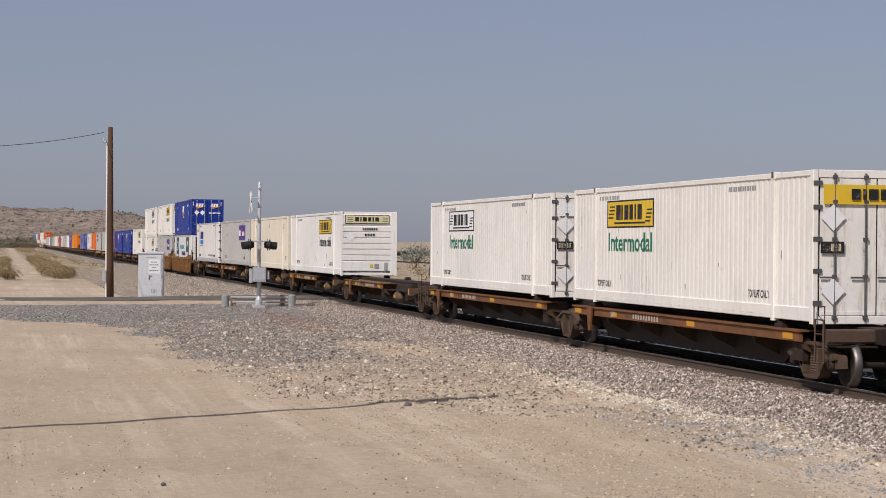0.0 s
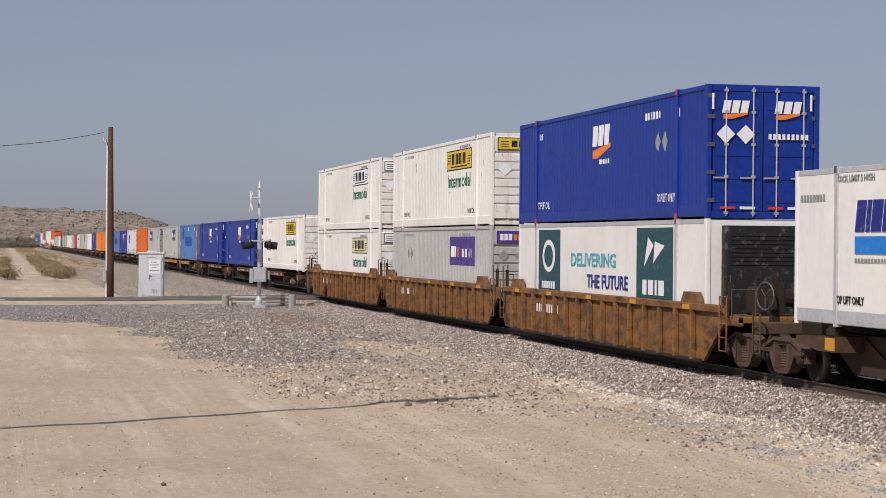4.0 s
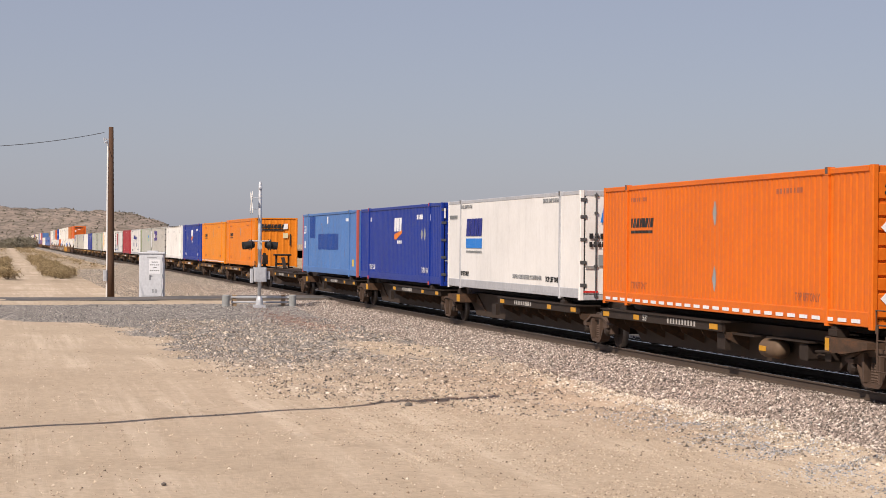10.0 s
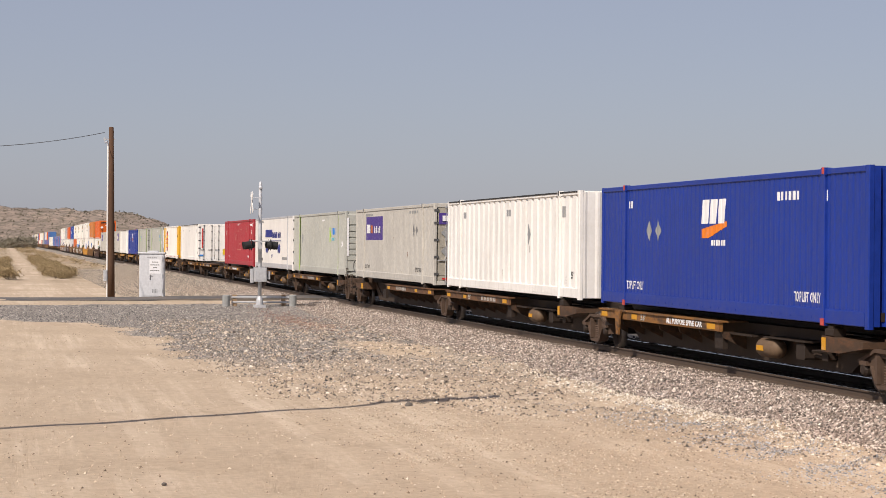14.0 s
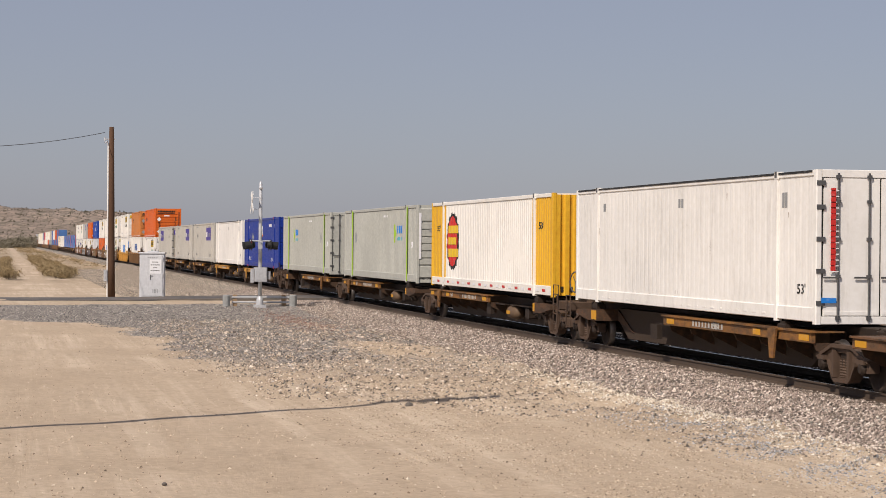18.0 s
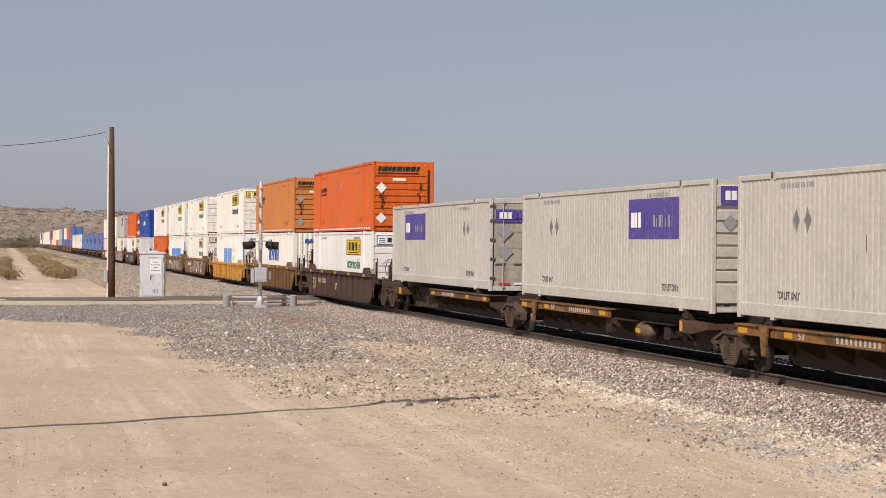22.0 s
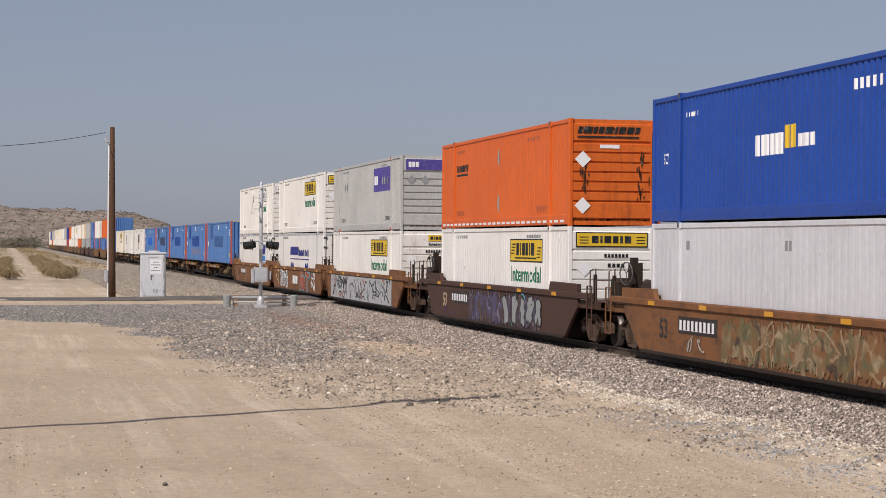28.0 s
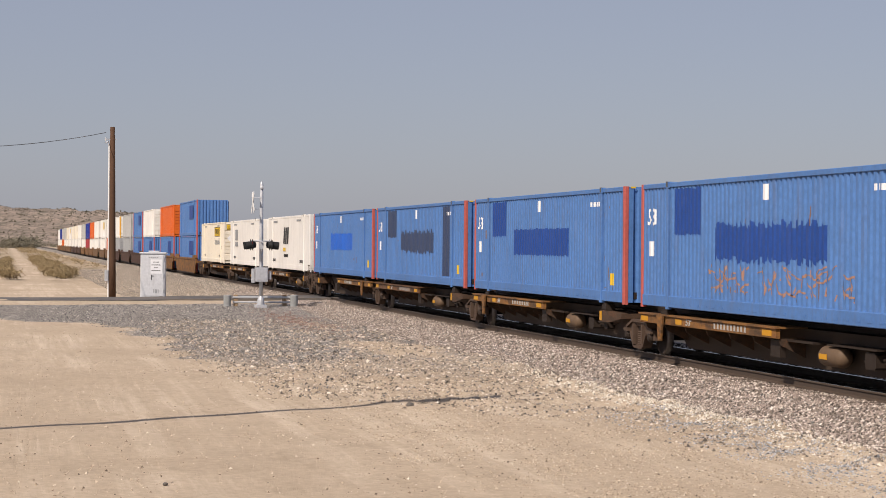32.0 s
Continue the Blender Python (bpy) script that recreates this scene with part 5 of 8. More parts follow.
    if end_r:
        truck(th, min(0.4, 1.5 - gap_r / 2))
        coupler(th, r + 0.5, -1)
        part("end_sill", kept(("end_sill_r",) + k, lambda: box(r + 0.35, -1.3, 0.82, r + 0.62, 1.3, 1.08, 0.03), RUSTY), th)
        brake_wheel(th, r + 0.5, 1.45)
        ladder(th, r + 0.45, -1.34, 0.45, 1.25, 0.4, RUSTY)
    else:
        truck(th, r)
        part("joint", kept(("joint",) + k, lambda: lathe([(0.42, 0), (0.42, 0.2), (0.3, 0.26)], (r, 0, 0.84), (0, 0, 1), 16), STEEL), th)
    if end_f:
        truck(th, max(CL - 0.4, CL - 1.5 + gap_f / 2))
        coupler(th, f - 0.5, 1)
        part("end_sill", kept(("end_sill_f",) + k, lambda: box(f - 0.62, -1.3, 0.82, f - 0.35, 1.3, 1.08, 0.03), RUSTY), th)
        ladder(th, f - 0.85, -1.34, 0.45, 1.25, 0.4, RUSTY)
        part("handrail", kept(("handrail_f",) + k, lambda: tube([(f - 1.0, -1.3, 1.1), (f - 1.0, -1.3, 1.5), (f - 0.5, -1.3, 1.5), (f - 0.5, -1.3, 1.1)], 0.016), RUSTY), th)
    return th


def well_car(gap_r, gap_f, end_r, end_f, body, style="ribs", graffiti=None, seed=1, far=False, hat=None):
    """One well unit: two deep side walls, floor beams, end platforms, trucks at the joints."""
    th = tagged(new("well_car"), "well car unit with %s" % ("ribbed side walls" if style in ("ribs", "low") else "dark brown plate side walls" if style == "plate" else "smooth graffitied side walls"), "rail car", "well cars of the train")
    r, f = -gap_r / 2, CL + gap_f / 2
    er, ef = (r + 0.45 if end_r else r + 0.25), (f - 0.45 if end_f else f - 0.25)
    k = (round(gap_r, 1), round(gap_f, 1), style)
    top = 1.36 if style != "low" else 1.27

    for s in (-1, 1):
        ya, yb = ((-1.47, -1.39) if style == "smooth" else (-1.43, -1.36)) if s < 0 else (1.39, 1.47)

        def wall():
            bits = []
            pts = [(-1.5, 0.98), (-0.95, 0.62), (-0.5, 0.30), (-0.25, 0.14), (16.4, 0.14), (16.65, 0.30), (17.1, 0.62), (17.65, 0.98)]
            for i in range(7):
                (a, za), (b, zb) = pts[i], pts[i + 1]
                bits.append(prism([(a, za), (b, zb), (b, top - 0.05), (a, top - 0.05)], ya, yb))
            return join(*bits)
        w = part("side_wall", kept(("side_wall", s, style), wall, body), th)
        part("top_chord", kept(("top_chord", s) + k, lambda: join(box(er + 0.6, -1.52 if s < 0 else 1.3, top - 0.16, ef - 0.6, -1.3 if s < 0 else 1.52, top, 0.02)), body if hat is None else hat), th)
        part("bottom_sill", kept(("bottom_sill", s), lambda: box(-0.2, -1.5 if s < 0 else 1.2, 0.10, 16.35, -1.2 if s < 0 else 1.5, 0.18, 0.015), STEEL), th)
        if s < 0 and style == "plate":
            for i in range(11):
                x = 0.6 + i * 1.45
                part("rib", kept(("rib", i, style), lambda: join(box(x, -1.448, 0.16, x + 0.07, -1.43, top - 0.15), prism_end([(x, top - 0.30), (x + 0.12, top - 0.30), (x + 0.12, top - 0.17), (x, top - 0.17)], -1.50, -1.43)), body), w)
        if s < 0 and style in ("ribs", "low"):
            n = 15 if style == "ribs" else 11
            for i in range(n):
                x = 0.25 + i * (15.6 / (n - 1))
                part("rib", kept(("rib", i, style), lambda: box(x, -1.56, 0.16, x + 0.08, -1.43, top - 0.15, 0.015), body), w)
        if s < 0:
            for x in (0.0, 15.2):
                if style == "smooth":
                    part("shoulder", kept(("shoulder", x), lambda: prism([(-1.6, top), (0.9, top), (0.75, top + 0.24), (-1.6, top + 0.22)] if x < 1 else [(14.9, top), (17.7, top), (17.7, top + 0.22), (15.05, top + 0.24)], -1.5, -1.38), body), th)
                else:
                    part("guide", kept(("guide", x, top), lambda: prism([(x - 0.1, top), (x + 1.0, top), (x + 0.8, top + 0.24), (x + 0.1, top + 0.24)], -1.5, -1.34), body), th)
    part("floor_beams", kept("floor_beams", lambda: join(*[box(x, -1.39, 0.10, x + 0.3, 1.39, 0.18) for x in (0.0, 2.0, 5.0, 8.0, 11.0, 14.0, 15.8)],
         *[box(x, s * 1.18 - 0.14, 0.18, x + 0.4, s * 1.18 + 0.14, 0.207) for x in (1.8, 13.9) for s in (-1, 1)]), STEEL), th)
    for tag, a, b, x in (("r", er, -0.25, er), ("f", 16.4, ef, ef)):
        part("end_platform", kept(("end_platform", tag) + k, lambda: join(box(a, -1.3, 1.0, b, 1.3, 1.14, 0.02), box(a, -0.35, 0.62, b, 0.35, 1.0),
             *[box(a, s * 1.3 - 0.1, 0.95, b, s * 1.3 + 0.1, 1.16, 0.02) for s in (-1, 1)]), body), th)
        if far:
            continue
        part("bulkhead", kept(("bulkhead", tag), lambda: box(-0.25 if tag == "r" else 16.32, -1.39, 0.18, -0.17 if tag == "r" else 16.4, 1.39, 1.1), STEEL), th)
        xe = x + (0.15 if tag == "r" else -0.6)
        ladder(th, xe, -1.5, 0.42, 1.55, 0.42, body, 5)
        part("handrail", kept(("handrail", tag) + k, lambda: join(tube([(xe, -1.42, 1.1), (xe, -1.42, 1.95), (xe + 0.1, -1.3, 2.0), (xe + 0.1, -1.3, 1.1)], 0.017),
             tube([(xe + 0.5, -1.42, 1.1), (xe + 0.5, -1.42, 1.7), (xe + 0.5, -0.9, 1.7), (xe + 0.5, -0.9, 1.1)], 0.017)), RUSTY), th)
        part("grab_post", kept(("grab_post", tag) + k, lambda: box(xe + 0.22, -1.4, 1.1, xe + 0.3, -1.32, 1.85), STEEL), th)
    if end_r:
        truck(th, -1.85)
        coupler(th, r + 0.55, -1)
        if not far:
            brake_wheel(th, r + 1.0, 1.75)
    else:
        truck(th, r)
    if end_f:
        truck(th, CL + 1.85)
        coupler(th, f - 0.55, 1)
        if not far:
            part("valve_box", kept(("valve_box",) + k, lambda: join(box(f - 1.6, -0.7, 1.14, f - 0.9, -0.1, 1.75, 0.05), lathe([(0.05, -0.5), (0.2, -0.42), (0.2, 0.42), (0.05, 0.5)], (f - 1.5, 0.4, 1.5), (1, 0, 0), 12)), STEEL), th)
    if style == "plate":
        part("lettering", text_mesh("53", 0.8, 0.55, D_TAN, "side"), th, "large tan lettering", pose(0.95, -1.436, 0.42))
    if not far:
        for i, x in enumerate((0.5, 4.0, 7.8, 11.5, 15.3)):
            part("reflector", kept(("well_reflector", i, top), lambda: box(x, -1.53, top - 0.135, x + 0.45, -1.52, top - 0.035), D_REFL), th)
        y = -1.480 if style == "smooth" else -1.436
        part("number_mark", kept(("well_number", style), lambda: join(box(2.6, y + 0.001, 0.738, 4.81, y + 0.01, 0.743), *[box(2.6 + i * 0.26, y, 0.74, 2.73 + i * 0.26, y + 0.01, 0.96) for i in range(9)]), D_TAN if style == "plate" else D_WHT if body is not CAR_Y else D_BLK), th)
        if style == "smooth":
            part("number_plate", kept("well_plate", lambda: box(2.5, -1.4735, 0.66, 5.0, -1.46, 1.04), D_DARKP), th, "dark panel behind the number")
        part("lettering", text_mesh("53", 0.55, 0.46, D_DARKP if body is CAR_R else D_TAN, "side") if style == "smooth" else text_mesh("53'", 0.42, 0.3, D_BLK if body in (CAR_Y, CAR_O) else D_PALE, "side"), th, "", pose(1.2 if style == "smooth" else 7.6, -1.476 if style == "smooth" else -1.436, 0.50))
        if graffiti:
            s = Well(th)
            for i, (u0, u1, mt, n) in enumerate(graffiti):
                if isinstance(mt, tuple) and mt[0] == "panel":
                    s.rect(u0, 0.17, u1, 1.19, mt[1], "painted_panel", "wide painted-over panel")
                    s.out = -0.008
                    continue
                if isinstance(mt, tuple) and mt[0] == "fill":
                    s.ragged(u0, 0.24, u1, 1.06, mt[1], "graffiti", "broad sprayed graffiti field", seed + i, 0.13)
                    s.out = -0.006
                    continue
                if isinstance(mt, tuple) and mt[0] == "bars":
                    s.bars(u0, 0.5, u1, 0.92, n, mt[1], slant=0.1)
                    continue
                if isinstance(mt, tuple) and mt[0] == "tag":
                    squiggles(th, s, u0, u1, 0.26, 0.64, mt[1], n, seed * 10 + i, 6, 0.016)
                    continue
                if isinstance(mt, tuple) and mt[0] == "vines":
                    squiggles(th, s, u0, u1, 0.2, 1.18, mt[1], n, seed * 10 + i, 14, 0.024)
                    continue
                if isinstance(mt, tuple) and mt[0] == "word":
                    for d, m3 in ((0.10, mt[3]), (0.0, mt[2])):
                        part("graffiti", fat_word(mt[1], u1 - u0, 0.86, d, m3), th, "sprayed graffiti letters", s.at(u0, 0.28) @ pose(0, -0.002 - 0.008 * (d == 0), 0))
                    continue
                if isinstance(mt, tuple):
                    blobs(th, s, u0, u1, 0.26, 1.14, n, mt[0], mt[1], seed * 10 + i)
                    continue
                squiggles(th, s, u0, u1, 0.22, 1.18, mt, n, seed * 10 + i)
    return th


class Well(Face):
    """Markings on the near wall of a well car."""

    def __init__(self, thing):
        self.t, self.face, self.out = thing, "side", 0.0

    def at(self, u, z):
        return pose(u, -1.478 + self.out, z)

# ---- the train ----
YC = 14.755 + HY                       # the track's middle
DECK, WELL = 1.147, 0.209              # base of a container on a spine car, in a well
UPPER = WELL + CH + 0.008
HIGH_WELL = {CAR_O.name: 0.085, CAR_Y.name: 0.06, CAR_G.name: 0.055}          # wells that carry their load higher
SPEED, GAIN = 30.706, 0.00633          # metres a second at 16 s, and its slow gain


def ahead(t):
    """How far the train has come at t, from where it stands at 16 s."""
    return SPEED * (t - 16) + GAIN * (t - 16) ** 2


MOVERS = []                            # thing, x at 16 s, z


def put(th, u, z, offset=0.0):
    th.matrix_basis = pose(u + offset + ahead(0), YC, z)
    MOVERS.append((th, u + offset, z))


JB = white_hauler
GRAF_A = [(2.0, 15.0, D_WHT, 34), (5.0, 12.0, D_PALE, 20), (9.0, 15.5, D_GRY, 24)]
GRAF_B = [(2.2, 5.4, (D_GRY, D_WHT), 3), (7.0, 8.9, ("bars", D_WHT), 3), (9.6, 13.0, ("word", "RaT", D_RED2, D_CYAN), 0), (13.4, 15.2, D_WHT, 16), (0.5, 2.0, D_PALE, 8)]
GRAF_C = [(5.1, 14.0, ("fill", D_DUSK), 0), (9.6, 14.2, (D_GRY, D_BLK), 5), (1.4, 3.0, ("tag", D_PUR), 8), (5.2, 9.2, ("vines", D_SLATE), 12), (7.4, 9.4, ("vines", D_RUST), 5), (9.8, 14.0, ("vines", D_CYAN), 6), (5.2, 9.0, ("vines", D_GRY), 6)]
# kind, place of the container's rear end, what stands there, whether the car ends behind it
TRAIN = [
    ("s", 438.30, lambda: JB(D_YEL, D_GRN, True, "doors"), 0),
    ("s", 419.92, lambda: JB(D_WHT, D_GRN, True, "doors"), 1),
    ("s", 401.90, None, 0),
    ("s", 384.29, lambda: JB(D_YEL, D_BLK, end_field=D_PALE, main=WHITE_B), 0),
    ("s", 366.87, lambda: white_plain(main=CREAM, label="plain cream container with faint corrugation"), 0),
    ("s", 349.83, lambda: parcel_grey(), 0),
    ("s", 331.43, lambda: reefer("blue_word"), 1),
    ("w", 310.32, (lambda: reefer("slogan"), blue_hauler), 0, CAR_O, "ribs", None),
    ("w", 290.65, (lambda: parcel_grey(), lambda: JB(D_YEL, D_GRN)), 0, CAR_O, "ribs", None),
    ("w", 271.57, (lambda: JB(D_PALE, D_GRN, end_field=D_WHT), lambda: JB(D_WHT, D_GRN)), 1, CAR_O, "ribs", None),
    ("s", 250.42, lambda: JB(D_YEL, D_GRN, short_end=True), 0),
    ("s", 230.02, lambda: blue_hauler(), 0),
    ("s", 211.21, lambda: blue_hauler(), 1),
    ("s", 193.10, lambda: patched_blue(D_PATCH3, wide=True), 0),
    ("s", 174.58, lambda: parcel_grey(), 0),
    ("s", 153.78, lambda: parcel_grey(flip=True, end="panel_doors"), 1),
    ("s", 135.25, lambda: orange_hauler(), 0),
    ("s", 117.02, lambda: reefer("blue_word"), 0),
    ("s", 99.78, lambda: blue_hauler(), 0),
    ("s", 82.70, lambda: patched_blue(D_PATCH), 0),
    ("s", 64.70, None, 1),
    ("s", 46.68, lambda: capped(orange_hauler(ORANGE_M, "flat", False)), 0),
    ("s", 29.41, lambda: orange_hauler(ORANGE_Y), 0),
    ("s", 12.46, lambda: blue_hauler("upright", True), 0),
    ("s", -5.70, lambda: white_plain(True), 0),
    ("s", -24.09, lambda: parcel_grey(flip=True, end="panel_doors", main=GREY_W), 1),
    ("s", -43.03, lambda: green_striped(wide=0.10), 0),
    ("s", -59.70, lambda: reefer("two_tone_word"), 0),
    ("s", -77.03, maroon, 0),
    ("s", -94.90, None, 0),
    ("s", -112.71, lambda: white_plain(False, True), 1),
    ("s", -131.20, yellow_ended, 0),
    ("s", -149.98, lambda: green_striped(), 0),
    ("s", -170.16, lambda: green_striped(True), 1),
    ("s", -188.27, lambda: blue_hauler("ribs", True), 0),
    ("s", -206.25, lambda: white_plain(), 0),
    ("s", -223.73, lambda: parcel_grey(D_PURF, main=GREY_W), 0),
    ("s", -241.43, lambda: parcel_grey(D_PURF, main=GREY_W), 0),
    ("s", -261.64, lambda: parcel_grey(D_PURF, True, "panel_doors", GREY_W), 1),
    ("w", -282.30, (lambda: JB(D_YEL, D_GRN, end_field=D_WHT, main=WHITE_B), lambda: orange_hauler(ORANGE_R)), 1, CAR_B, "plate", None),
    ("w", -305.64, (lambda: word_block(WHITE, D_BLU, 6.1, 10.4, 1.35, 2.1, 5, "white container with a dark blue block word", end="upright", slant=0.3), lambda: orange_hauler(ORANGE_F)), 1, CAR_G, "ribs", None),
    ("w", -328.68, (lambda: word_block(WHITE_B, D_BLU2, 4.9, 9.6, 1.0, 1.95, 7, "bright white container with a blue block word and yellow spark", sun=True, pitch=0.22), lambda: JB(D_YEL, D_BLK)), 1, CAR_Y, "low", None),
    ("w", -352.31, (lambda: JB(D_PALE, D_GRN, end_field=D_PALE), lambda: JB(D_YEL, D_GRN, short_end=True)), 0, CAR_G, "smooth", GRAF_A),
    ("w", -371.91, (lambda: word_block(WHITE_B, D_BLU2, 3.4, 12.6, 1.0, 1.8, 11, "bright white container with a long blue block word", sun=True, pitch=0.22), lambda: JB(D_YEL, D_GRN)), 0, CAR_G, "smooth", GRAF_A),
    ("w", -391.46, (lambda: orange_hauler(ORANGE_R), lambda: JB(D_YEL, D_BLK)), 1, CAR_G, "smooth", GRAF_A[:1]),
    ("w", -414.34, (lambda: white_plain(main=ALU, label="bare aluminium container with small lettering"), unit_blue), 1, CAR_R, "smooth", [(5.3, 13.9, ("fill", D_UMBER), 0), (6.0, 13.6, ("vines", D_MOSS), 14), (6.0, 13.8, ("vines", D_SANDY), 9), (2.9, 4.4, ("tag", D_FADE), 6)]),
    ("w", -437.58, (lambda: JB(D_YEL, D_GRN, main=WHITE_B), lambda: orange_hauler(ORANGE_R)), 1, CAR_B, "smooth", GRAF_C),
    ("w", -461.20, (lambda: JB(D_YEL, D_GRN, short_end=True), lambda: parcel_grey(D_PURF)), 0, CAR_R, "smooth", [(0.6, 15.4, ("panel", CAR_W), 0), (0.8, 15.2, ("vines", D_BLK), 60), (1.0, 15.0, D_RUST, 10), (8.0, 15.0, ("vines", D_GRY), 10)]),
    ("w", -480.30, (lambda: reefer("two_tone_word"), lambda: JB(D_YEL, D_GRN)), 0, CAR_R, "smooth", GRAF_B),
    ("w", -499.39, (lambda: reefer("blue_word_low"), lambda: JB(D_WHT, D_GRN)), 1, CAR_R, "smooth", [(9.0, 14.0, (D_WHT, D_TAN), 5), (9.4, 13.6, (D_WHT, D_FADE), 4), (1.0, 6.0, D_TAN, 10)]),
    ("s", -520.88, lambda: patched_blue(D_PATCH5, wide=True), 0),
    ("s", -538.69, lambda: patched_blue(D_PATCH, graffiti=True), 0),
    ("s", -556.14, lambda: patched_blue(D_PATCH), 0),
    ("s", -573.68, lambda: patched_blue(D_PATCH2, True, True), 0),
    ("s", -590.81, lambda: patched_blue(D_PATCH4, False), 1),
    ("s", -608.49, lambda: logo_white("bars"), 0),
    ("s", -628.58, lambda: logo_white("fields"), 0),
    ("s", -649.11, lambda: JB(D_YEL, D_GRY, main=CREAM), 1),
]


def capped(th):
    """A container with a raised roof edge."""
    part("roof_cap", kept("roof_cap", lambda: box(-HX + 0.01, -HY + 0.004, CH - 0.004, HX - 0.01, HY - 0.004, CH + 0.075, 0.01), ORANGE_M), th)
    return th


def tail_box(main, mark=None, tips=None, post=None):
    th = container("distant container on the train's tail", main, "upright" if main is SKYB else "ribs", 0.4, 0.04, tips=tips, post=post, far=True)
    if mark:
        Face(th, "side").rect(9.7, 1.4, 13.2, 2.5, mark, "logo_plate")
    return th


W, C, G, N, S, O, Y = WHITE, CREAM, GREY, NAVY, SKYB, ORANGE_R, YELLOW
TAIL = [(-669.6, S, S), (-692.1, O, S), (-717.2, W, S), (-735.4, S, S), (-756.9, G, GREY_D), (-780.0, Y, GREY_D), (-800.6, W, O), (-821.2, W, W), (-844.7, W, W),
        (-864.0, O, W), (-882.7, N, RED), (-904.0, G, W), (-926.0, W, W), (-946.0, C, W), (-966.0, C, W), (-988.0, W, W), (-1010.0, C, W), (-1030.0, G, W),
        (-1052.0, G, O), (-1073.0, N, W), (-1094.0, W, W)]


FULL = (438.30, 419.92, 174.58, 153.78)          # beams along the whole side
FRONT = (230.02, 211.21, 117.02, 99.78, 82.70, 64.70)                        # beams towards the front end
PAINT = {438.30: CAR_R, 419.92: CAR_R, 401.90: CAR_O, 193.10: CAR_Y, 174.58: CAR_Y, 153.78: CAR_Y, 46.68: SPINE, 29.41: SPINE, 12.46: CAR_O, -112.71: CAR_O, -170.16: CAR_O, -131.20: CAR_O,
         -149.98: CAR_O, -520.88: CAR_O, -538.69: CAR_O, -556.14: CAR_O, -590.81: CAR_O, -223.73: CAR_O, -241.43: CAR_O, -188.27: CAR_Y, -206.25: CAR_Y, 384.29: CAR_O, 349.83: CAR_O, 135.25: STEEL, 117.02: STEEL, 99.78: STEEL, 82.70: STEEL, 64.70: STEEL}


def build_train():
    us = [row[1] for row in TRAIN] + [TAIL[0][0]]
    for i, row in enumerate(TRAIN):
        kind, u, load, last = row[:4]
        gap_r = u - us[i + 1] - CL
        gap_f = (us[i - 1] - u - CL) if i else 2.2
        first = i == 0 or TRAIN[i - 1][3] == 1
        if kind == "s":
            put(spine_car(gap_r, gap_f, bool(last), first, PAINT.get(u, SPINE), i, None if load else (0.9 if last else CL - 1.6 if first else None), "full" if u in FULL else "front" if u in FRONT or last else "rear"), u, 0.0)
            if load:
                put(load(), u, DECK, HX)
        else:
            put(well_car(gap_r, gap_f, bool(last), first, row[4], row[5], row[6], i, hat=CAR_O if row[4] is CAR_G and row[5] == "ribs" else None), u, 0.0)
            high = HIGH_WELL.get(row[4].name, 0.0)
            put(load[0](), u, WELL + high, HX)
            put(load[1](), u, UPPER + high, HX)
    us = [row[0] for row in TAIL]
    for i, (u, up, low) in enumerate(TAIL):
        gap_r = (u - us[i + 1] - CL) if i + 1 < len(us) else 3.4
        gap_f = (us[i - 1] if i else TRAIN[-1][1]) - u - CL
        put(well_car(gap_r, gap_f, False, i == 0, (CAR_O, CAR_B, CAR_G)[i // 3 % 3], "smooth", far=True), u, 0.0)
        put(tail_box(low, D_PATCH if low is S else None, post=POST_RED if low is S else None), u, WELL, HX)
        put(tail_box(W if up is Y else up, D_YEL if up is W and i % 2 else D_PATCH if up is S else None, (Y, 2.6) if up is Y else None, POST_RED if up is S else None), u, UPPER, HX)


    bright_rims()


def motions():
    """Everything on the train runs along the straight track."""
    for th, u, z in MOVERS:
        walk(th, [(t, pose(u + ahead(t), YC, z)) for t in (0, 4, 8, 12, 16, 20, 24, 28, 32)])

# ---- ground, track and road ----
ROAD0, ROAD1 = -100.6, -95.2


def smooth(a, b, x):
    t = np.clip((x - a) / (b - a), 0, 1)
    return t * t * (3 - 2 * t)


def waves(x, y, s, seed=0.0):
    """Cheap smooth unevenness."""
    return (np.sin(x * 1.7 / s + 1.3 + seed) * np.cos(y * 1.3 / s + 0.7 * np.sin(x / s)) + 0.6 * np.sin(x * 3.1 / s + y * 2.7 / s + seed * 2)
            + 0.4 * np.cos(y * 5.3 / s - x * 1.9 / s)) / 2.0


def rubble_share(x, y):
    """1 on the loose stony ground between the sand and the ballast."""
    near = np.interp(x, [-92, -76, -66, -56, -47, -40, -37, -34, -26, -20], [9.0, 5.4, 5.2, 5.0, 5.2, 5.8, 8.0, 10.6, 11.6, 12.0])
    return smooth(-1.1, 1.4, y - near + 0.8 * waves(x, y, 2.0, 7.0)) * (1 - smooth(12.6, 13.6, y)) * smooth(-90, -80, x)


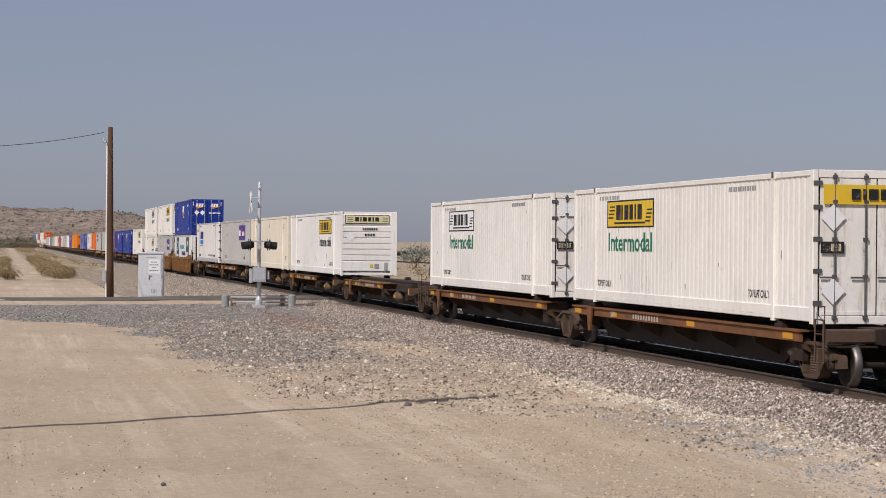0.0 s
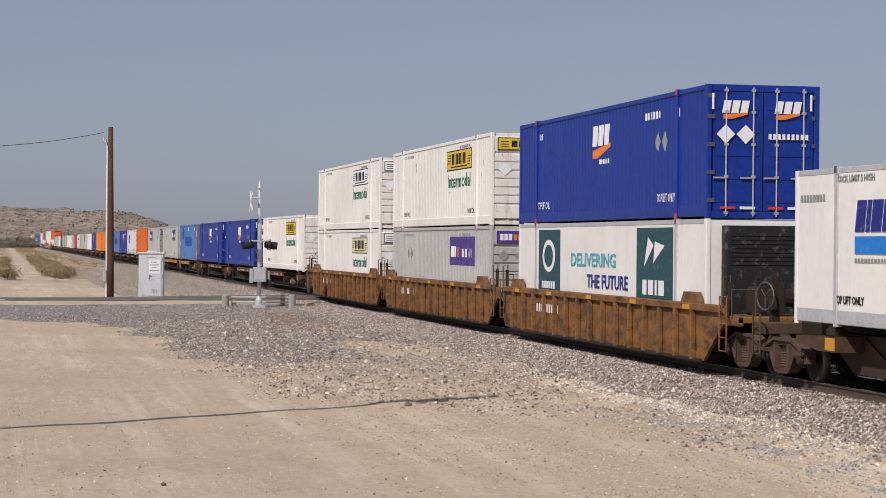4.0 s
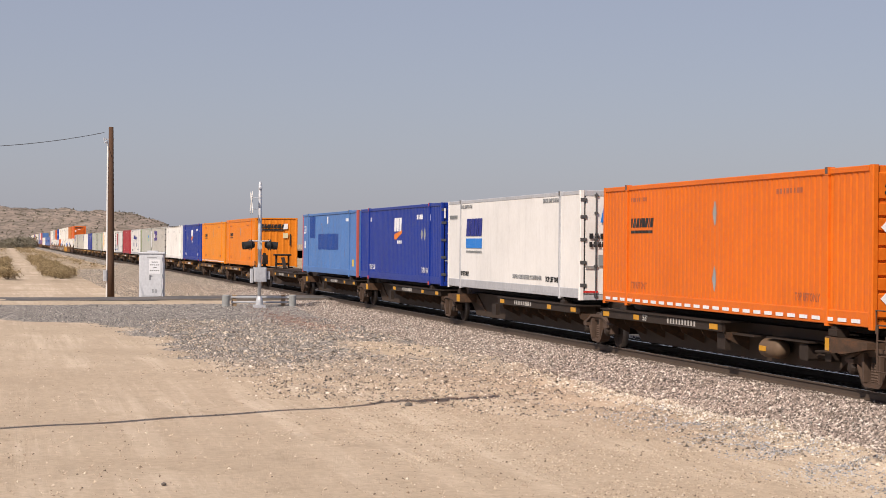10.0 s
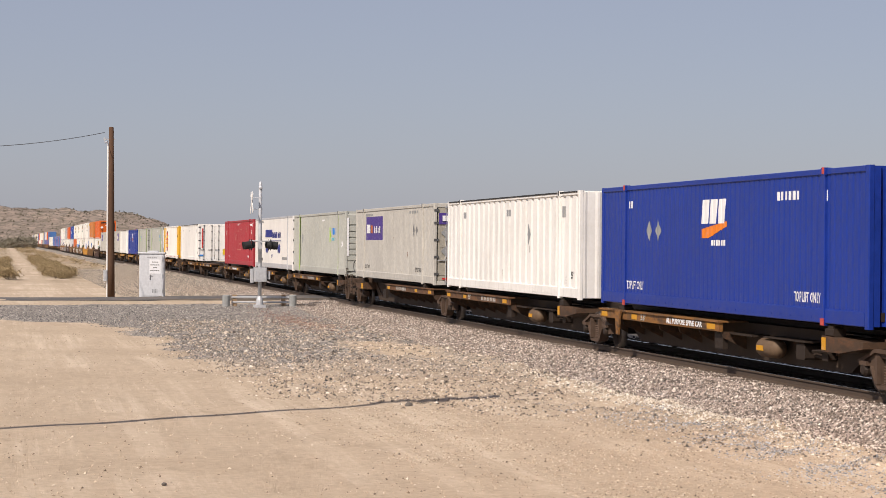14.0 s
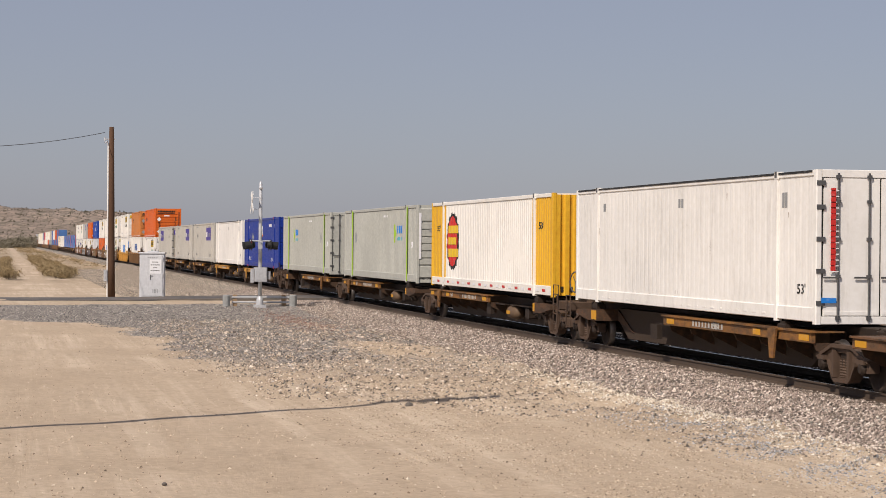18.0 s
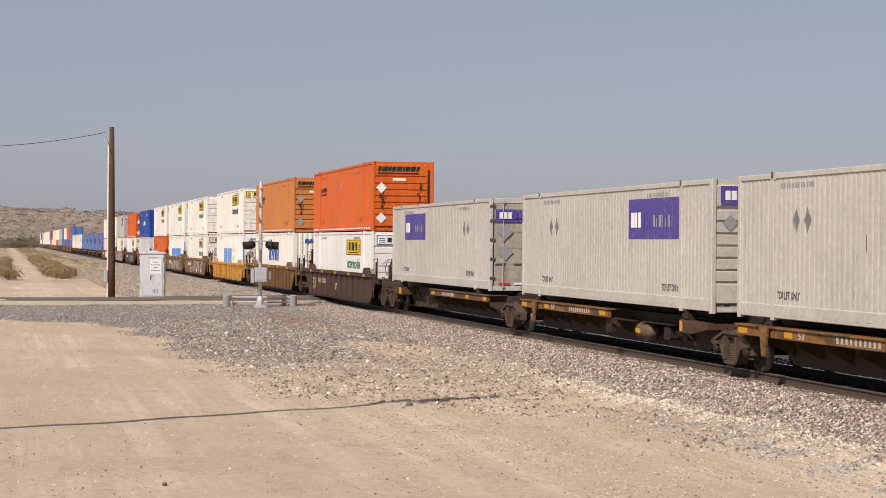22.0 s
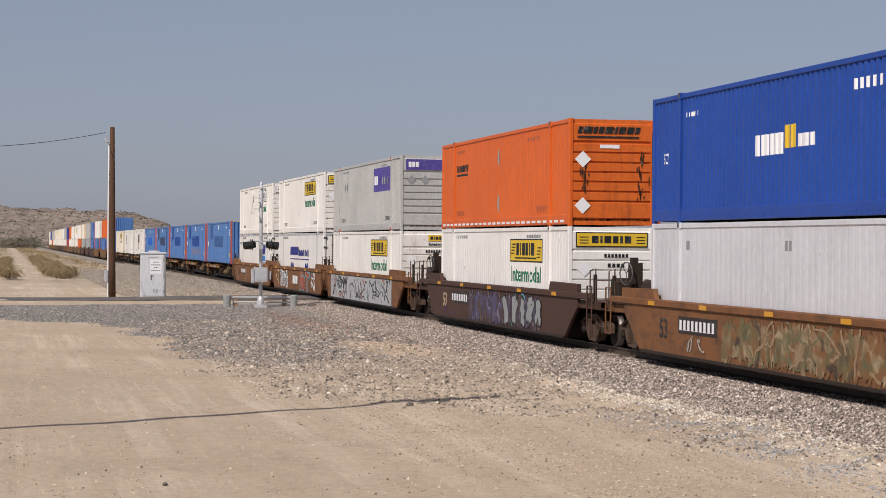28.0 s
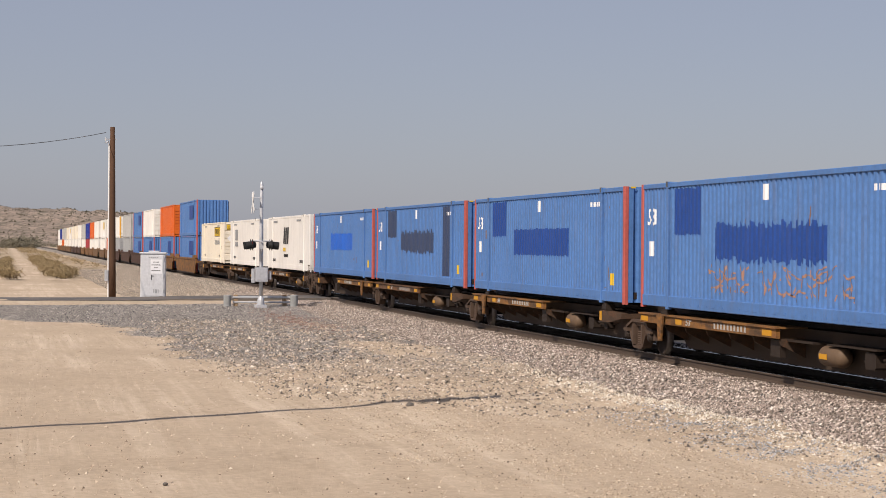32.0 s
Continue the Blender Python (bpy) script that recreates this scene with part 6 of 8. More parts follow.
def ground_z(x, y):
    x, y = np.asarray(x, float), np.asarray(y, float)
    near = np.clip(1 - np.hypot(x + 50, y - 5) / 160, 0, 1)
    z = -0.52 + 0.035 * waves(x, y, 2.2) * near + 0.05 * waves(x, y, 9.0, 2.0)
    z = z - 0.10 * smooth(-6, -30, y)
    lift = np.exp(-((x + 96) / 9.0) ** 2) * smooth(-40, 4, y) * (1 - smooth(24, 45, y))
    z = z + lift * 0.36
    z = z + 0.12 * np.exp(-((y - 9.6) / 1.1) ** 2) * smooth(-75, -60, x) * (1 - smooth(-46, -36, x)) * (0.6 + 0.4 * waves(x, y, 4.0, 5.0))
    z = z + (0.085 * waves(x, y, 0.55, 9.0) + 0.06 * waves(x, y, 1.4, 2.0)) * rubble_share(x, y)
    z = z + 0.10 * np.exp(-((y - 12.35 - 0.3 * waves(x, y, 5.0, 1.0)) / 0.45) ** 2) * smooth(-58, -50, x) * (1 - smooth(-26, -20, x)) * (0.7 + 0.5 * waves(x, y, 1.2, 6.0))
    d = np.abs(y - YC)
    z = np.maximum(z, np.where(d < 3.2, -0.20 - np.clip((d - 1.7) * 0.42, 0, 1), -9))
    z = np.where((y > YC) & (d < 9), np.maximum(z, -0.22 - 0.25 * smooth(6.5, 9.0, d)), z)
    back = y - 26
    z = z - np.where(back > 0, np.clip(back, 0, 220) * 0.037, 0)
    z = z + 17.0 * smooth(400, 900, y)
    return z


def gravel_share(x, y):
    """1 where the ground is grey gravel, 0 where it is sand."""
    x, y = np.asarray(x, float), np.asarray(y, float)
    edge = np.interp(x, [-200, -106, -100, -92, -90.5, -88, -86, -76, -64, -56, -47, -40, -37, -34, -26, 0], [8.0, 8.5, 12.5, 12.5, -60, -60, -4.0, 3.4, 5.0, 5.0, 5.2, 5.6, 8.2, 10.8, 12.0, 13.0])
    w = 0.9 * waves(x, y, 3.5, 1.0) + 0.4 * waves(x, y, 1.1, 3.0)
    g = smooth(-0.9, 0.9, y - edge + w)
    g = g * (1 - 0.92 * np.exp(-(((x + 58.5) / 5.5) ** 2 + ((y - 11.2) / 1.5) ** 2)))
    g = g * (1 - 0.6 * np.exp(-(((x + 34) / 7.0) ** 2 + ((y - 12.6) / 0.6) ** 2)))
    g = g * np.interp(x, [-106, -100, -92, -66, -58, -50, -44, -25], [0.12, 0.5, 0.92, 0.97, 0.88, 0.52, 0.32, 0.26])
    g = np.where((np.abs(y - YC) < 3.1), 1.0, g)
    return np.where(y > YC + 3.2, 0.0, g)


def steps(*runs):
    out = []
    for a, b, n in runs:
        out += list(np.linspace(a, b, n, endpoint=False))
    return np.array(out + [runs[-1][1]])


def sheet(xs, ys, zf):
    X, Y = np.meshgrid(xs, ys, indexing="ij")
    Z = zf(X, Y)
    n, m = X.shape
    v = np.stack([X, Y, Z], -1).reshape(-1, 3)
    i = np.arange((n - 1) * m).reshape(n - 1, m)[:, :-1].ravel()
    q = np.stack([i, i + m, i + m + 1, i + 1], 1)
    return v, q


def mesh_np(name, v, q, material, smooth_shade=False):
    me = bpy.data.meshes.new(name)
    k = q.shape[1]
    me.vertices.add(len(v))
    me.vertices.foreach_set("co", np.ascontiguousarray(v, dtype=np.float32).ravel())
    me.loops.add(q.size)
    me.loops.foreach_set("vertex_index", np.ascontiguousarray(q, dtype=np.int32).ravel())
    me.polygons.add(len(q))
    me.polygons.foreach_set("loop_start", np.arange(0, q.size, k, dtype=np.int32))
    me.polygons.foreach_set("use_smooth", np.full(len(q), smooth_shade))
    me.materials.append(material)
    me.update(calc_edges=True)
    me.validate()
    return me


def ground_material():
    m, nt, p = nodes_of("desert_ground")
    vec = coords(nt)
    at = nt.nodes.new("ShaderNodeAttribute")
    at.attribute_name = "gravel"
    big, mid, fine, grit = noise_of(nt, vec, 0.12, 4), noise_of(nt, vec, 0.9, 6, 0.65), noise_of(nt, vec, 7.0, 6, 0.7), noise_of(nt, vec, 26.0, 4, 0.7)
    sand = mix(nt, ramp(nt, big, 0.35, 0.65), (0.46, 0.36, 0.254), (0.53, 0.424, 0.307))
    sand = mix(nt, ramp(nt, mid, 0.35, 0.7), sand, (0.45, 0.353, 0.25))
    rut = noise_of(nt, coords(nt, (0.045, 1.5, 1.0), turn=6.8), 1.0, 5, 0.7)
    sand = mix(nt, mix(nt, ramp(nt, rut, 0.46, 0.60), (0, 0, 0), ramp(nt, big, 0.42, 0.58)), sand, (0.60, 0.49, 0.362))
    grub = noise_of(nt, coords(nt, (0.4, 1.0, 1.0)), 1.6, 8, 0.75)
    sand = mix(nt, ramp(nt, grub, 0.55, 0.72), sand, (0.40, 0.315, 0.22))
    tread = noise_of(nt, coords(nt, (0.30, 13.0, 1.0), turn=6.8), 1.0, 3, 0.6)          # tyre treads along the dirt road
    lane = noise_of(nt, coords(nt, (0.02, 0.85, 1.0), turn=6.8), 1.0, 2, 0.5)
    worn = mix(nt, ramp(nt, lane, 0.54, 0.62), (0, 0, 0), ramp(nt, tread, 0.52, 0.66))
    sand = mix(nt, mix(nt, 0.28, (0, 0, 0), worn), sand, (0.42, 0.325, 0.225))
    sand = mix(nt, 0.5, sand, ramp(nt, fine, 0.3, 0.7, (0.36, 0.36, 0.36, 1), (0.64, 0.64, 0.64, 1)), "OVERLAY")
    vor = nt.nodes.new("ShaderNodeTexVoronoi")
    vor.inputs["Scale"].default_value = 16.0
    nt.links.new(vec, vor.inputs["Vector"])
    sep = nt.nodes.new("ShaderNodeSeparateColor")
    nt.links.new(vor.outputs["Color"], sep.inputs["Color"])
    stones = ramp(nt, sep.outputs[0], 0.1, 0.95, (0.10, 0.092, 0.084, 1), (0.46, 0.415, 0.36, 1))
    share = nt.nodes.new("ShaderNodeMath")
    share.operation = "ADD"
    nt.links.new(at.outputs["Fac"], share.inputs[0])
    off = nt.nodes.new("ShaderNodeMath")
    off.operation = "MULTIPLY_ADD"
    off.inputs[1].default_value, off.inputs[2].default_value = 0.9, -0.45
    nt.links.new(mid, off.inputs[0])
    nt.links.new(off.outputs[0], share.inputs[1])
    col = mix(nt, ramp(nt, share.outputs[0], 0.30, 0.70), sand, stones)
    scrub = nt.nodes.new("ShaderNodeAttribute")
    scrub.attribute_name = "scrub"
    col = mix(nt, mix(nt, scrub.outputs["Fac"], (0, 0, 0), ramp(nt, noise_of(nt, vec, 0.35, 7, 0.7), 0.45, 0.60)), col, (0.17, 0.135, 0.075))
    nt.links.new(col, p.inputs["Base Color"])
    p.inputs["Roughness"].default_value = 0.95
    p.inputs["Specular IOR Level"].default_value = 0.15
    h = mix(nt, 0.5, ramp(nt, fine, 0.2, 0.8), ramp(nt, grit, 0.2, 0.8))
    h = mix(nt, 0.4, h, ramp(nt, grub, 0.2, 0.8))
    h = mix(nt, mix(nt, 0.12, (0, 0, 0), worn), h, (0, 0, 0))
    bump(nt, h, 0.6, 0.06, p)
    return m


def build_ground():
    xs = steps((-4600, -1400, 30), (-1400, -300, 70), (-300, -120, 90), (-120, -18, 380), (-18, 60, 40), (60, 500, 12))
    ys = steps((-1500, -60, 24), (-60, -6, 40), (-6, 22, 130), (22, 60, 40), (60, 400, 60), (400, 2600, 40))
    v, q = sheet(xs, ys, ground_z)
    ob = tagged(new("ground", mesh_np("ground", v, q, ground_material(), True)), "dry sandy desert ground with grey gravel", kind="structure")
    a = ob.data.attributes.new("gravel", "FLOAT", "POINT")
    a.data.foreach_set("value", gravel_share(v[:, 0], v[:, 1]).astype(np.float32))
    s = ob.data.attributes.new("scrub", "FLOAT", "POINT")
    x, y = v[:, 0], v[:, 1]
    lane = np.exp(-((y - 2.3) / 1.05) ** 4)
    far = smooth(-140, -180, x) * (1 - lane) * (1 - 0.7 * np.exp(-((y - YC) / 4.5) ** 4))
    s.data.foreach_set("value", (0.85 * np.maximum(far, smooth(60, 120, y))).astype(np.float32))


def island_material(name, stops, rough=0.9):
    """Stone or leaf colours that differ from piece to piece."""
    m, nt, p = nodes_of(name)
    g = nt.nodes.new("ShaderNodeNewGeometry")
    r = nt.nodes.new("ShaderNodeValToRGB")
    els = r.color_ramp.elements
    els[0].position, els[0].color = stops[0][0], (*stops[0][1], 1)
    els[1].position, els[1].color = stops[-1][0], (*stops[-1][1], 1)
    for pos, c in stops[1:-1]:
        e = els.new(pos)
        e.color = (*c, 1)
    nt.links.new(g.outputs["Random Per Island"], r.inputs["Fac"])
    f = noise_of(nt, coords(nt), 30.0, 3)
    nt.links.new(mix(nt, 0.35, r.outputs["Color"], ramp(nt, f, 0.3, 0.7), "OVERLAY"), p.inputs["Base Color"])
    p.inputs["Roughness"].default_value = rough
    p.inputs["Specular IOR Level"].default_value = 0.2
    return m


def stones(name, label, xy, size, material, rng, sink=0.25):
    n = len(xy)
    base = np.array([(1, 0, -0.35), (-1, 0, -0.35), (0, 1, -0.35), (0, -1, -0.35), (0, 0, 1)], float)
    tri = np.array([(0, 2, 4), (2, 1, 4), (1, 3, 4), (3, 0, 4)])          # the underside lies in the ground
    v = base[None] * rng.uniform(0.6, 1.25, (n, 5, 1)) + rng.normal(0, 0.16, (n, 5, 3))
    a = rng.uniform(0, 6.28, n)
    c, s = np.cos(a)[:, None], np.sin(a)[:, None]
    x, y = v[..., 0] * c - v[..., 1] * s, v[..., 0] * s + v[..., 1] * c
    t = rng.uniform(-0.6, 0.6, n)
    c, s = np.cos(t)[:, None], np.sin(t)[:, None]
    z = v[..., 2] * 0.75
    y, z = y * c - z * s, y * s + z * c
    v = np.stack([x, y, z], -1) * size[:, None, None]
    v[..., 0] += xy[:, 0, None]
    v[..., 1] += xy[:, 1, None]
    v[..., 2] += (ground_z(xy[:, 0], xy[:, 1]) + size * sink)[:, None]
    q = (tri[None] + 5 * np.arange(n)[:, None, None]).reshape(-1, 3)
    return tagged(new(name, mesh_np(name, v.reshape(-1, 3), q, material)), label, kind="stuff")


def build_stones():
    rng = np.random.default_rng(3)
    mixed = island_material("ballast_stone", [(0.0, (0.06, 0.05, 0.043)), (0.3, (0.21, 0.17, 0.14)), (0.6, (0.34, 0.275, 0.23)), (0.85, (0.48, 0.40, 0.335)), (1.0, (0.80, 0.73, 0.64))])
    pale = island_material("pale_pebble", [(0.0, (0.15, 0.118, 0.088)), (0.25, (0.40, 0.315, 0.225)), (0.75, (0.50, 0.405, 0.30)), (1.0, (0.62, 0.53, 0.41))])

    def spread(n, x0, x1, y0, y1, power=1.6):
        t = rng.uniform(0, 1, n) ** power
        return np.stack([x1 + (x0 - x1) * t, rng.uniform(y0, y1, n)], 1)
    greys = island_material("grey_gravel_stone", [(0.0, (0.04, 0.038, 0.037)), (0.4, (0.145, 0.136, 0.128)), (0.8, (0.28, 0.258, 0.23)), (1.0, (0.60, 0.55, 0.49))])
    # Oily stone; the shade under the train is put into its colour too.
    shaded_oily = island_material("oily_ballast_stone", [(0.0, (0.012, 0.011, 0.010)), (0.7, (0.035, 0.03, 0.026)), (1.0, (0.08, 0.07, 0.06))])
    xy = spread(105000, -125, -24, YC - 3.3, YC - 0.82)
    stones("ballast", "grey and pinkish crushed stone ballast", xy, rng.uniform(0.018, 0.045, len(xy)), mixed, rng)
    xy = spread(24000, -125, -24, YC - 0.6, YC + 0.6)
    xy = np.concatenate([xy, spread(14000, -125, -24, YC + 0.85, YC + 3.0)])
    stones("ballast", "dark ballast between the rails", xy, rng.uniform(0.02, 0.045, len(xy)), shaded_oily, rng)
    xy = spread(120000, -92, -22, -6, YC - 3.0)
    xy = xy[rng.uniform(0, 1, len(xy)) < gravel_share(xy[:, 0], xy[:, 1]) ** 1.5 * 0.95]
    stones("gravel", "loose grey gravel beside the track", xy, rng.uniform(0.012, 0.04, len(xy)) * rng.uniform(0.6, 1.2, len(xy)), greys, rng)
    shoulder = island_material("dull_shoulder_stone", [(0.0, (0.09, 0.078, 0.064)), (0.4, (0.25, 0.212, 0.17)), (0.8, (0.41, 0.35, 0.285)), (1.0, (0.66, 0.58, 0.48))])
    xy = np.stack([rng.uniform(-230, -103, 42000), YC - 3.1 - 6.5 * rng.uniform(0, 1, 42000) ** 1.5], 1)
    stones("gravel", "loose stone on the shoulder beyond the crossing", xy, rng.uniform(0.02, 0.06, len(xy)), shoulder, rng)
    xy = np.stack([rng.uniform(-260, -125, 26000), rng.uniform(YC - 3.3, YC - 0.85, 26000)], 1)
    stones("ballast", "far ballast along the line", xy, rng.uniform(0.025, 0.06, len(xy)), shoulder, rng)
    xy = spread(90000, -78, -26, 1.0, 13.4, 1.3)
    xy = xy[rng.uniform(0, 1, len(xy)) < rubble_share(xy[:, 0], xy[:, 1]) * (0.75 + 0.45 * waves(xy[:, 0], xy[:, 1], 1.3, 4.0))]
    rubble = island_material("sandy_rubble", [(0.0, (0.06, 0.05, 0.042)), (0.25, (0.20, 0.165, 0.13)), (0.55, (0.41, 0.325, 0.24)), (0.85, (0.58, 0.48, 0.37)), (1.0, (0.80, 0.72, 0.60))])
    stones("rubble", "sandy rubble and loose stone between road and track", xy, 0.010 + 0.036 * rng.uniform(0, 1, len(xy)) ** 3, rubble, rng)
    xy = spread(13000, -80, -40, 5.0, 12.8, 1.0)
    xy = xy[rng.uniform(0, 1, len(xy)) < rubble_share(xy[:, 0], xy[:, 1]) * np.clip(0.45 + 0.7 * waves(xy[:, 0], xy[:, 1], 1.0, 5.0), 0.05, 1)]
    stones("rubble", "larger loose stones and clods between road and track", xy, 0.03 + 0.05 * rng.uniform(0, 1, len(xy)) ** 3, rubble, rng, 0.1)
    xy = spread(46000, -90, -20, -4, 13.0)
    xy = xy[rng.uniform(0, 1, len(xy)) < 0.30 + 0.5 * waves(xy[:, 0] * 0.35, xy[:, 1], 1.4, 6.0)]
    stones("pebbles", "scattered pale pebbles on the sand", xy, 0.005 + 0.026 * rng.uniform(0, 1, len(xy)) ** 5, pale, rng)
    xy = np.stack([-20 - 62 * rng.uniform(0, 1, 26000) ** 1.3, rng.uniform(-6, 11, 26000)], 1)
    xy = xy[rng.uniform(0, 1, len(xy)) < np.clip(0.16 + 0.55 * waves(xy[:, 0] * 0.16, xy[:, 1] + 0.12 * xy[:, 0], 1.7, 3.0), 0.04, 1)]
    drift = island_material("drift_pebble", [(0.0, (0.12, 0.09, 0.065)), (0.45, (0.30, 0.225, 0.155)), (0.8, (0.46, 0.365, 0.26)), (1.0, (0.62, 0.53, 0.42))])
    stones("pebbles", "small pebbles and clods in drifts along the dirt road", xy, 0.006 + 0.020 * rng.uniform(0, 1, len(xy)) ** 3, drift, rng)
    xy = spread(150000, -52, -20, 2.0, 13.0, 1.2)
    near = np.interp(xy[:, 0], [-52, -40, -30, -24, -20], [4.6, 4.6, 5.2, 5.8, 6.2]) + 1.0 * waves(xy[:, 0], xy[:, 1], 1.6, 3.0)
    xy = xy[rng.uniform(0, 1, len(xy)) < smooth(-0.6, 2.4, xy[:, 1] - near) * np.clip(0.5 + 0.6 * waves(xy[:, 0], xy[:, 1], 0.8, 8.0), 0.06, 1)]
    stones("grit", "fine stony grit on the sand", xy, 0.006 + 0.02 * rng.uniform(0, 1, len(xy)) ** 4, pale, rng)
    xy = np.stack([rng.normal(-38, 5.5, 9000), rng.normal(12.55, 0.42, 9000)], 1)
    xy = xy[(xy[:, 1] < 13.6) & (xy[:, 0] < -24)]
    heap = island_material("pale_crushed_stone", [(0.0, (0.34, 0.29, 0.22)), (0.3, (0.54, 0.48, 0.38)), (1.0, (0.80, 0.74, 0.63))])
    stones("rubble", "pale crushed stone heaped along the ballast", xy, 0.010 + 0.032 * rng.uniform(0, 1, len(xy)) ** 2.5, heap, rng)
    xy = np.stack([rng.uniform(-37, -22, 16000), rng.normal(11.75, 0.65, 16000)], 1)
    xy = xy[(xy[:, 1] < 13.0) & (rng.uniform(0, 1, len(xy)) < np.clip(0.42 + 0.9 * waves(xy[:, 0], xy[:, 1], 1.1, 2.0), 0, 1))]
    bluish = island_material("bluish_stone", [(0.0, (0.14, 0.14, 0.14)), (0.5, (0.30, 0.305, 0.31)), (1.0, (0.52, 0.52, 0.52))])
    stones("gravel", "bluish grey gravel strewn on the sand", xy, rng.uniform(0.008, 0.026, len(xy)), bluish, rng)
    xy = np.stack([rng.normal(-77, 5.0, 2600), rng.normal(11.2, 0.6, 2600)], 1)
    brick = island_material("rusty_stone", [(0.0, (0.12, 0.06, 0.045)), (0.5, (0.26, 0.14, 0.105)), (1.0, (0.42, 0.28, 0.22))])
    stones("gravel", "rust-coloured stones among the gravel", xy, rng.uniform(0.015, 0.04, len(xy)), brick, rng)
    big = np.array([(-37.4, 7.5), (-35.3, 13.1), (-33.2, 11.9), (-46.5, 8.0), (-25.8, 2.0), (-30.2, 9.9)])
    rock = paint("dark_rock", (0.13, 0.115, 0.10), 0.9, 0.3)
    for i, (x, y) in enumerate(big):
        bm = bmesh.new()
        bmesh.ops.create_icosphere(bm, subdivisions=2, radius=(0.075, 0.06, 0.05, 0.07, 0.035, 0.03)[i])
        for w in bm.verts:
            w.co *= 1 + 0.35 * noise.noise(w.co * 14 + Vector((i * 3.1, 0, 0)))
            w.co.z *= 0.7
        me = bpy.data.meshes.new("rock")
        bm.to_mesh(me)
        bm.free()
        me.materials.append(rock)
        tagged(new("rock", me), "small dark rock lying on the sand", "rock", "loose rocks").matrix_basis = pose(x, y, float(ground_z(x, y)) + 0.02)


def build_track():
    tr = tagged(new("railway_track"), "single straight railway track on ballast", "railway track", kind="structure")
    railm = paint("rusty_rail_steel", (0.085, 0.061, 0.045), 0.6, 0.3, 0.1)
    shine = plain("polished_rail_head", (0.62, 0.61, 0.60), 0.22, 1.0)
    prof = [(-0.075, -0.172), (0.075, -0.172), (0.075, -0.158), (0.012, -0.135), (0.010, -0.045), (0.036, -0.034), (0.036, -0.004), (-0.036, -0.004), (-0.036, -0.034), (-0.010, -0.045), (-0.012, -0.135), (-0.075, -0.158)]
    n = len(prof)
    for s in (-0.7525, 0.7525):
        v = [(x, YC + s + a, b) for x in (-1900, 120) for a, b in prof]
        f = [(i, (i + 1) % n, n + (i + 1) % n, n + i) for i in range(n)]
        rl = part("rail", mesh_from("rail", v, f, railm), tr, "rusty steel rail")
        part("rail_head", mesh_from("rail_head", *box(-1900, YC + s - 0.03, -0.004, 120, YC + s + 0.03, 0.0), shine), rl, "polished running surface")
    wood = paint("weathered_tie_wood", (0.10, 0.075, 0.058), 0.85, 0.5)
    tie = mesh_from("tie", *box(-0.115, -1.3, -0.17, 0.115, 1.3, 0.0, 0.012), wood)
    x = -22.0
    for i in range(150):
        part("tie", tie, tr, "", pose(x, YC, -0.172 - 0.012 * (i % 3 == 0), 0, 0, 0.5 * math.sin(i * 2.3)))
        x -= 0.5
    far = join(*[box(-97.5 - i * 0.5, YC - 1.3, -0.34, -97.27 - i * 0.5, YC + 1.3, -0.178) for i in range(900)])
    tagged(part("far_ties", mesh_from("far_ties", *far, wood), tr), kind="stuff")


def asphalt():
    m, nt, p = nodes_of("dusty_asphalt")
    vec = coords(nt)
    a, b, c = noise_of(nt, vec, 0.5, 6, 0.7), noise_of(nt, vec, 40.0, 4), noise_of(nt, coords(nt, (3.0, 0.08, 1)), 1.6, 4)
    col = mix(nt, ramp(nt, b, 0.3, 0.7), (0.055, 0.054, 0.052), (0.10, 0.098, 0.095))
    col = mix(nt, ramp(nt, a, 0.45, 0.8), col, (0.27, 0.21, 0.155))
    col = mix(nt, ramp(nt, c, 0.45, 0.7), col, (0.16, 0.14, 0.12))
    nt.links.new(col, p.inputs["Base Color"])
    p.inputs["Roughness"].default_value = 0.9
    bump(nt, b, 0.4, 0.01, p)
    return m


def build_road():
    ys = np.concatenate([np.linspace(-70, YC - 3.0, 50), np.linspace(YC - 2.8, YC - 0.85, 6)])
    mat = asphalt()

    def z_at(y):
        lift = float(smooth(YC - 14, YC - 2.5, np.array(y))) * float(1 - smooth(YC + 2.5, YC + 14, np.array(y)))
        return -0.17 + 0.145 * lift

    def strip(ys):
        v, f = [], []
        for y in ys:
            z = z_at(y)
            v += [(ROAD0, y, z - 0.25), (ROAD0, y, z), ((ROAD0 + ROAD1) / 2, y, z + 0.03), (ROAD1, y, z), (ROAD1, y, z - 0.25)]
        for i in range(len(ys) - 1):
            for k in range(4):
                f.append((i * 5 + k, i * 5 + k + 1, i * 5 + 5 + k + 1, i * 5 + 5 + k))
        return v, f
    rd = tagged(new("road", mesh_from("road", *strip(ys), mat)), "narrow dusty asphalt road up to the crossing", "road", kind="structure")
    part("crossing_panel", mesh_from("crossing_panel", *box(ROAD0, YC - 0.67, -0.2, ROAD1, YC + 0.67, -0.008, 0.01), mat), rd, "asphalt panel between the rails")
    part("far_roadway", mesh_from("far_roadway", *strip(np.concatenate([np.linspace(YC + 0.85, YC + 3, 6), np.linspace(YC + 3.2, YC + 12, 12)])), mat), rd)
    v, q = sheet(np.linspace(-190, 60, 60), np.linspace(31.0, 37.0, 4), lambda x, y: ground_z(x, y) + 0.05)
    tagged(new("road", mesh_np("road", v, q, plain("pale_dirt_road", (0.50, 0.44, 0.36), 0.95))), "pale graded road behind the track", "road", kind="structure")


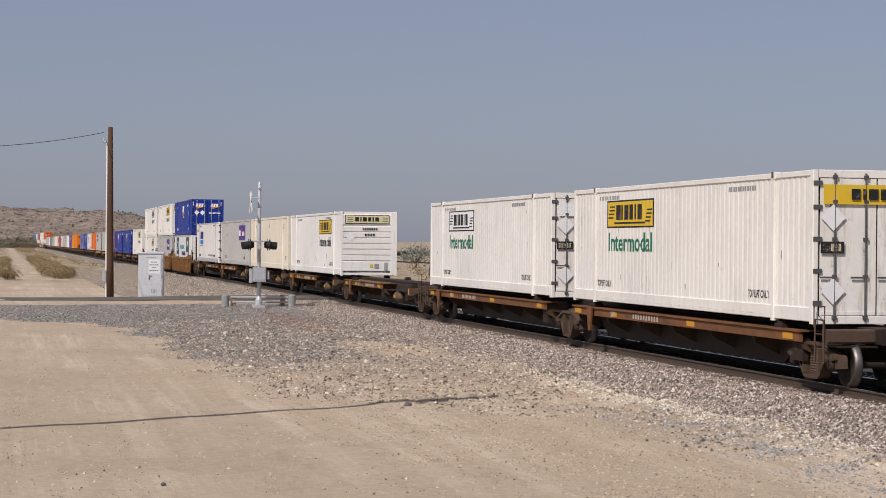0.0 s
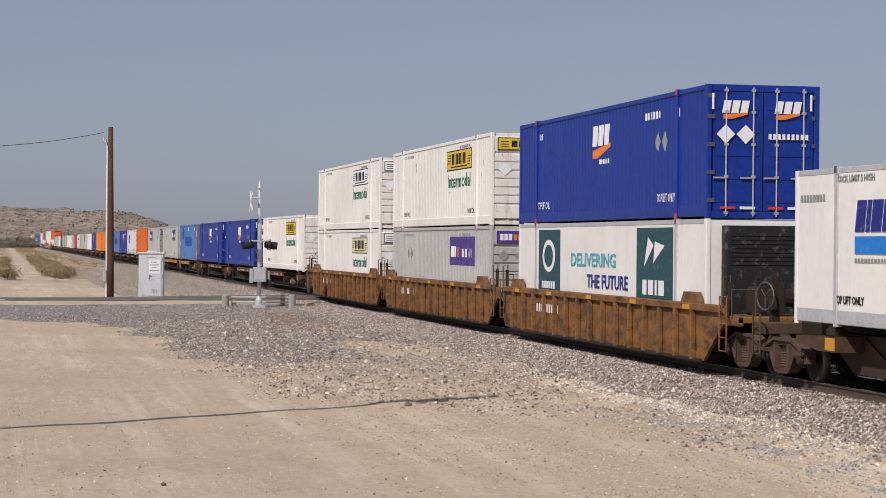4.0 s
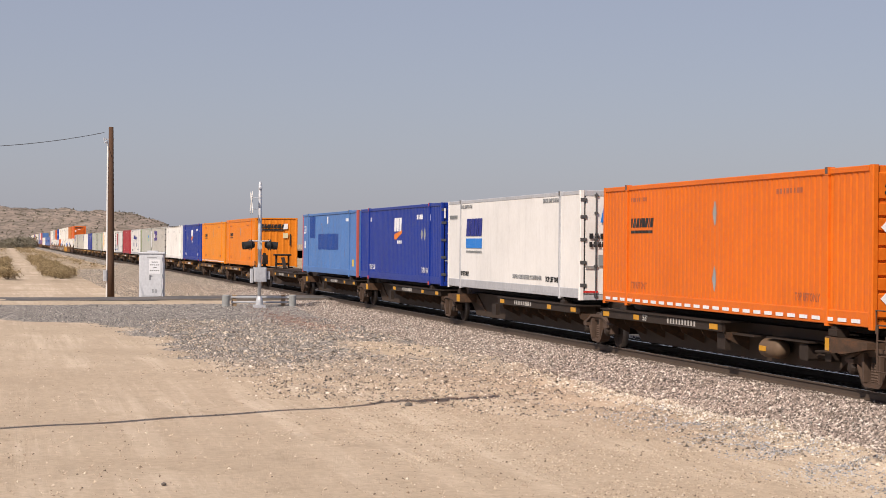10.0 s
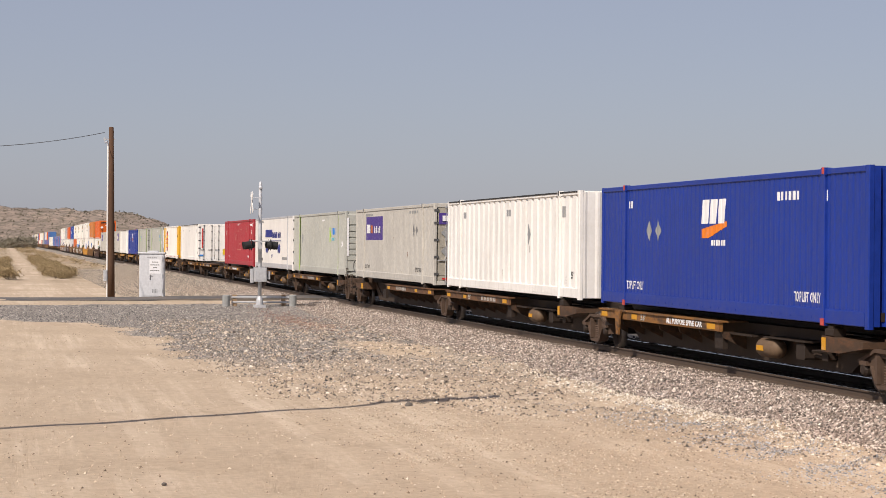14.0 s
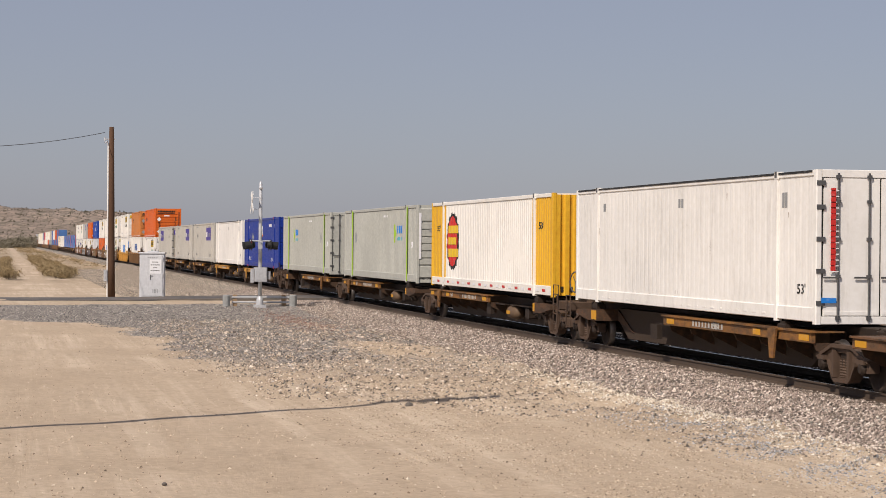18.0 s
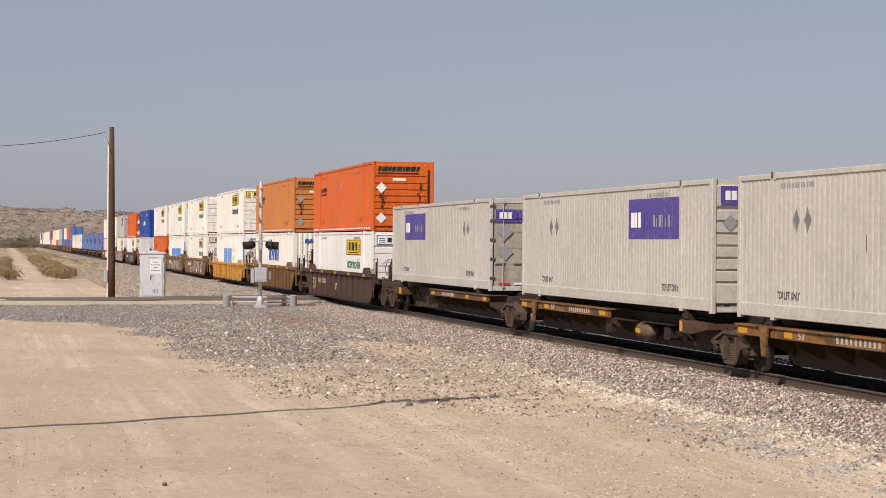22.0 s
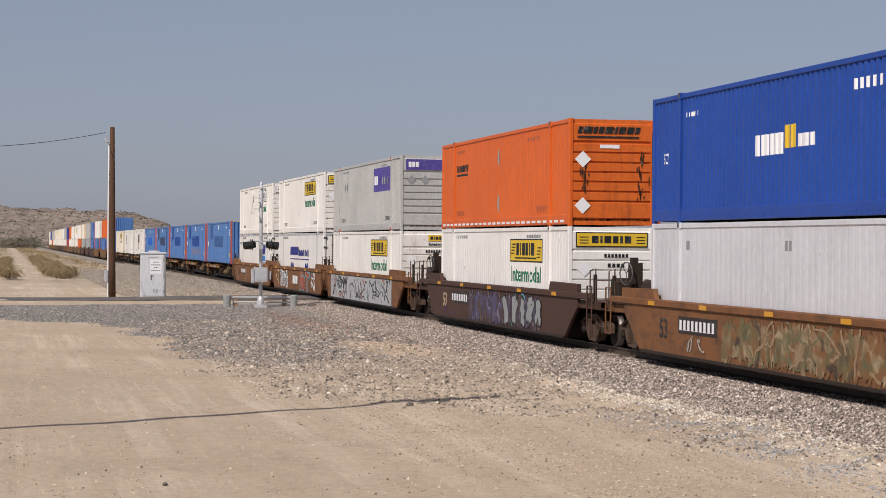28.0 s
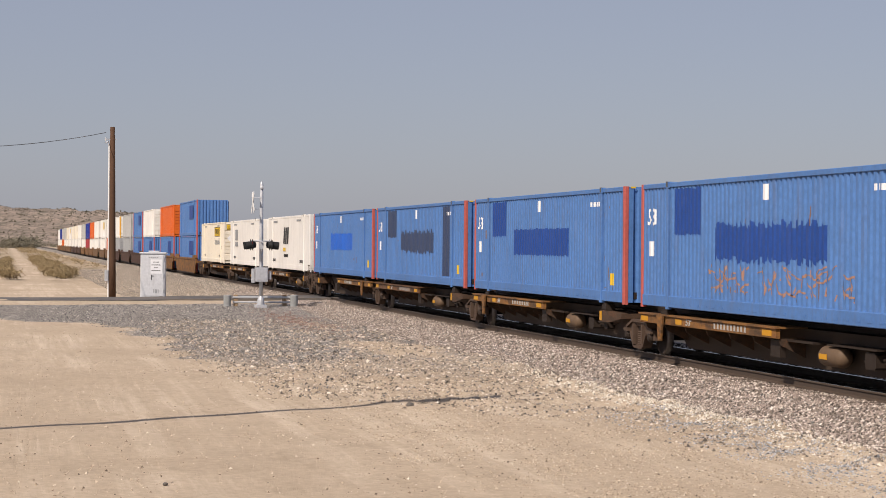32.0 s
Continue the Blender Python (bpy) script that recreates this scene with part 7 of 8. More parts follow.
# ---- things beside the track ----
def gz(x, y):
    return float(ground_z(np.array(x), np.array(y)))


WOOD = paint("brown_pole_wood", (0.10, 0.055, 0.033), 0.85, 0.5, 0.0, (0.05, 0.03, 0.02))
GALV = paint("galvanised_steel", (0.57, 0.58, 0.59), 0.45, 0.35, 0.0, metal=0.35)
CASE = paint("silver_case_paint", (0.60, 0.61, 0.62), 0.5, 0.3, 0.0)


def utility_pole(x, y, h, arm=False):
    z = gz(x, y) - 0.1
    th = tagged(new("utility_pole"), "tall weathered brown wooden utility pole", "utility pole")
    th.matrix_basis = pose(x, y, z, 0.35, 0, 0)
    part("shaft", mesh_from("shaft", *lathe([(0.19, 0), (0.17, 2), (0.15, h * 0.6), (0.12, h), (0.08, h + 0.03)], (0, 0, 0), (0, 0, 1), 14), WOOD, True), th)
    if arm:
        part("crossarm", mesh_from("crossarm", *box(-0.06, -1.2, h - 0.5, 0.06, 1.2, h - 0.38, 0.01), WOOD), th)
        for yy in (-1.1, -0.4, 0.4, 1.1):
            part("insulator", mesh_from("insulator", *lathe([(0.03, 0), (0.05, 0.05), (0.05, 0.12), (0.02, 0.15)], (0, yy, h - 0.38), (0, 0, 1), 8), D_GRY), th)
    else:
        part("conduit", mesh_from("conduit", *tube([(0.03, -0.21, 0), (0.03, -0.19, 4), (0.03, -0.16, h - 0.9)], 0.04, 8), WHITE_B), th, "white plastic conduit")
        part("meter_box", mesh_from("meter_box", *box(-0.08, -0.38, 0.95, 0.14, -0.2, 1.5, 0.02), GALV), th, "small grey meter box")
        part("weatherhead", mesh_from("weatherhead", *tube([(0.03, -0.16, h - 0.9), (0.03, -0.22, h - 0.7), (0.06, -0.34, h - 0.78)], 0.05, 8), GALV), th)
        part("bracket", mesh_from("bracket", *join(box(-0.03, -0.36, h - 0.62, 0.03, 0.2, h - 0.56), rod((0, -0.34, h - 0.66), (0, -0.34, h - 0.5), 0.04)), GALV), th)
    return th


def sagging(a, b, sag, r, name, label, material, n=24):
    pts = []
    for i in range(n + 1):
        t = i / n
        p = Vector(a).lerp(Vector(b), t)
        p.z -= sag * 4 * t * (1 - t)
        pts.append(tuple(p))
    return tagged(new(name, mesh_from(name, *tube(pts, r, 5), material)), label, "wire")


def relay_case():
    x, y = -100.2, 7.1
    z = gz(x, y)
    th = tagged(new("equipment_cabinet"), "tall silver signal equipment cabinet with a small sign", "cabinet")
    th.matrix_basis = pose(x, y, z, 0, 0, -9)
    part("body", mesh_from("body", *box(-0.42, -0.6, 0.08, 0.42, 0.6, 2.22, 0.02), CASE), th)
    part("plinth", mesh_from("plinth", *box(-0.46, -0.64, -0.1, 0.46, 0.64, 0.08), plain("concrete", (0.36, 0.34, 0.31), 0.9)), th)
    part("roof", mesh_from("roof", *join(box(-0.47, -0.65, 2.22, 0.47, 0.65, 2.30, 0.02), box(-0.25, -0.22, 2.30, 0.25, 0.3, 2.38, 0.03)), CASE), th)
    dr = part("door", mesh_from("door", *join(box(0.42, -0.52, 0.16, 0.445, 0.52, 2.14, 0.006)), CASE), th)
    part("handle", mesh_from("handle", *join(box(0.445, -0.08, 0.95, 0.47, -0.04, 1.2), rod((0.46, -0.06, 1.15), (0.49, 0.05, 1.15), 0.012)), DARKROD), dr)
    part("vent", mesh_from("vent", *join(*[box(0.445, 0.05 + i * 0.07, 0.3, 0.455, 0.08 + i * 0.07, 0.5) for i in range(4)]), D_GRY), dr)
    for zz in (0.35, 1.1, 1.9):
        part("hinge", kept(("case_hinge", zz), lambda: rod((0.45, 0.53, zz), (0.45, 0.53, zz + 0.15), 0.02), GALV), dr)
    sg = part("sign", mesh_from("sign", *box(0.447, -0.10, 1.25, 0.454, 0.45, 1.95), D_WHT), th, "white notice with black print")
    for i, (zz, w) in enumerate(((1.80, 0.3), (1.66, 0.46), (1.53, 0.2), (1.38, 0.46))):
        part("print_mark", mesh_from("print_mark", *join(*[box(0.454, 0.175 - w / 2 + k * w / 5, zz, 0.458, 0.175 - w / 2 + (k + 0.75) * w / 5, zz + 0.045) for k in range(5)]), D_DGRY), sg)
    for zz in (2.02,):
        part("print_mark", mesh_from("print_mark", *join(*[box(0.447, -0.2 + k * 0.1, zz, 0.452, -0.13 + k * 0.1, zz + 0.03) for k in range(5)]), D_DGRY), th)


def crossing_signal(x, y, h, turn, label, guards=True):
    z = gz(x, y)
    th = tagged(new("crossing_signal"), label, "crossing signal", "crossing signals")
    th.matrix_basis = pose(x, y, z, 0, 0, turn)
    k = h / 5.45
    part("base", mesh_from("base", *join(box(-0.25, -0.25, -0.05, 0.25, 0.25, 0.12, 0.02), lathe([(0.17, 0.1), (0.15, 0.35), (0.09, 0.5)], (0, 0, 0), (0, 0, 1), 12)), GALV), th, "cast grey foot")
    part("mast", mesh_from("mast", *lathe([(0.085, 0.1), (0.08, h * 0.6), (0.075, h * 0.98), (0.03, h)], (0, 0, 0), (0, 0, 1), 14), GALV, True), th, "grey tubular mast")
    part("junction_box", mesh_from("junction_box", *join(box(-0.22, -0.26, 1.15, 0.22, 0.3, 1.78, 0.03), box(0.22, -0.2, 1.2, 0.235, 0.24, 1.73), box(-0.1, -0.42, 1.1, 0.1, -0.28, 1.72, 0.02), box(-0.1, 0.34, 1.25, 0.1, 0.46, 1.6, 0.02)), GALV), th, "grey junction box on the mast")
    part("arm_bracket", mesh_from("arm_bracket", *join(box(-0.09, -0.09, 2.6, 0.09, 0.09, 2.95), rod((0, -0.46, 2.95), (0, 0.46, 2.95), 0.035), rod((-0.45, 0, 2.9), (0.45, 0, 2.9), 0.03)), GALV), th)
    for sx in (-0.36, 0.36):
        for sy in (-1, 1):
            c = (sx, sy * 0.42, 2.78)
            hd = part("signal_head", mesh_from("signal_head", *join(lathe([(0.02, -0.16), (0.12, -0.14), (0.17, -0.02), (0.25, 0.0), (0.25, 0.02)], c, (0, sy, 0), 16),
                 lathe([(0.16, 0.02), (0.17, 0.32), (0.16, 0.32), (0.15, 0.02)], c, (0, sy, -0.15), 12)), BLACK), th, "black signal head with a hood")
            part("lens", mesh_from("lens", *lathe([(0.15, 0.0), (0.13, 0.03), (0.05, 0.05)], (c[0], c[1] + sy * 0.02, c[2]), (0, sy, 0), 14), plain("red_lens", (0.25, 0.01, 0.01), 0.15)), hd, "dark red lens")
    part("crossbuck", mesh_from("crossbuck", *join(*[([(xx * math.cos(a) - zz * math.sin(a), yy, xx * math.sin(a) + zz * math.cos(a) + h * 0.83) for xx, yy, zz in bx[0]], bx[1])
         for a, bx in ((radians(45), box(-0.6, -0.40, -0.11, 0.6, -0.385, 0.11)), (radians(-45), box(-0.6, -0.384, -0.11, 0.6, -0.369, 0.11)))]), WHITE_B), th, "white crossbuck sign")
    part("sign_arm", mesh_from("sign_arm", *join(*[rod((0, -0.37, h * q), (0, 0.08, h * q), 0.018) for q in (0.78, 0.87)], rod((0, -0.36, h * 0.78), (0, -0.36, h * 0.87), 0.018)), GALV), th)
    part("bell", mesh_from("bell", *lathe([(0.03, 0), (0.09, 0.02), (0.08, 0.07), (0.03, 0.09)], (0.06, 0.0, h * 0.95), (1, 0, 0), 14), GALV), th, "round warning bell")
    for zz in (3.3, 3.9, 4.7):
        part("clamp", kept(("clamp", zz), lambda: lathe([(0.085, 0), (0.085, 0.08)], (0, 0, zz * k), (0, 0, 1), 10), GALV), th)
    return th


def guard_rail():
    th = tagged(new("guard_rail"), "low pipe guard rail on short wooden posts", "guard rail")
    x, y = -90.0, 9.9
    th.matrix_basis = pose(x, y, gz(x, y), 0, 0, 0)
    for yy in (0.15, 2.35):
        part("post", kept(("guard_post", yy), lambda: box(-0.1, yy - 0.09, -0.2, 0.1, yy + 0.09, 0.52, 0.015), paint("tan_post_wood", (0.36, 0.25, 0.15), 0.85, 0.4)), th, "short wooden post")
    for zz in (0.18, 0.40):
        part("rail_pipe", kept(("rail_pipe", zz), lambda: rod((0.1, 0.0, zz), (0.1, 2.6, zz), 0.045, 8), GALV), th)
    for yy in (-0.25, 2.75):
        b = tagged(new("bollard", kept("bollard", lambda: lathe([(0.17, -0.15), (0.17, 0.48), (0.14, 0.52)], (0, 0, 0), (0, 0, 1), 16), paint("weathered_pipe", (0.30, 0.31, 0.30), 0.7, 0.4))), "short grey-green round pipe bollard", "bollard", "bollards by the signal")
        b.matrix_basis = pose(x + 0.2, y + yy, gz(x + 0.2, y + yy))


LEAF = island_material("dry_shrub_leaf", [(0.0, (0.13, 0.095, 0.050)), (0.5, (0.30, 0.225, 0.12)), (1.0, (0.50, 0.385, 0.22))])
GREEN = island_material("tree_leaf", [(0.0, (0.022, 0.036, 0.014)), (0.6, (0.05, 0.072, 0.026)), (1.0, (0.095, 0.11, 0.045))])
# Far tree greens, with the haze of distance put into the leaf colour.
HAZED = island_material("dusty_tree_leaf", [(0.0, (0.19, 0.205, 0.165)), (0.6, (0.23, 0.245, 0.20)), (1.0, (0.27, 0.285, 0.235))])
BRUSH = island_material("dark_brush_leaf", [(0.0, (0.12, 0.108, 0.078)), (0.6, (0.18, 0.162, 0.118)), (1.0, (0.25, 0.225, 0.165))])
BARK = paint("bark", (0.11, 0.08, 0.055), 0.9, 0.4)


def leaves(rng, centres, spread, size, n):
    """Small three-cornered leaves strewn round centres."""
    c = centres[rng.integers(0, len(centres), n)] + rng.normal(0, 1, (n, 3)) * spread
    a = rng.normal(0, 1, (n, 3, 3)) * size
    v = (c[:, None, :] + a).reshape(-1, 3)
    return v, np.arange(3 * n).reshape(-1, 3)


def shrub(seed, w, h):
    rng = np.random.default_rng(seed)
    th = tagged(new("desert_shrub"), "dry olive-brown desert shrub on sandy ground", "shrub", "desert shrubs")
    k = 14
    t = rng.uniform(0, 6.28, k)
    r = rng.uniform(0.15, 0.42, k) * w
    tips = np.stack([r * np.cos(t), r * np.sin(t), rng.uniform(0.35, 0.85, k) * h], 1)
    part("stems", mesh_from("stems", *join(*[rod((0.1 * a, 0.1 * b, -0.05), (a, b, c), 0.02, 4, 0.006) for a, b, c in tips]), BARK), th)
    v, q = leaves(rng, tips, np.array([0.14 * w, 0.14 * w, 0.16 * h]), 0.05, 1700)
    v[:, 2] = np.maximum(v[:, 2], 0.02)
    part("foliage", mesh_np("foliage", v, q, LEAF), th)
    return th


def tree(seed, h, w, leaf=None):
    rng = np.random.default_rng(seed)
    th = tagged(new("desert_tree"), "rounded haze-pale green tree on the plain", "tree", "trees on the plain")
    k = 30
    t, ph = rng.uniform(0, 6.28, k), rng.uniform(0.0, 1.0, k)
    rr = w * 0.45 * np.sqrt(rng.uniform(0.1, 1, k)) * np.sin(np.pi * (0.15 + 0.75 * ph))
    tips = np.stack([rr * np.cos(t), rr * np.sin(t), h * (0.28 + 0.66 * ph)], 1)
    part("trunk", mesh_from("trunk", *join(rod((0, 0, -0.2), (0, 0, h * 0.4), 0.05 * h, 8, 0.03 * h), *[rod((0, 0, h * 0.25), tuple(p), 0.02 * h, 5, 0.006 * h) for p in tips[:12]]), BARK), th)
    v, q = leaves(rng, tips, np.array([0.10 * w, 0.10 * w, 0.07 * h]), 0.15, 1800)
    part("crown", mesh_np("crown", v, q, leaf or GREEN), th)
    return th


def build_plants():
    rng = random.Random(5)
    kinds = [shrub(21, 1.5, 0.75), shrub(22, 1.9, 0.9), shrub(23, 1.2, 0.65)]
    spots = []
    for i in range(26):
        d = 168 * 1.028 ** i
        spots.append((-d, rng.uniform(3.9, 4.5) + 0.2 * (i % 2)))
        if i % 2:
            spots.append((-d - 3, rng.uniform(4.7, 5.5)))
        if i % 3 == 0:
            spots.append((-d + 1, rng.uniform(-0.9, 0.2)))
            spots.append((-d - 2, rng.uniform(-3.2, -1.4)))
    used = set()
    for i, (x, y) in enumerate(spots):
        k = i % 3
        m = pose(x + rng.uniform(-1, 1), y + rng.uniform(-0.4, 0.4), gz(x, y) - 0.03, 0, 0, rng.uniform(0, 360))
        if k in used:
            copy_thing(kinds[k], m)
        else:
            kinds[k].matrix_basis = m
            used.add(k)
    far = np.random.default_rng(9)
    n = 420
    x = far.uniform(-900, -230, n)
    y = np.where(far.uniform(0, 1, n) < 0.5, far.uniform(3.6, 11.0, n), far.uniform(-28, 0.6, n))
    scrub_field("far_scrub", "patchy dry scrub beside the dirt road", x, y, 0.8, 60, LEAF, far, 0.08)
    n = 520
    x, y = far.uniform(-420, -60, n), 40 + 130 * far.uniform(0, 1, n) ** 1.3
    scrub_field("far_scrub", "low dry scrub on the plain", x, y, 0.5 + 1.1 * far.uniform(0, 1, n) ** 2, 150, LEAF, far, 0.055)
    n = 700
    x, y = far.uniform(-1420, -960, n), far.uniform(-70, 44, n)
    clear = np.abs(y - YC) > 4.5
    scrub_field("far_scrub", "dark brush at the foot of the hill", x[clear], y[clear], 2.2, 40, BRUSH, far, 0.09)
    n = 130
    x, y = far.uniform(-1010, -925, n), far.uniform(-16, 12.0, n)
    scrub_field("far_woods", "dark thicket beside the line before the hill", x, y, 5.2 * np.clip(0.55 + (y + 4) / 24, 0.5, 1.15), 150, BRUSH, far, 0.07)
    t = [tree(31, 5.4, 8.5, HAZED), tree(32, 6.5, 7.5, HAZED)]
    t[0].matrix_basis = pose(-470, 96, gz(-470, 96))
    t[1].matrix_basis = pose(-455, 101, gz(-455, 101))
    big = [tree(33, 4.5, 8.0, HAZED), tree(34, 5.5, 8.0, HAZED)]
    big[0].matrix_basis = pose(-1126, 384.5, gz(-1126, 384.5))
    big[1].matrix_basis = pose(-939, 343, gz(-939, 343))
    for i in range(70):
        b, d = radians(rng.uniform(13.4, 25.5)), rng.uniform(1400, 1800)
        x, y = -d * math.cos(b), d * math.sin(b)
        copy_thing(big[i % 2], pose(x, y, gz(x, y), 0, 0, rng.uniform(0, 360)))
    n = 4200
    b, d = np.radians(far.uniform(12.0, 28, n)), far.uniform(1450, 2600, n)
    scrub_field("far_woods", "hazy belt of trees beyond the plain", -d * np.cos(b), d * np.sin(b), 7.0, 60, HAZED, far, 0.075)


def scrub_field(name, label, x, y, size, per, material, rng, leaf=0.13):
    n = len(x)
    z = ground_z(x, y)
    s = size * rng.uniform(0.5, 1.3, n)
    c = np.stack([x, y, z + 0.35 * s], 1)
    o = rng.normal(0, 1, (n, per, 3)) * np.array([0.38, 0.38, 0.22]) * s[:, None, None]
    v = c[:, None, None, :] + o[:, :, None, :] + rng.normal(0, 1, (n, per, 3, 3)) * leaf * s[:, None, None, None]
    v[..., 2] = np.maximum(v[..., 2], z[:, None, None])
    v = v.reshape(-1, 3)
    return tagged(new(name, mesh_np(name, v, np.arange(len(v)).reshape(-1, 3), material)), label, kind="stuff")


def hill_z(x, y):
    top = np.interp(y, [-400, -120, -20, 45, 75, 95, 110, 122, 140, 180, 260], [21, 29, 27.2, 26.7, 25.8, 23.9, 19.0, 11.5, 4.5, 0, -8])
    rise = smooth(-1180, -1500, x) * (1 - 0.3 * smooth(-1600, -2200, x))
    g = waves(x * 0.7, y, 16.0, 1.0) * 2.2 + waves(x, y, 6.0, 2.0) * 1.0 + waves(x * 0.4, y * 1.6, 30.0, 4.0) * 2.0
    return -1.5 + top * rise + g * rise * 0.9


def build_hill():
    m, nt, p = nodes_of("bare_hillside")
    vec = coords(nt)
    col = mix(nt, ramp(nt, noise_of(nt, vec, 0.03, 8, 0.7), 0.35, 0.65), (0.20, 0.155, 0.12), (0.38, 0.295, 0.23))
    col = mix(nt, ramp(nt, noise_of(nt, vec, 0.16, 6, 0.75), 0.47, 0.57), col, (0.15, 0.125, 0.09))
    nt.links.new(col, p.inputs["Base Color"])
    p.inputs["Roughness"].default_value = 1.0
    v, q = sheet(np.linspace(-2300, -1150, 130), np.linspace(-420, 260, 150), hill_z)
    tagged(new("hill", mesh_np("hill", v, q, m, True)), "bare eroded tan hill dotted with scrub", "hill", kind="structure")
    rng = np.random.default_rng(12)
    n = 5200
    x, y = rng.uniform(-1560, -1200, n), rng.uniform(-80, 170, n)
    z = hill_z(x, y)
    s = 0.16 + 0.62 * rng.uniform(0, 1, n) ** 2.2
    o = rng.normal(0, 1, (n, 14, 3, 3)) * 0.55 * s[:, None, None, None]
    v = (np.stack([x, y, z + 0.4 * s], 1)[:, None, None, :] + o).reshape(-1, 3)
    tagged(new("hill_scrub", mesh_np("hill_scrub", v, np.arange(len(v)).reshape(-1, 3), BRUSH)), "dark scrub on the hillside", kind="stuff")


def building(x, y, w, d, h, turn, wall, roof, label, windows=3):
    th = tagged(new("house"), label, "house", "houses on the plain")
    th.matrix_basis = pose(x, y, gz(x, y), 0, 0, turn)
    part("wall", kept(("wall", w, d, h), lambda: box(-w / 2, -d / 2, -0.3, w / 2, d / 2, h), wall), th)
    part("roof", kept(("house_roof", w, d, h), lambda: prism_end([(-w / 2 - 0.3, h), (w / 2 + 0.3, h), (0, h + 0.22 * w)], -d / 2 - 0.4, d / 2 + 0.4), roof), th)
    for i in range(windows):
        yy = -d / 2 + (i + 0.5) * d / windows
        part("window", kept(("window", w, h, round(yy, 1)), lambda: box(w / 2, yy - 0.5, 1.0, w / 2 + 0.05, yy + 0.5, 2.0), plain("dark_window", (0.03, 0.035, 0.04), 0.2)), th)
    part("door", kept(("house_door", w, d), lambda: box(w / 2, -0.45 + d * 0.2, 0.0, w / 2 + 0.06, 0.45 + d * 0.2, 2.0), D_GRY), th)
    return th


def build_town():
    rng = random.Random(8)
    dark = plain("brown_roof", (0.20, 0.15, 0.12), 0.8)
    pale = plain("pale_roof", (0.55, 0.54, 0.52), 0.7)
    wall_a = plain("white_house_wall", (0.75, 0.74, 0.70), 0.8)
    wall_b = plain("tan_house_wall", (0.48, 0.40, 0.32), 0.8)
    for i in range(30):
        b = radians((14.6, 15.2, 16.3, 17.0, 17.6, 19.5, 20.05, 20.4, 21.1, 22.0, 22.8, 23.7, 24.4)[i % 13] + rng.uniform(-0.25, 0.25))
        d = rng.uniform(960, 1080) if i < 13 else rng.uniform(1900, 2500)
        w, l, h = ((5, 11, 2.8), (8, 13, 3.2), (4, 14, 3.0), (9, 10, 3.4))[i % 4]
        k = 1.3 if i >= 13 else 0.75 if i in (5, 6, 7) else 0.5
        building(-d * math.cos(b), d * math.sin(b), w * k, l * k, h * k, rng.uniform(-40, 40) + 20, wall_a if i % 3 else wall_b, pale if i % 2 else dark,
                 "small pale house far off on the plain" if i % 3 else "small tan house far off on the plain", 2 if k > 0.6 else 1)
    for i in range(26):
        b = 13.0 + i * 0.62
        x = -118 + i * 2.6
        y = 43 + 0.6 * math.sin(i)
        fp = tagged(new("fence_post", kept("fence_post", lambda: box(-0.07, -0.07, -0.1, 0.07, 0.07, 1.15, 0.02), WOOD)), "short dark wooden fence post", "fence post", "fence posts")
        fp.matrix_basis = pose(x, y, gz(x, y), rng.uniform(-3, 3), 0, 0)
    for zz in (0.45, 0.95):
        pts = [(-118 + i * 2.6, 43 + 0.6 * math.sin(i), gz(-118 + i * 2.6, 43 + 0.6 * math.sin(i)) + zz) for i in range(26)]
        tagged(new("fence_wire", mesh_from("fence_wire", *tube(pts, 0.012, 4), DARKROD)), "thin fence wire strung along the posts", "wire")


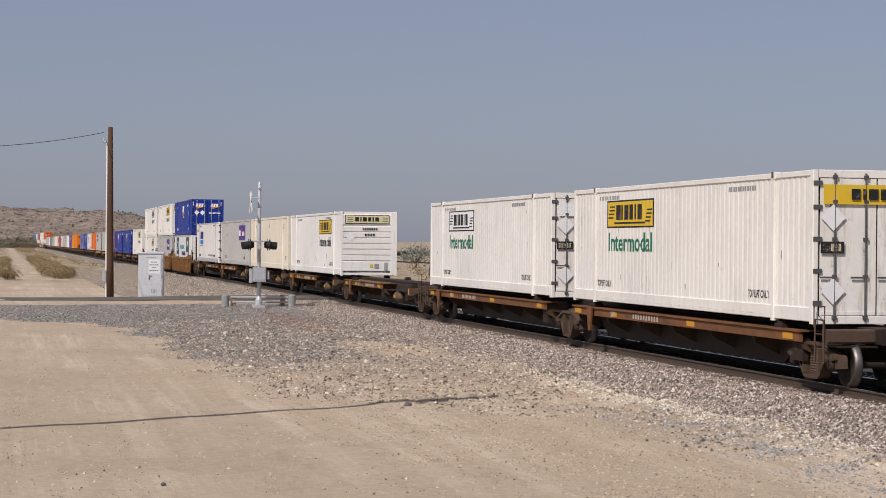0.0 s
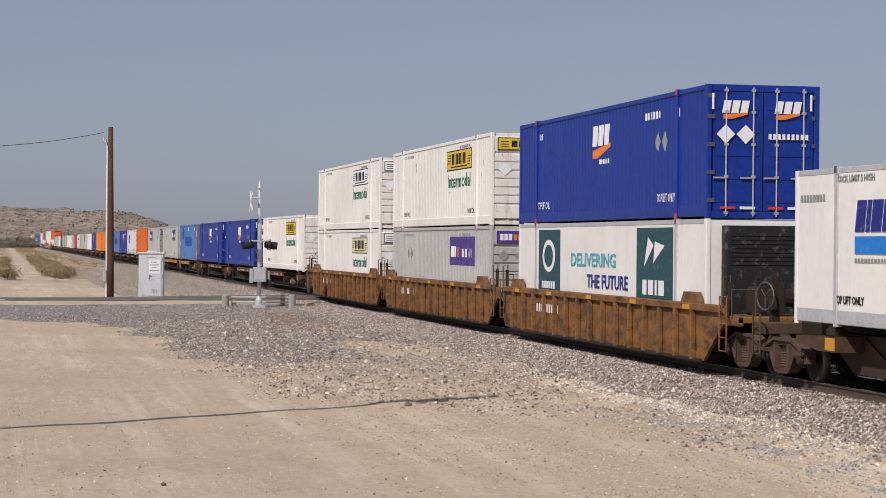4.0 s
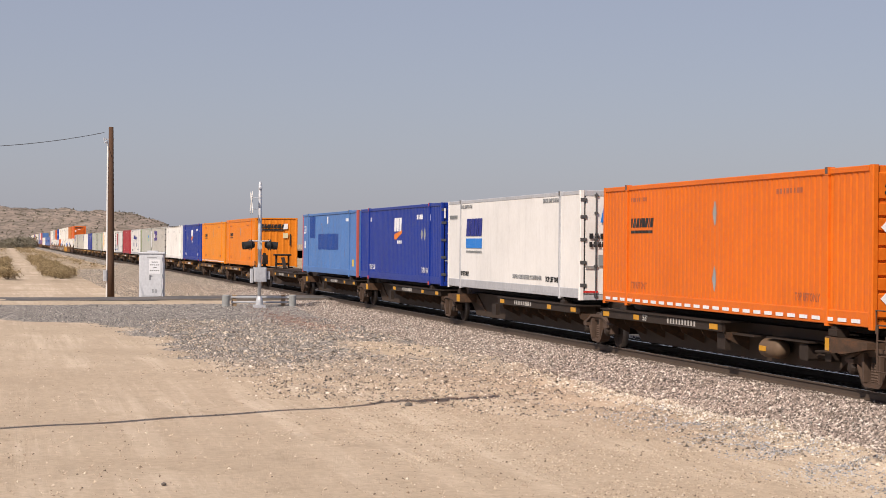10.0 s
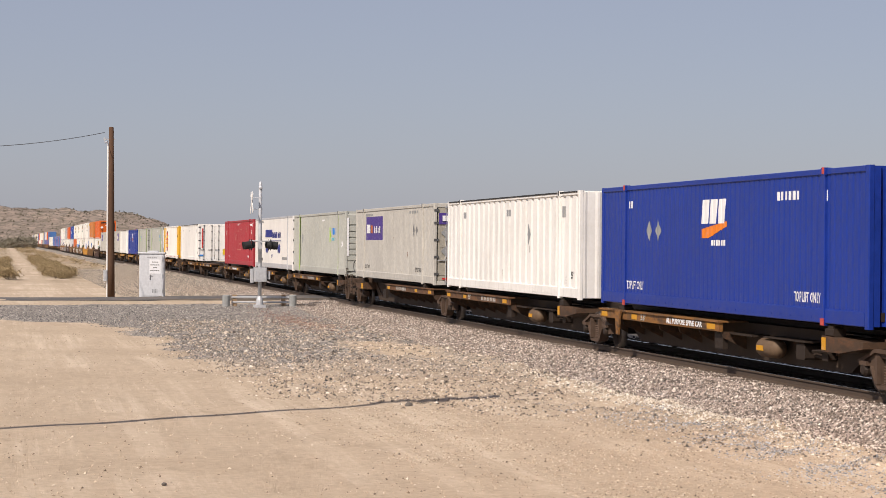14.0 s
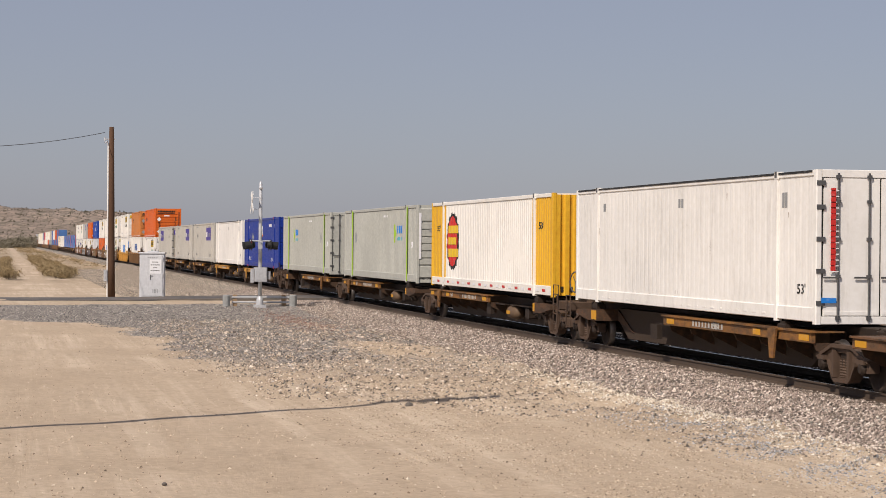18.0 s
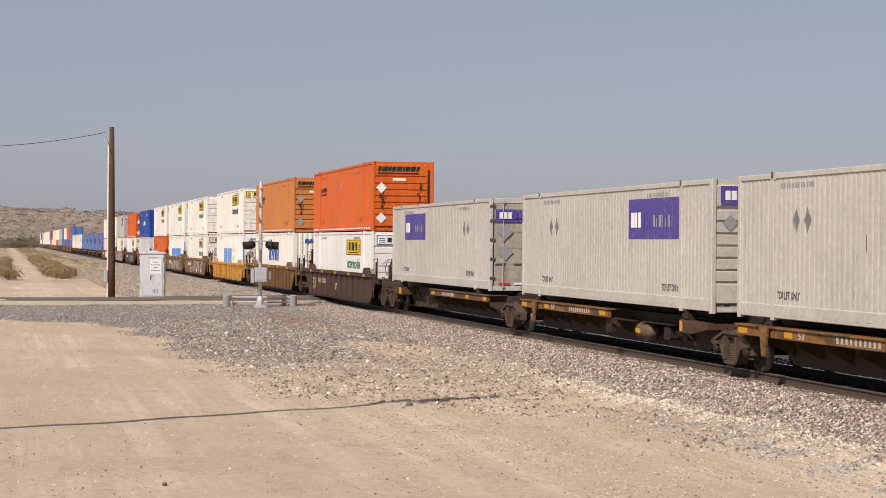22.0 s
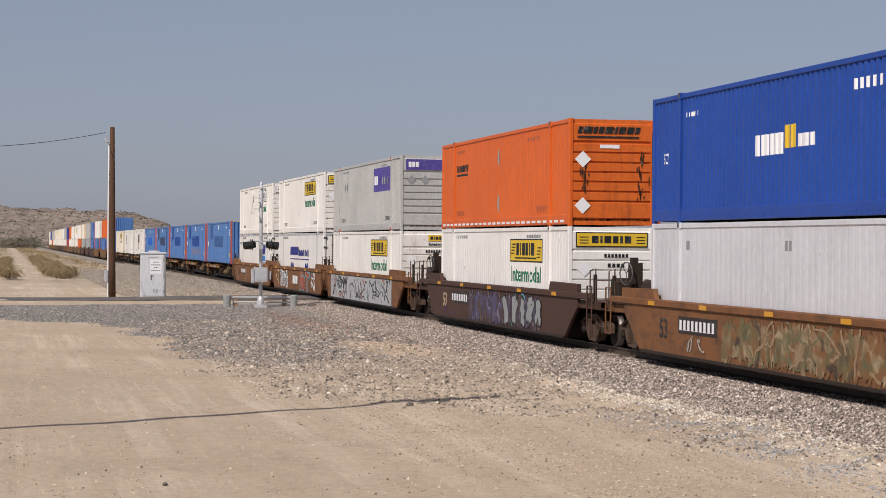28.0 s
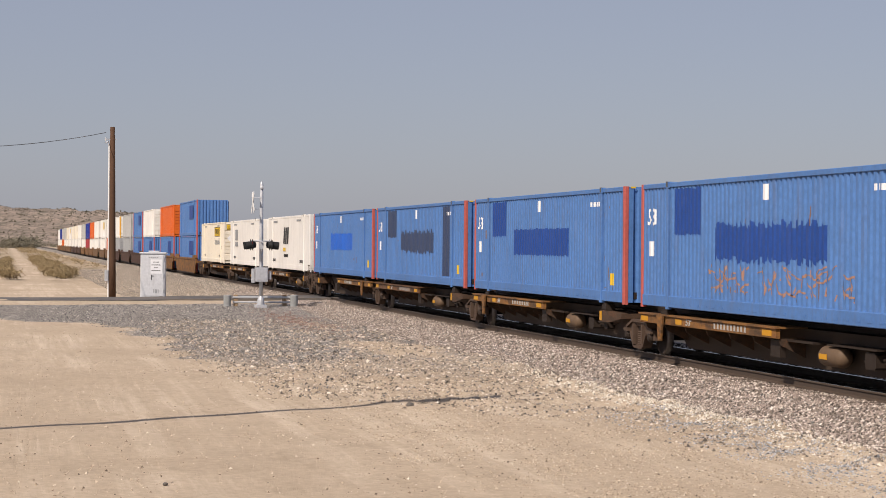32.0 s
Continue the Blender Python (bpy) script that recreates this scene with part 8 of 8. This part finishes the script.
def water_tower():
    b, d = radians(18.66), 2400.0
    x, y = -d * math.cos(b), d * math.sin(b)
    th = tagged(new("water_tower"), "white round water tank on legs far off", "water tower")
    th.matrix_basis = pose(x, y, gz(x, y))
    h = 19.6 - gz(x, y)
    part("tank", mesh_from("tank", *lathe([(0.5, h), (4.3, h + 0.4), (4.3, h + 2.9), (0.6, h + 3.7)], (0, 0, 0), (0, 0, 1), 18), WHITE_B), th)
    for a in (45, 135, 225, 315):
        cx, cy = 3.4 * math.cos(radians(a)), 3.4 * math.sin(radians(a))
        part("leg", mesh_from("leg", *rod((cx * 1.2, cy * 1.2, -0.3), (cx, cy, h + 0.5), 0.12), GREY_D), th)


def wind_turbine():
    b, d = radians(18.32), 2500.0
    x, y = -d * math.cos(b), d * math.sin(b)
    th = tagged(new("wind_turbine"), "small white three-bladed wind turbine far off", "wind turbine")
    th.matrix_basis = pose(x, y, gz(x, y), 0, 0, -18)
    h = 49.0 - gz(x, y)
    # Haze over the tower is put into its thin shape and grey colour.
    part("tower", mesh_from("tower", *rod((0, 0, 0), (0, 0, h), 0.12, 8, 0.08), GREY_D), th)
    part("nacelle", mesh_from("nacelle", *box(-1.6, -0.5, h - 0.4, 1.2, 0.5, h + 0.6, 0.1), WHITE_B), th)
    for a in (5, 125, 245):
        t = radians(a)
        part("blade", mesh_from("blade", *rod((1.4, 0, h), (1.5, 6.4 * math.sin(t), h + 6.4 * math.cos(t)), 0.4, 6, 0.12), WHITE_B), th)


build_ground()
build_hill()
build_track()
build_road()
utility_pole(-101.9, 5.185, 8.65)
utility_pole(-20.3, -20.15, 7.4, True)
for az, far_off, tall in ((16.98, 520, 8.0), (17.76, 540, 5.2), (18.2, 640, 4.6), (19.65, 560, 5.2), (20.25, 540, 6.4), (14.4, 560, 7.6), (22.4, 540, 6.8)):
    utility_pole(-far_off * math.cos(radians(az)), far_off * math.sin(radians(az)), tall, True)
sagging((-101.9, 4.8, 8.05), (-68.0, -12.0, 6.58), 0.95, 0.015, "service_wire", "thin dark overhead service wire from the pole", DARKROD)
sagging((-20.3, -20.0, 7.0), (-35.2, 5.2, 7.0), 0.1, 0.125, "overhead_cable", "dark overhead cable high above the ground", DARKROD, 40)
relay_case()
crossing_signal(-89.0, 11.05, 5.6, 0, "grey crossing signal mast with hooded lights and crossbuck")
crossing_signal(-103.5, 27.7, 5.3, 180, "grey crossing signal mast beyond the track")
guard_rail()
build_plants()
build_town()
wind_turbine()
water_tower()
build_train()
build_stones()
motions()
